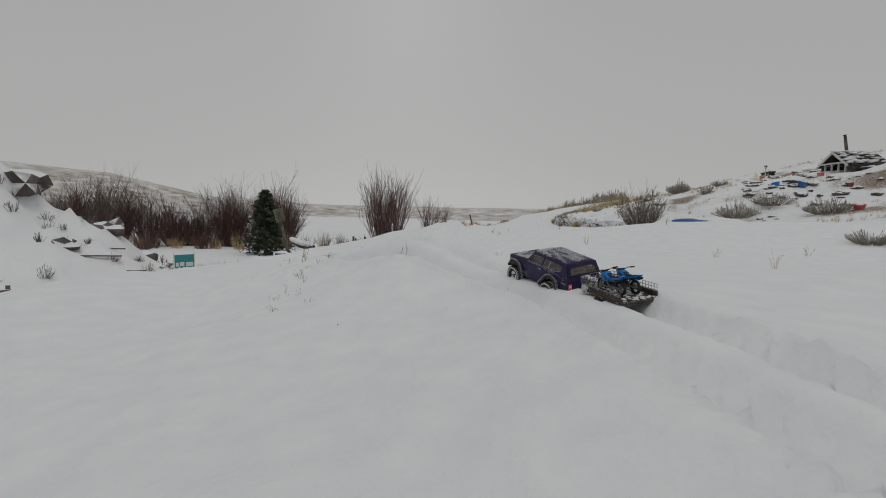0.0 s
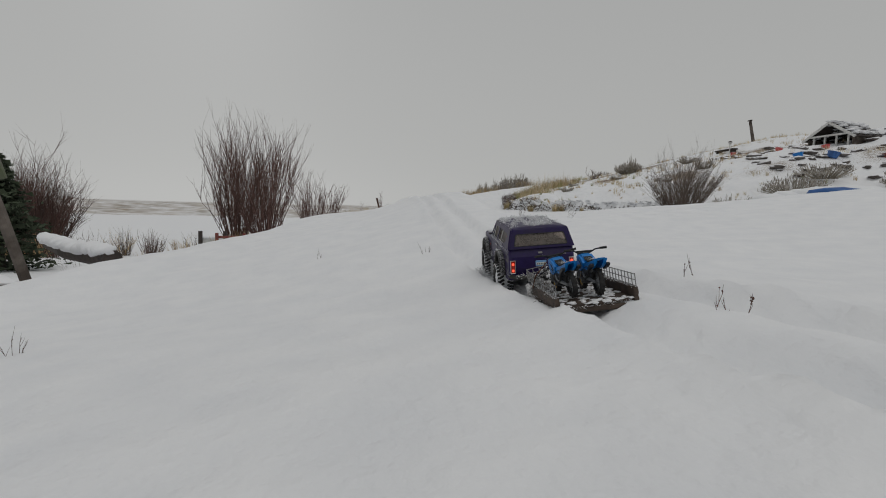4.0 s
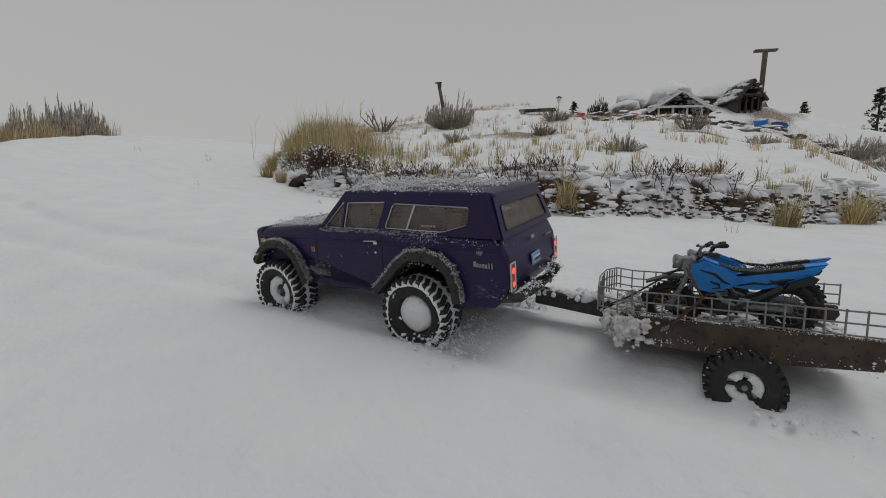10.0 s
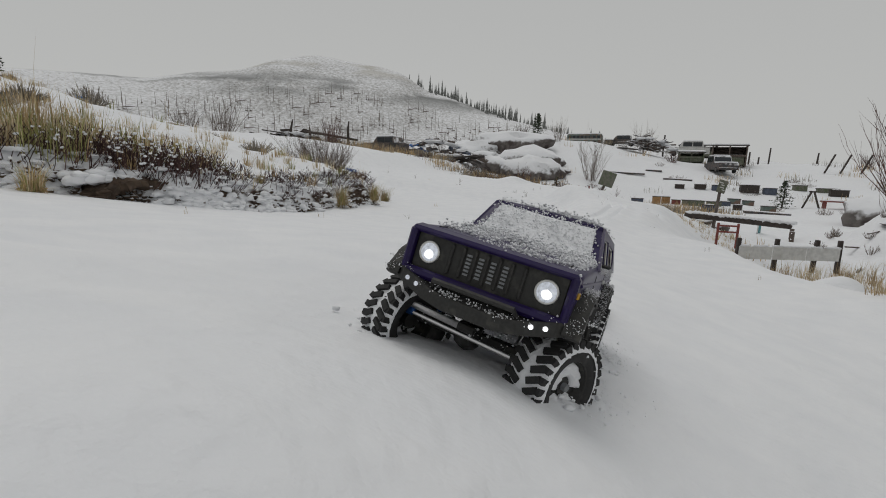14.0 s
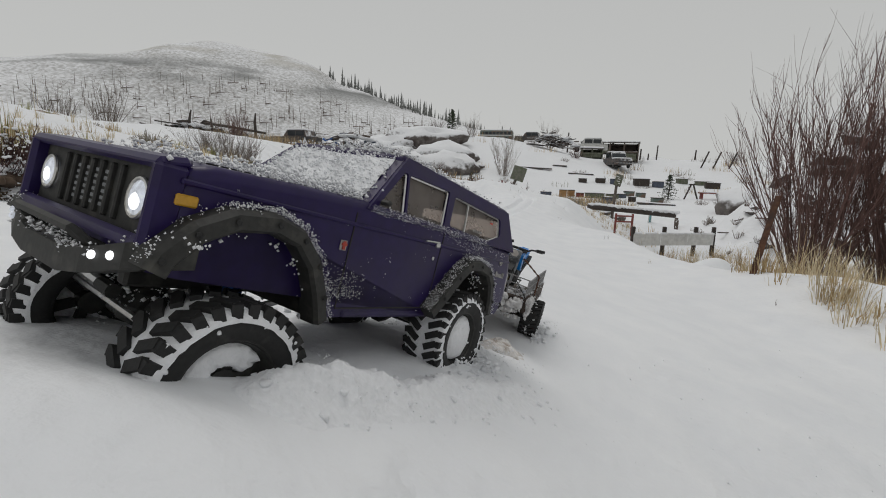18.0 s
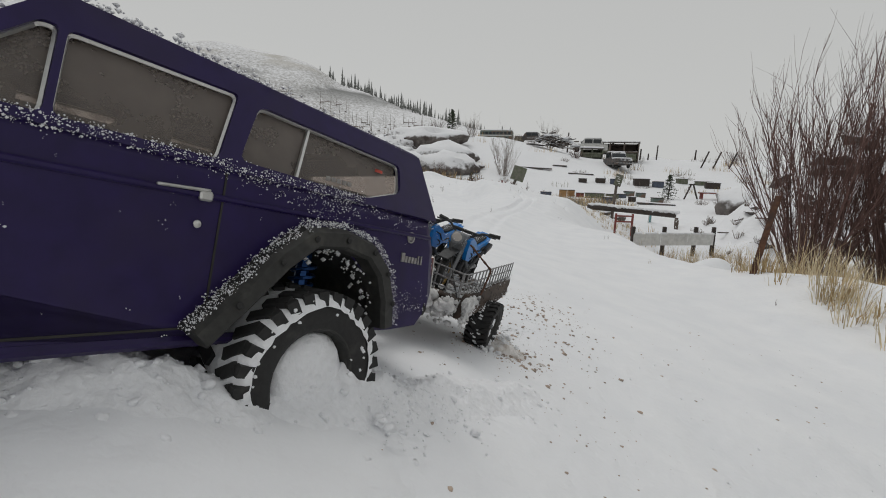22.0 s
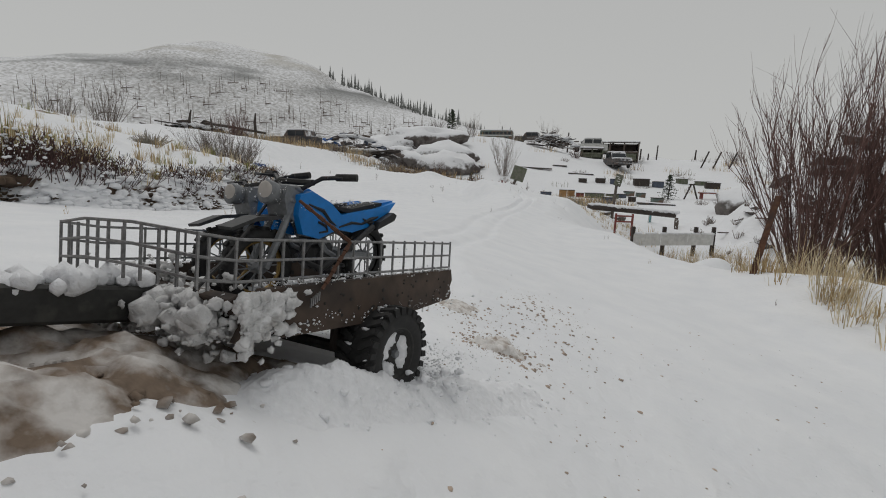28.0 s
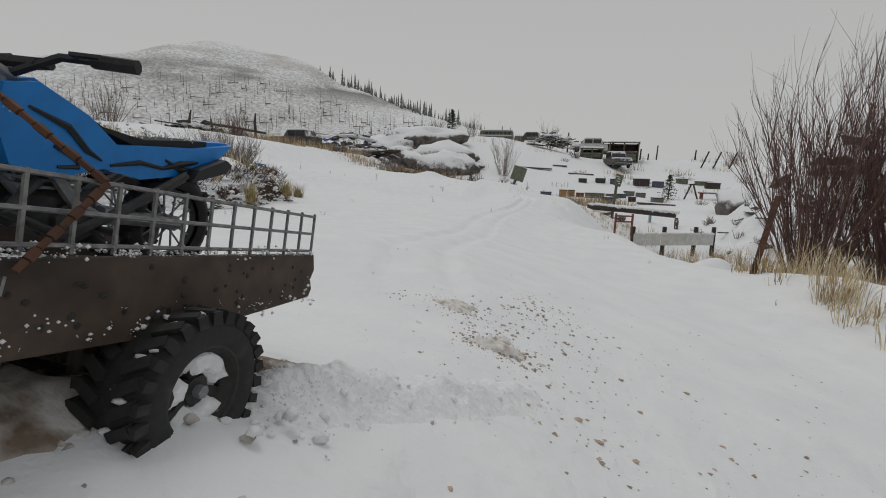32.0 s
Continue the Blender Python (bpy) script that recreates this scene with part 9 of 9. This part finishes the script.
# ---- marks in the near snow ----
rng = random.Random(35)
for x, y, h, n in ((-0.11, 11.52, 0.10, 2), (0.18, 11.14, 0.16, 2), (0.23, 11.16, 0.03, 1), (-0.32, 11.63, 0.08, 2), (-0.14, 11.59, 0.05, 2), (0.59, 9.88, 0.12, 2), (-0.38, 10.59, 0.10, 2), (0.4, 7.0, 0.07, 2), (0.32, 7.02, 0.03, 1), (-0.19, 17.15, 0.10, 5), (-0.1, 17.3, 0.09, 4), (-1.93, 17.95, 0.03, 2), (-1.4, 15.93, 0.08, 4), (-4.18, 21.46, 0.09, 2), (-4.39, 21.57, 0.10, 2), (-4.53, 21.91, 0.05, 6), (-4.7, 21.8, 0.05, 4), (-5.01, 21.19, 0.09, 2), (-5.21, 22.18, 0.06, 1), (-3.84, 20.99, 0.03, 3), (-3.89, 20.9, 0.05, 4), (-4.0, 20.78, 0.09, 3), (-3.75, 20.85, 0.03, 2), (-2.75, 19.72, 0.12, 1), (-2.94, 19.48, 0.06, 3), (-2.96, 19.58, 0.05, 8), (-3.0, 19.55, 0.04, 7), (-3.52, 18.27, 0.12, 4), (-4.16, 16.41, 0.16, 5), (-2.11, 17.63, 0.06, 4), (-1.33, 18.39, 0.06, 3), (1.3, 7.61, 0.09, 2), (1.3, 7.85, 0.12, 2)):
    weed("dark dry weed with seed heads in the snow", x, y, h, n, TWIG)
crumb, clods, grit = Mesh(), Mesh(), Mesh()
for _ in range(420):
    x, y = rng.uniform(-0.5, 1.3), 0.30 + 1.6 * rng.random() ** 1.6
    crumb.lump((x, y, ground_z(x, y)), 0.0008 + 0.003 * rng.random() ** 4, rng, 0.4)
for cx, cy, sx, sy, n, big in ((-0.04, 0.72, 0.035, 0.05, 620, 0.0030), (0.03, 1.08, 0.075, 0.19, 460, 0.0040), (-0.15, 0.92, 0.06, 0.05, 300, 0.0026), (0.0, 0.52, 0.10, 0.06, 70, 0.0018)):
    for _ in range(n):
        x, y = rng.gauss(cx, sx), rng.gauss(cy, sy)
        s = 0.0005 + big * rng.random() ** 3
        clods.lump((x, y, ground_z(x, y) + s * 0.2), (s, s, s * 0.6), rng, 0.5)
for _ in range(150):
    x, y = rng.uniform(-0.12, 1.0), 0.24 + 1.5 * rng.random() ** 1.4
    s = 0.0006 + 0.0030 * rng.random() ** 2.5
    grit.lump((x, y, ground_z(x, y) + s * 0.1), (s * rng.uniform(0.8, 1.7), s, s * 0.5), rng, 0.5)
BERM_X, BERM_Y = [-0.30, -0.225, -0.19, -0.165, -0.14, -0.112, -0.065, -0.015, 0.03], [0.06, 0.145, 0.165, 0.19, 0.23, 0.28, 0.38, 0.47, 0.58]


def heaped(f0, f1, tall, seed):
    """A soft, lumpy ridge of loose snow along a stretch of the wheel track."""
    r2, me = random.Random(seed), Mesh()
    na, nb = 170, 44
    way = np.linspace(0, 1, len(BERM_X))
    v = []
    for i in range(na + 1):
        f = f0 + (f1 - f0) * i / na
        cx, cy = float(np.interp(f, way, BERM_X)), float(np.interp(f, way, BERM_Y))
        ends = min(1, i / 22, (na - i) / 22)
        for k in range(nb + 1):
            u = (k / nb - 0.5) * 0.11
            x, y = cx - 0.75 * u, cy + 0.6 * u
            v.append((x, y, u, ends))
    X, Y = np.array([p[0] for p in v]), np.array([p[1] for p in v])
    U, E = np.array([p[2] for p in v]), np.array([p[3] for p in v])
    puff = sum((0.55 - 2.0 * np.abs(vnoise(X * q, Y * q, seed + n))) * w for n, (q, w) in enumerate(((34, 0.5), (75, 0.34), (160, 0.22), (330, 0.10))))
    crest = np.exp(-(((U - 0.008 - 0.014 * vnoise(X * 22, Y * 22, seed + 9)) / 0.026) ** 2)) * E
    Z = np.array([ground_z(a, b) for a, b in zip(X, Y)]) - 0.004 + crest * (tall * (0.8 + 1.1 * vnoise(X * 14, Y * 14, seed + 5)) + 0.012 * puff) + 0.002 * E * puff
    me.add([(float(a), float(b), float(c)) for a, b, c in zip(X, Y, Z)], [(i * (nb + 1) + k, (i + 1) * (nb + 1) + k, (i + 1) * (nb + 1) + k + 1, i * (nb + 1) + k + 1) for i in range(na) for k in range(nb)])
    for _ in range(150):
        n = r2.randrange(len(v))
        if E[n] > 0.3 and abs(U[n]) < 0.045:
            q = 0.0008 + 0.0030 * r2.random() ** 2.5
            me.lump((float(X[n]), float(Y[n]), float(Z[n]) + q * 0.2), (q * 1.2, q, q * 0.8), r2, 0.45)
    return me


berm, berm_left, dug = heaped(0.42, 1.0, 0.022, 61), heaped(0.0, 0.5, 0.016, 62), Mesh()
flecks = Mesh()
for _ in range(230):
    a, q = rng.uniform(-0.12, 1.5), 0.40 + 0.75 * rng.random() ** 1.2
    x, y = q * math.sin(a) * 0.8, q * math.cos(a) + 0.05
    s = 0.0008 + 0.0040 * rng.random() ** 2.6
    flecks.lump((x, y, ground_z(x, y) + s * 0.15), (s * rng.uniform(0.9, 1.8), s, s * 0.5), rng, 0.5)


def stained(cx, cy, rx, ry, tall, seed):
    """A low crust of muddy snow with a ragged edge that dips under the clean snow."""
    m_, out = 44, Mesh()
    X, Y = np.meshgrid(np.linspace(-1.3, 1.3, m_), np.linspace(-1.3, 1.3, m_))
    q = np.sqrt(X**2 + Y**2) + 0.9 * fbm(X * 1.7 + seed, Y * 1.7, seed, 4)
    Z = tall * (1 - step(q, 0.35, 1.0)) + 0.5 * tall * fbm(X * 7, Y * 7, seed + 3, 4) * (1 - step(q, 0.6, 1.1)) - 0.003 - 0.004 * step(q, 0.75, 1.0)
    WX, WY = cx + rx * X, cy + ry * Y
    out.add([(float(a), float(b), ground_z(float(a), float(b)) + float(c)) for a, b, c in zip(WX.ravel(), WY.ravel(), Z.ravel())], [(j * m_ + i, j * m_ + i + 1, (j + 1) * m_ + i + 1, (j + 1) * m_ + i) for j in range(m_ - 1) for i in range(m_ - 1)])
    return out


stains = [stained(-0.04, 0.72, 0.065, 0.06, 0.016, 5), stained(-0.15, 0.93, 0.07, 0.05, 0.008, 6)]
# sheet of dug-up earth; its dark colour also paints the under-trailer shade
mn = 70
MX, MY = np.meshgrid(np.linspace(-0.62, -0.13, mn), np.linspace(0.05, 0.46, mn))
mid = np.interp(MY, [0.05, 0.12, 0.2, 0.3, 0.46], [-0.20, -0.19, -0.175, -0.17, -0.19])
rim = np.clip((mid + 0.03 - MX) / 0.03, 0, 1) * np.clip(np.minimum(MY - 0.05, 0.33 - MY) / 0.06, 0, 1)
MZ = np.array([ground_z(a, b) for a, b in zip(MX.ravel(), MY.ravel())]).reshape(mn, mn) - 0.006 + rim * (0.013 + 0.026 * fbm(MX * 30, MY * 30, 81, 5)) + 0.003 * fbm(MX * 90, MY * 90, 84, 3)
dug.add([(float(a), float(b), float(c)) for a, b, c in zip(MX.ravel(), MY.ravel(), MZ.ravel())], [(q * mn + p, q * mn + p + 1, (q + 1) * mn + p + 1, (q + 1) * mn + p) for q in range(mn - 1) for p in range(mn - 1)])
for _ in range(260):
    x, y = rng.gauss(-0.22, 0.04), rng.gauss(0.17, 0.04)
    s = 0.0007 + 0.0026 * rng.random() ** 2
    dug.lump((x, y, ground_z(x, y) + rng.uniform(-0.002, 0.004)), (s * 1.3, s * 1.3, s * 0.8), rng, 0.5)
crumb = tagged(crumb.make("snow_crumbs", FLUFF, smooth=True), "small loose snow crumbs on the trodden snow", "snow", kind="stuff")
clods = tagged(clods.make("dirt_clods", CLAY), "brown dirt crumbs spun out of the wheel track", "dirt", kind="stuff")
grit = tagged(grit.make("dirt_specks", CLAY), "brown dirt specks flung over the snow", "dirt", kind="stuff")
berm = tagged(berm.make("snow_berm", FLUFF, smooth=True), "churned snow clumps heaped along the wheel track", "snow", kind="stuff")
berm_left = tagged(berm_left.make("snow_berm", FLUFF, smooth=True), "soft snow thrown up beside the front wheel", "snow", kind="stuff")
flecks = tagged(flecks.make("dirt_flecks", CLAY), "brown crumbs of earth lying on the snow", "dirt", kind="stuff")
stains = [tagged(q.make("stained_snow", DIRTY, smooth=True, sheet=True), "muddy stained snow spun out by the wheels", "snow", "muddy patches", "stuff") for q in stains]
dug = tagged(dug.make("dug_up_snow", SHADED_MUD, smooth=True), "muddy snow dug up in the wheel track, coloured darker for trailer shade", "snow", kind="stuff")


# ---- how the truck and trailer go: seconds, place, roll, pitch, heading ----
TRUCK = [
    (0, -6.128, 21.566, 0.038, -6.8, -7.9, -40.8),
    (0.4, -5.354, 20.992, 0.167, -11.5, -14.6, -35.8),
    (1, -4.817, 20.839, 0.176, -21.1, -3.5, -34.5),
    (1.5, -4.373, 20.786, 0.007, -19.5, 9.3, -29.6),
    (2, -3.696, 20.463, -0.098, -9.4, 9.2, -26.0),
    (2.5, -2.958, 19.808, -0.195, -7.2, 11.1, -54.5),
    (3, -2.470, 18.837, -0.290, -9.3, -7.0, -79.3),
    (3.5, -2.087, 17.763, -0.360, -8.5, -8.0, -77.0),
    (4, -1.830, 16.845, -0.421, -5.2, -3.9, -84.0),
    (4.5, -1.688, 15.992, -0.432, -5.1, 2.0, -88.0),
    (5, -1.518, 14.967, -0.325, -6.7, 3.6, -82.6),
    (5.5, -1.347, 13.942, -0.226, -8.2, 5.2, -77.2),
    (6, -1.177, 12.917, -0.111, -9.8, 6.9, -71.7),
    (6.5, -1.007, 11.892, -0.018, -11.3, 8.5, -66.3),
    (7, -0.650, 11.131, -0.081, -13.7, 5.9, -65.4),
    (7.5, -0.291, 10.209, -0.308, -8.2, 5.3, -72.6),
    (8, -0.127, 9.079, -0.318, -8.1, 4.6, -87.3),
    (9, -0.322, 6.645, -0.360, -7.0, 1.4, -94.8),
    (9.5, -0.472, 5.754, -0.345, -8.3, 0.2, -95.0),
    (10, -0.471, 4.971, -0.301, -7.9, 1.0, -89.6),
    (10.4, -0.486, 4.346, -0.298, -13.1, 2.0, -92.9),
    (11, -0.435, 3.324, -0.280, -11.7, -2.7, -98.9),
    (11.4, -0.481, 2.686, -0.251, 2.3, -4.5, -105.4),
    (11.8, -0.498, 2.043, -0.183, -2.4, -6.2, -101.5),
    (12, -0.492, 1.715, -0.126, -5.8, -9.2, -96.8),
    (12.5, -0.338, 0.993, -0.047, -10.7, -8.6, -88.7),
    (13, -0.138, 0.636, -0.044, -11.6, -9.4, -91.2),
    (14, -0.162, 0.657, -0.074, -11.3, -10.7, -92.2),
    (14.8, -0.148, 0.611, -0.065, -10.8, -11.7, -95.2),
    (15.5, -0.152, 0.573, -0.060, -9.5, -12.7, -100.3),
    (17.5, -0.221, 0.445, -0.009, -6.1, -15.9, -109.8),
    (18, -0.239, 0.415, -0.005, -5.1, -14.2, -110.3),
    (18.5, -0.258, 0.359, 0.005, -5.1, -14.1, -112.1),
    (19, -0.263, 0.325, 0.012, -4.7, -14.3, -111.3),
    (19.5, -0.267, 0.291, 0.018, -4.0, -15.1, -110.5),
    (20, -0.271, 0.261, 0.023, -2.7, -14.4, -110.9),
    (20.5, -0.276, 0.228, 0.029, -1.2, -14.2, -112.5),
    (21, -0.282, 0.193, 0.033, 0.2, -13.6, -112.3),
    (21.5, -0.287, 0.170, 0.038, 0.8, -13.1, -111.6),
    (22, -0.292, 0.155, 0.040, 2.1, -12.1, -113.5),
    (22.5, -0.294, 0.147, 0.041, 3.0, -11.7, -114.8),
    (23, -0.291, 0.127, 0.045, 2.7, -12.5, -113.9),
    (23.5, -0.283, 0.105, 0.049, 2.4, -12.5, -112.2),
    (24, -0.286, 0.090, 0.054, 5.2, -11.4, -114.9),
    (24.5, -0.305, 0.084, 0.053, 8.6, -11.0, -119.4),
    (25, -0.315, 0.056, 0.056, 11.0, -11.3, -122.5),
    (25.5, -0.331, 0.043, 0.053, 12.0, -10.0, -124.5),
    (26, -0.344, 0.026, 0.056, 12.5, -10.3, -125.0),
    (26.5, -0.357, 0.010, 0.060, 13.0, -10.0, -125.5),
    (28.5, -0.430, -0.190, 0.105, -3.0, -6.0, -114.5),
    (29, -0.419, -0.186, 0.103, -9.0, -3.6, -112.5),
    (30, -0.389, -0.245, 0.088, -16.1, 1.4, -112.5),
    (31, -0.388, -0.290, 0.080, -19.1, 3.8, -112.5),
    (32, -0.370, -0.347, 0.063, -24.0, 6.5, -112.5),
]
TRAILER = [
    (0, -6.509, 21.942, 0.045, -7.0, -2.0, -50.0),
    (0.4, -5.771, 21.328, 0.046, -7.4, -5.6, -43.1),
    (1, -5.269, 21.018, 0.116, -14.4, -4.0, -5.8),
    (1.5, -4.827, 20.977, 0.075, -6.0, -2.0, -10.0),
    (2, -4.170, 20.660, -0.070, 0.0, 2.0, -15.0),
    (2.5, -3.329, 20.145, -0.138, 3.6, 5.9, -21.7),
    (3, -2.622, 19.391, -0.273, -11.0, 11.0, -72.3),
    (3.5, -2.221, 18.334, -0.408, -6.8, 5.4, -80.3),
    (4, -1.912, 17.376, -0.442, -9.7, 1.6, -84.8),
    (4.5, -1.639, 16.509, -0.445, -5.5, 0.4, -91.2),
    (5, -1.550, 15.460, -0.373, -5.0, 1.0, -80.2),
    (5.5, -1.461, 14.410, -0.260, -4.6, 1.6, -69.2),
    (6, -1.371, 13.361, -0.134, -4.2, 2.3, -58.3),
    (6.5, -1.282, 12.312, -0.005, -3.7, 2.9, -47.3),
    (7, -0.926, 11.568, -0.072, 0.1, 1.2, -45.3),
    (7.5, -0.503, 10.694, -0.266, -4.3, 9.7, -59.2),
    (8, -0.205, 9.604, -0.296, -0.5, 6.3, -72.3),
    (9, -0.307, 7.179, -0.375, -3.8, 2.1, -86.7),
    (9.5, -0.456, 6.289, -0.377, -0.7, 0.1, -84.6),
    (10, -0.507, 5.496, -0.330, -0.7, 1.5, -86.3),
    (10.5, -0.448, 4.709, -0.306, -2.0, 2.0, -88.0),
    (11, -0.373, 3.856, -0.319, -4.0, 0.0, -91.0),
    (11.5, -0.405, 3.055, -0.290, -5.0, -2.0, -95.0),
    (12, -0.419, 2.258, -0.202, -5.0, -4.0, -97.0),
    (12.5, -0.334, 1.528, -0.136, -8.0, -5.0, -92.0),
    (13, -0.134, 1.167, -0.141, -9.0, -6.0, -89.0),
    (14, -0.152, 1.190, -0.177, -10.0, -6.0, -90.0),
    (15.5, -0.094, 1.102, -0.172, -11.0, -6.0, -93.0),
    (17.5, -0.088, 0.955, -0.127, -11.0, -6.5, -97.0),
    (19, -0.119, 0.859, -0.109, -11.5, -6.5, -98.0),
    (21, -0.161, 0.728, -0.070, -11.6, -6.5, -99.6),
    (22, -0.168, 0.688, -0.059, -12.5, -6.4, -100.4),
    (24, -0.175, 0.604, -0.051, -9.2, -8.3, -97.0),
    (26, -0.182, 0.512, -0.034, -2.1, -6.7, -103.0),
    (28.5, -0.221, 0.326, 0.010, 3.7, -7.7, -109.5),
    (29, -0.237, 0.309, 0.018, 3.6, -9.2, -106.3),
    (30, -0.249, 0.263, 0.026, 0.9, -8.2, -97.0),
    (31, -0.261, 0.212, 0.040, -1.7, -10.5, -95.5),
    (32, -0.256, 0.159, 0.054, -2.9, -9.5, -92.9),
]


def turning(base, rows, steer, droop, radius, x, y):
    """Rows for a wheel on its thing: it rolls with the way covered, at most 80 degrees a tenth of a second."""
    out, angle = [], 0.0
    ts = [r[0] for r in rows]
    last = None
    for i in range(0, 321):
        t = i / 10
        p = [float(np.interp(t, ts, [r[k] for r in rows])) for k in (1, 2, 3)]
        if last:
            go = math.dist(p, last) / radius
            slip = radians(34) if t > 16.5 else radians(10)
            angle += min(radians(78), max(go, slip))
        last = p
        dz = float(np.interp(t, [0, 11.0, 12.0, 13.0, 17.0, 32], [0, 0, *droop]))
        st = float(np.interp(t, [0, 11.8, 12.5, 13.5, 15.5, 17.5, 19, 32], steer))
        out.append((t, Matrix.Translation((x, y, base + dz)) @ Matrix.Rotation(radians(st), 4, "Z") @ Matrix.Rotation(angle, 4, "Y")))
    return out


def motions():
    drive = [(t, pose(x, y, z, a, b, c)) for t, x, y, z, a, b, c in TRUCK]
    pull = [(t, pose(x, y, z, a, b, c)) for t, x, y, z, a, b, c in TRAILER]
    walk(truck, drive)
    walk(trailer, pull)
    for bike, seat in BIKE_SEATS:
        walk(bike, [(t, m @ seat) for t, m in pull])
    for w, x, y in truck_wheels:
        ahead = x > 0
        walk(w, turning(HUB_Z, TRUCK, (0, 0, -8, -26, -26, -8, 0, 0) if ahead else (0,) * 8, (-0.008, -0.008, -0.020, -0.025) if ahead else (0.018, 0.003, -0.003, -0.003), TYRE_R, x, y))
    for w, x, y in trailer_wheels:
        walk(w, turning(0.048, TRAILER, (0,) * 8, (0, 0, 0, 0), 0.047, x, y))

    # snow and dirt are dug up as the wheels spin past
    for pile, deep, a, b in (*((q, 0.03, 16.2, 18.4) for q in stains), (berm, 0.05, 15.8, 17.6), (clods, 0.03, 16.5, 19.0), (grit, 0.03, 16.0, 18.5), (crumb, 0.03, 15.6, 18.0), (flecks, 0.02, 24.0, 31.0), (dug, 0.05, 24.0, 27.5)):
        walk(pile, [(0, pose(0, 0, -deep)), (a, pose(0, 0, -deep)), (b, pose(0, 0, 0)), (32, pose(0, 0, 0))])
    walk(berm_left, [(0, pose(0, 0, -0.05)), (17.9, pose(0, 0, -0.05)), (19.6, pose(0, 0, 0)), (23.5, pose(0, 0, 0)), (25.5, pose(0, 0, -0.03)), (32, pose(0, 0, -0.03))])


motions()
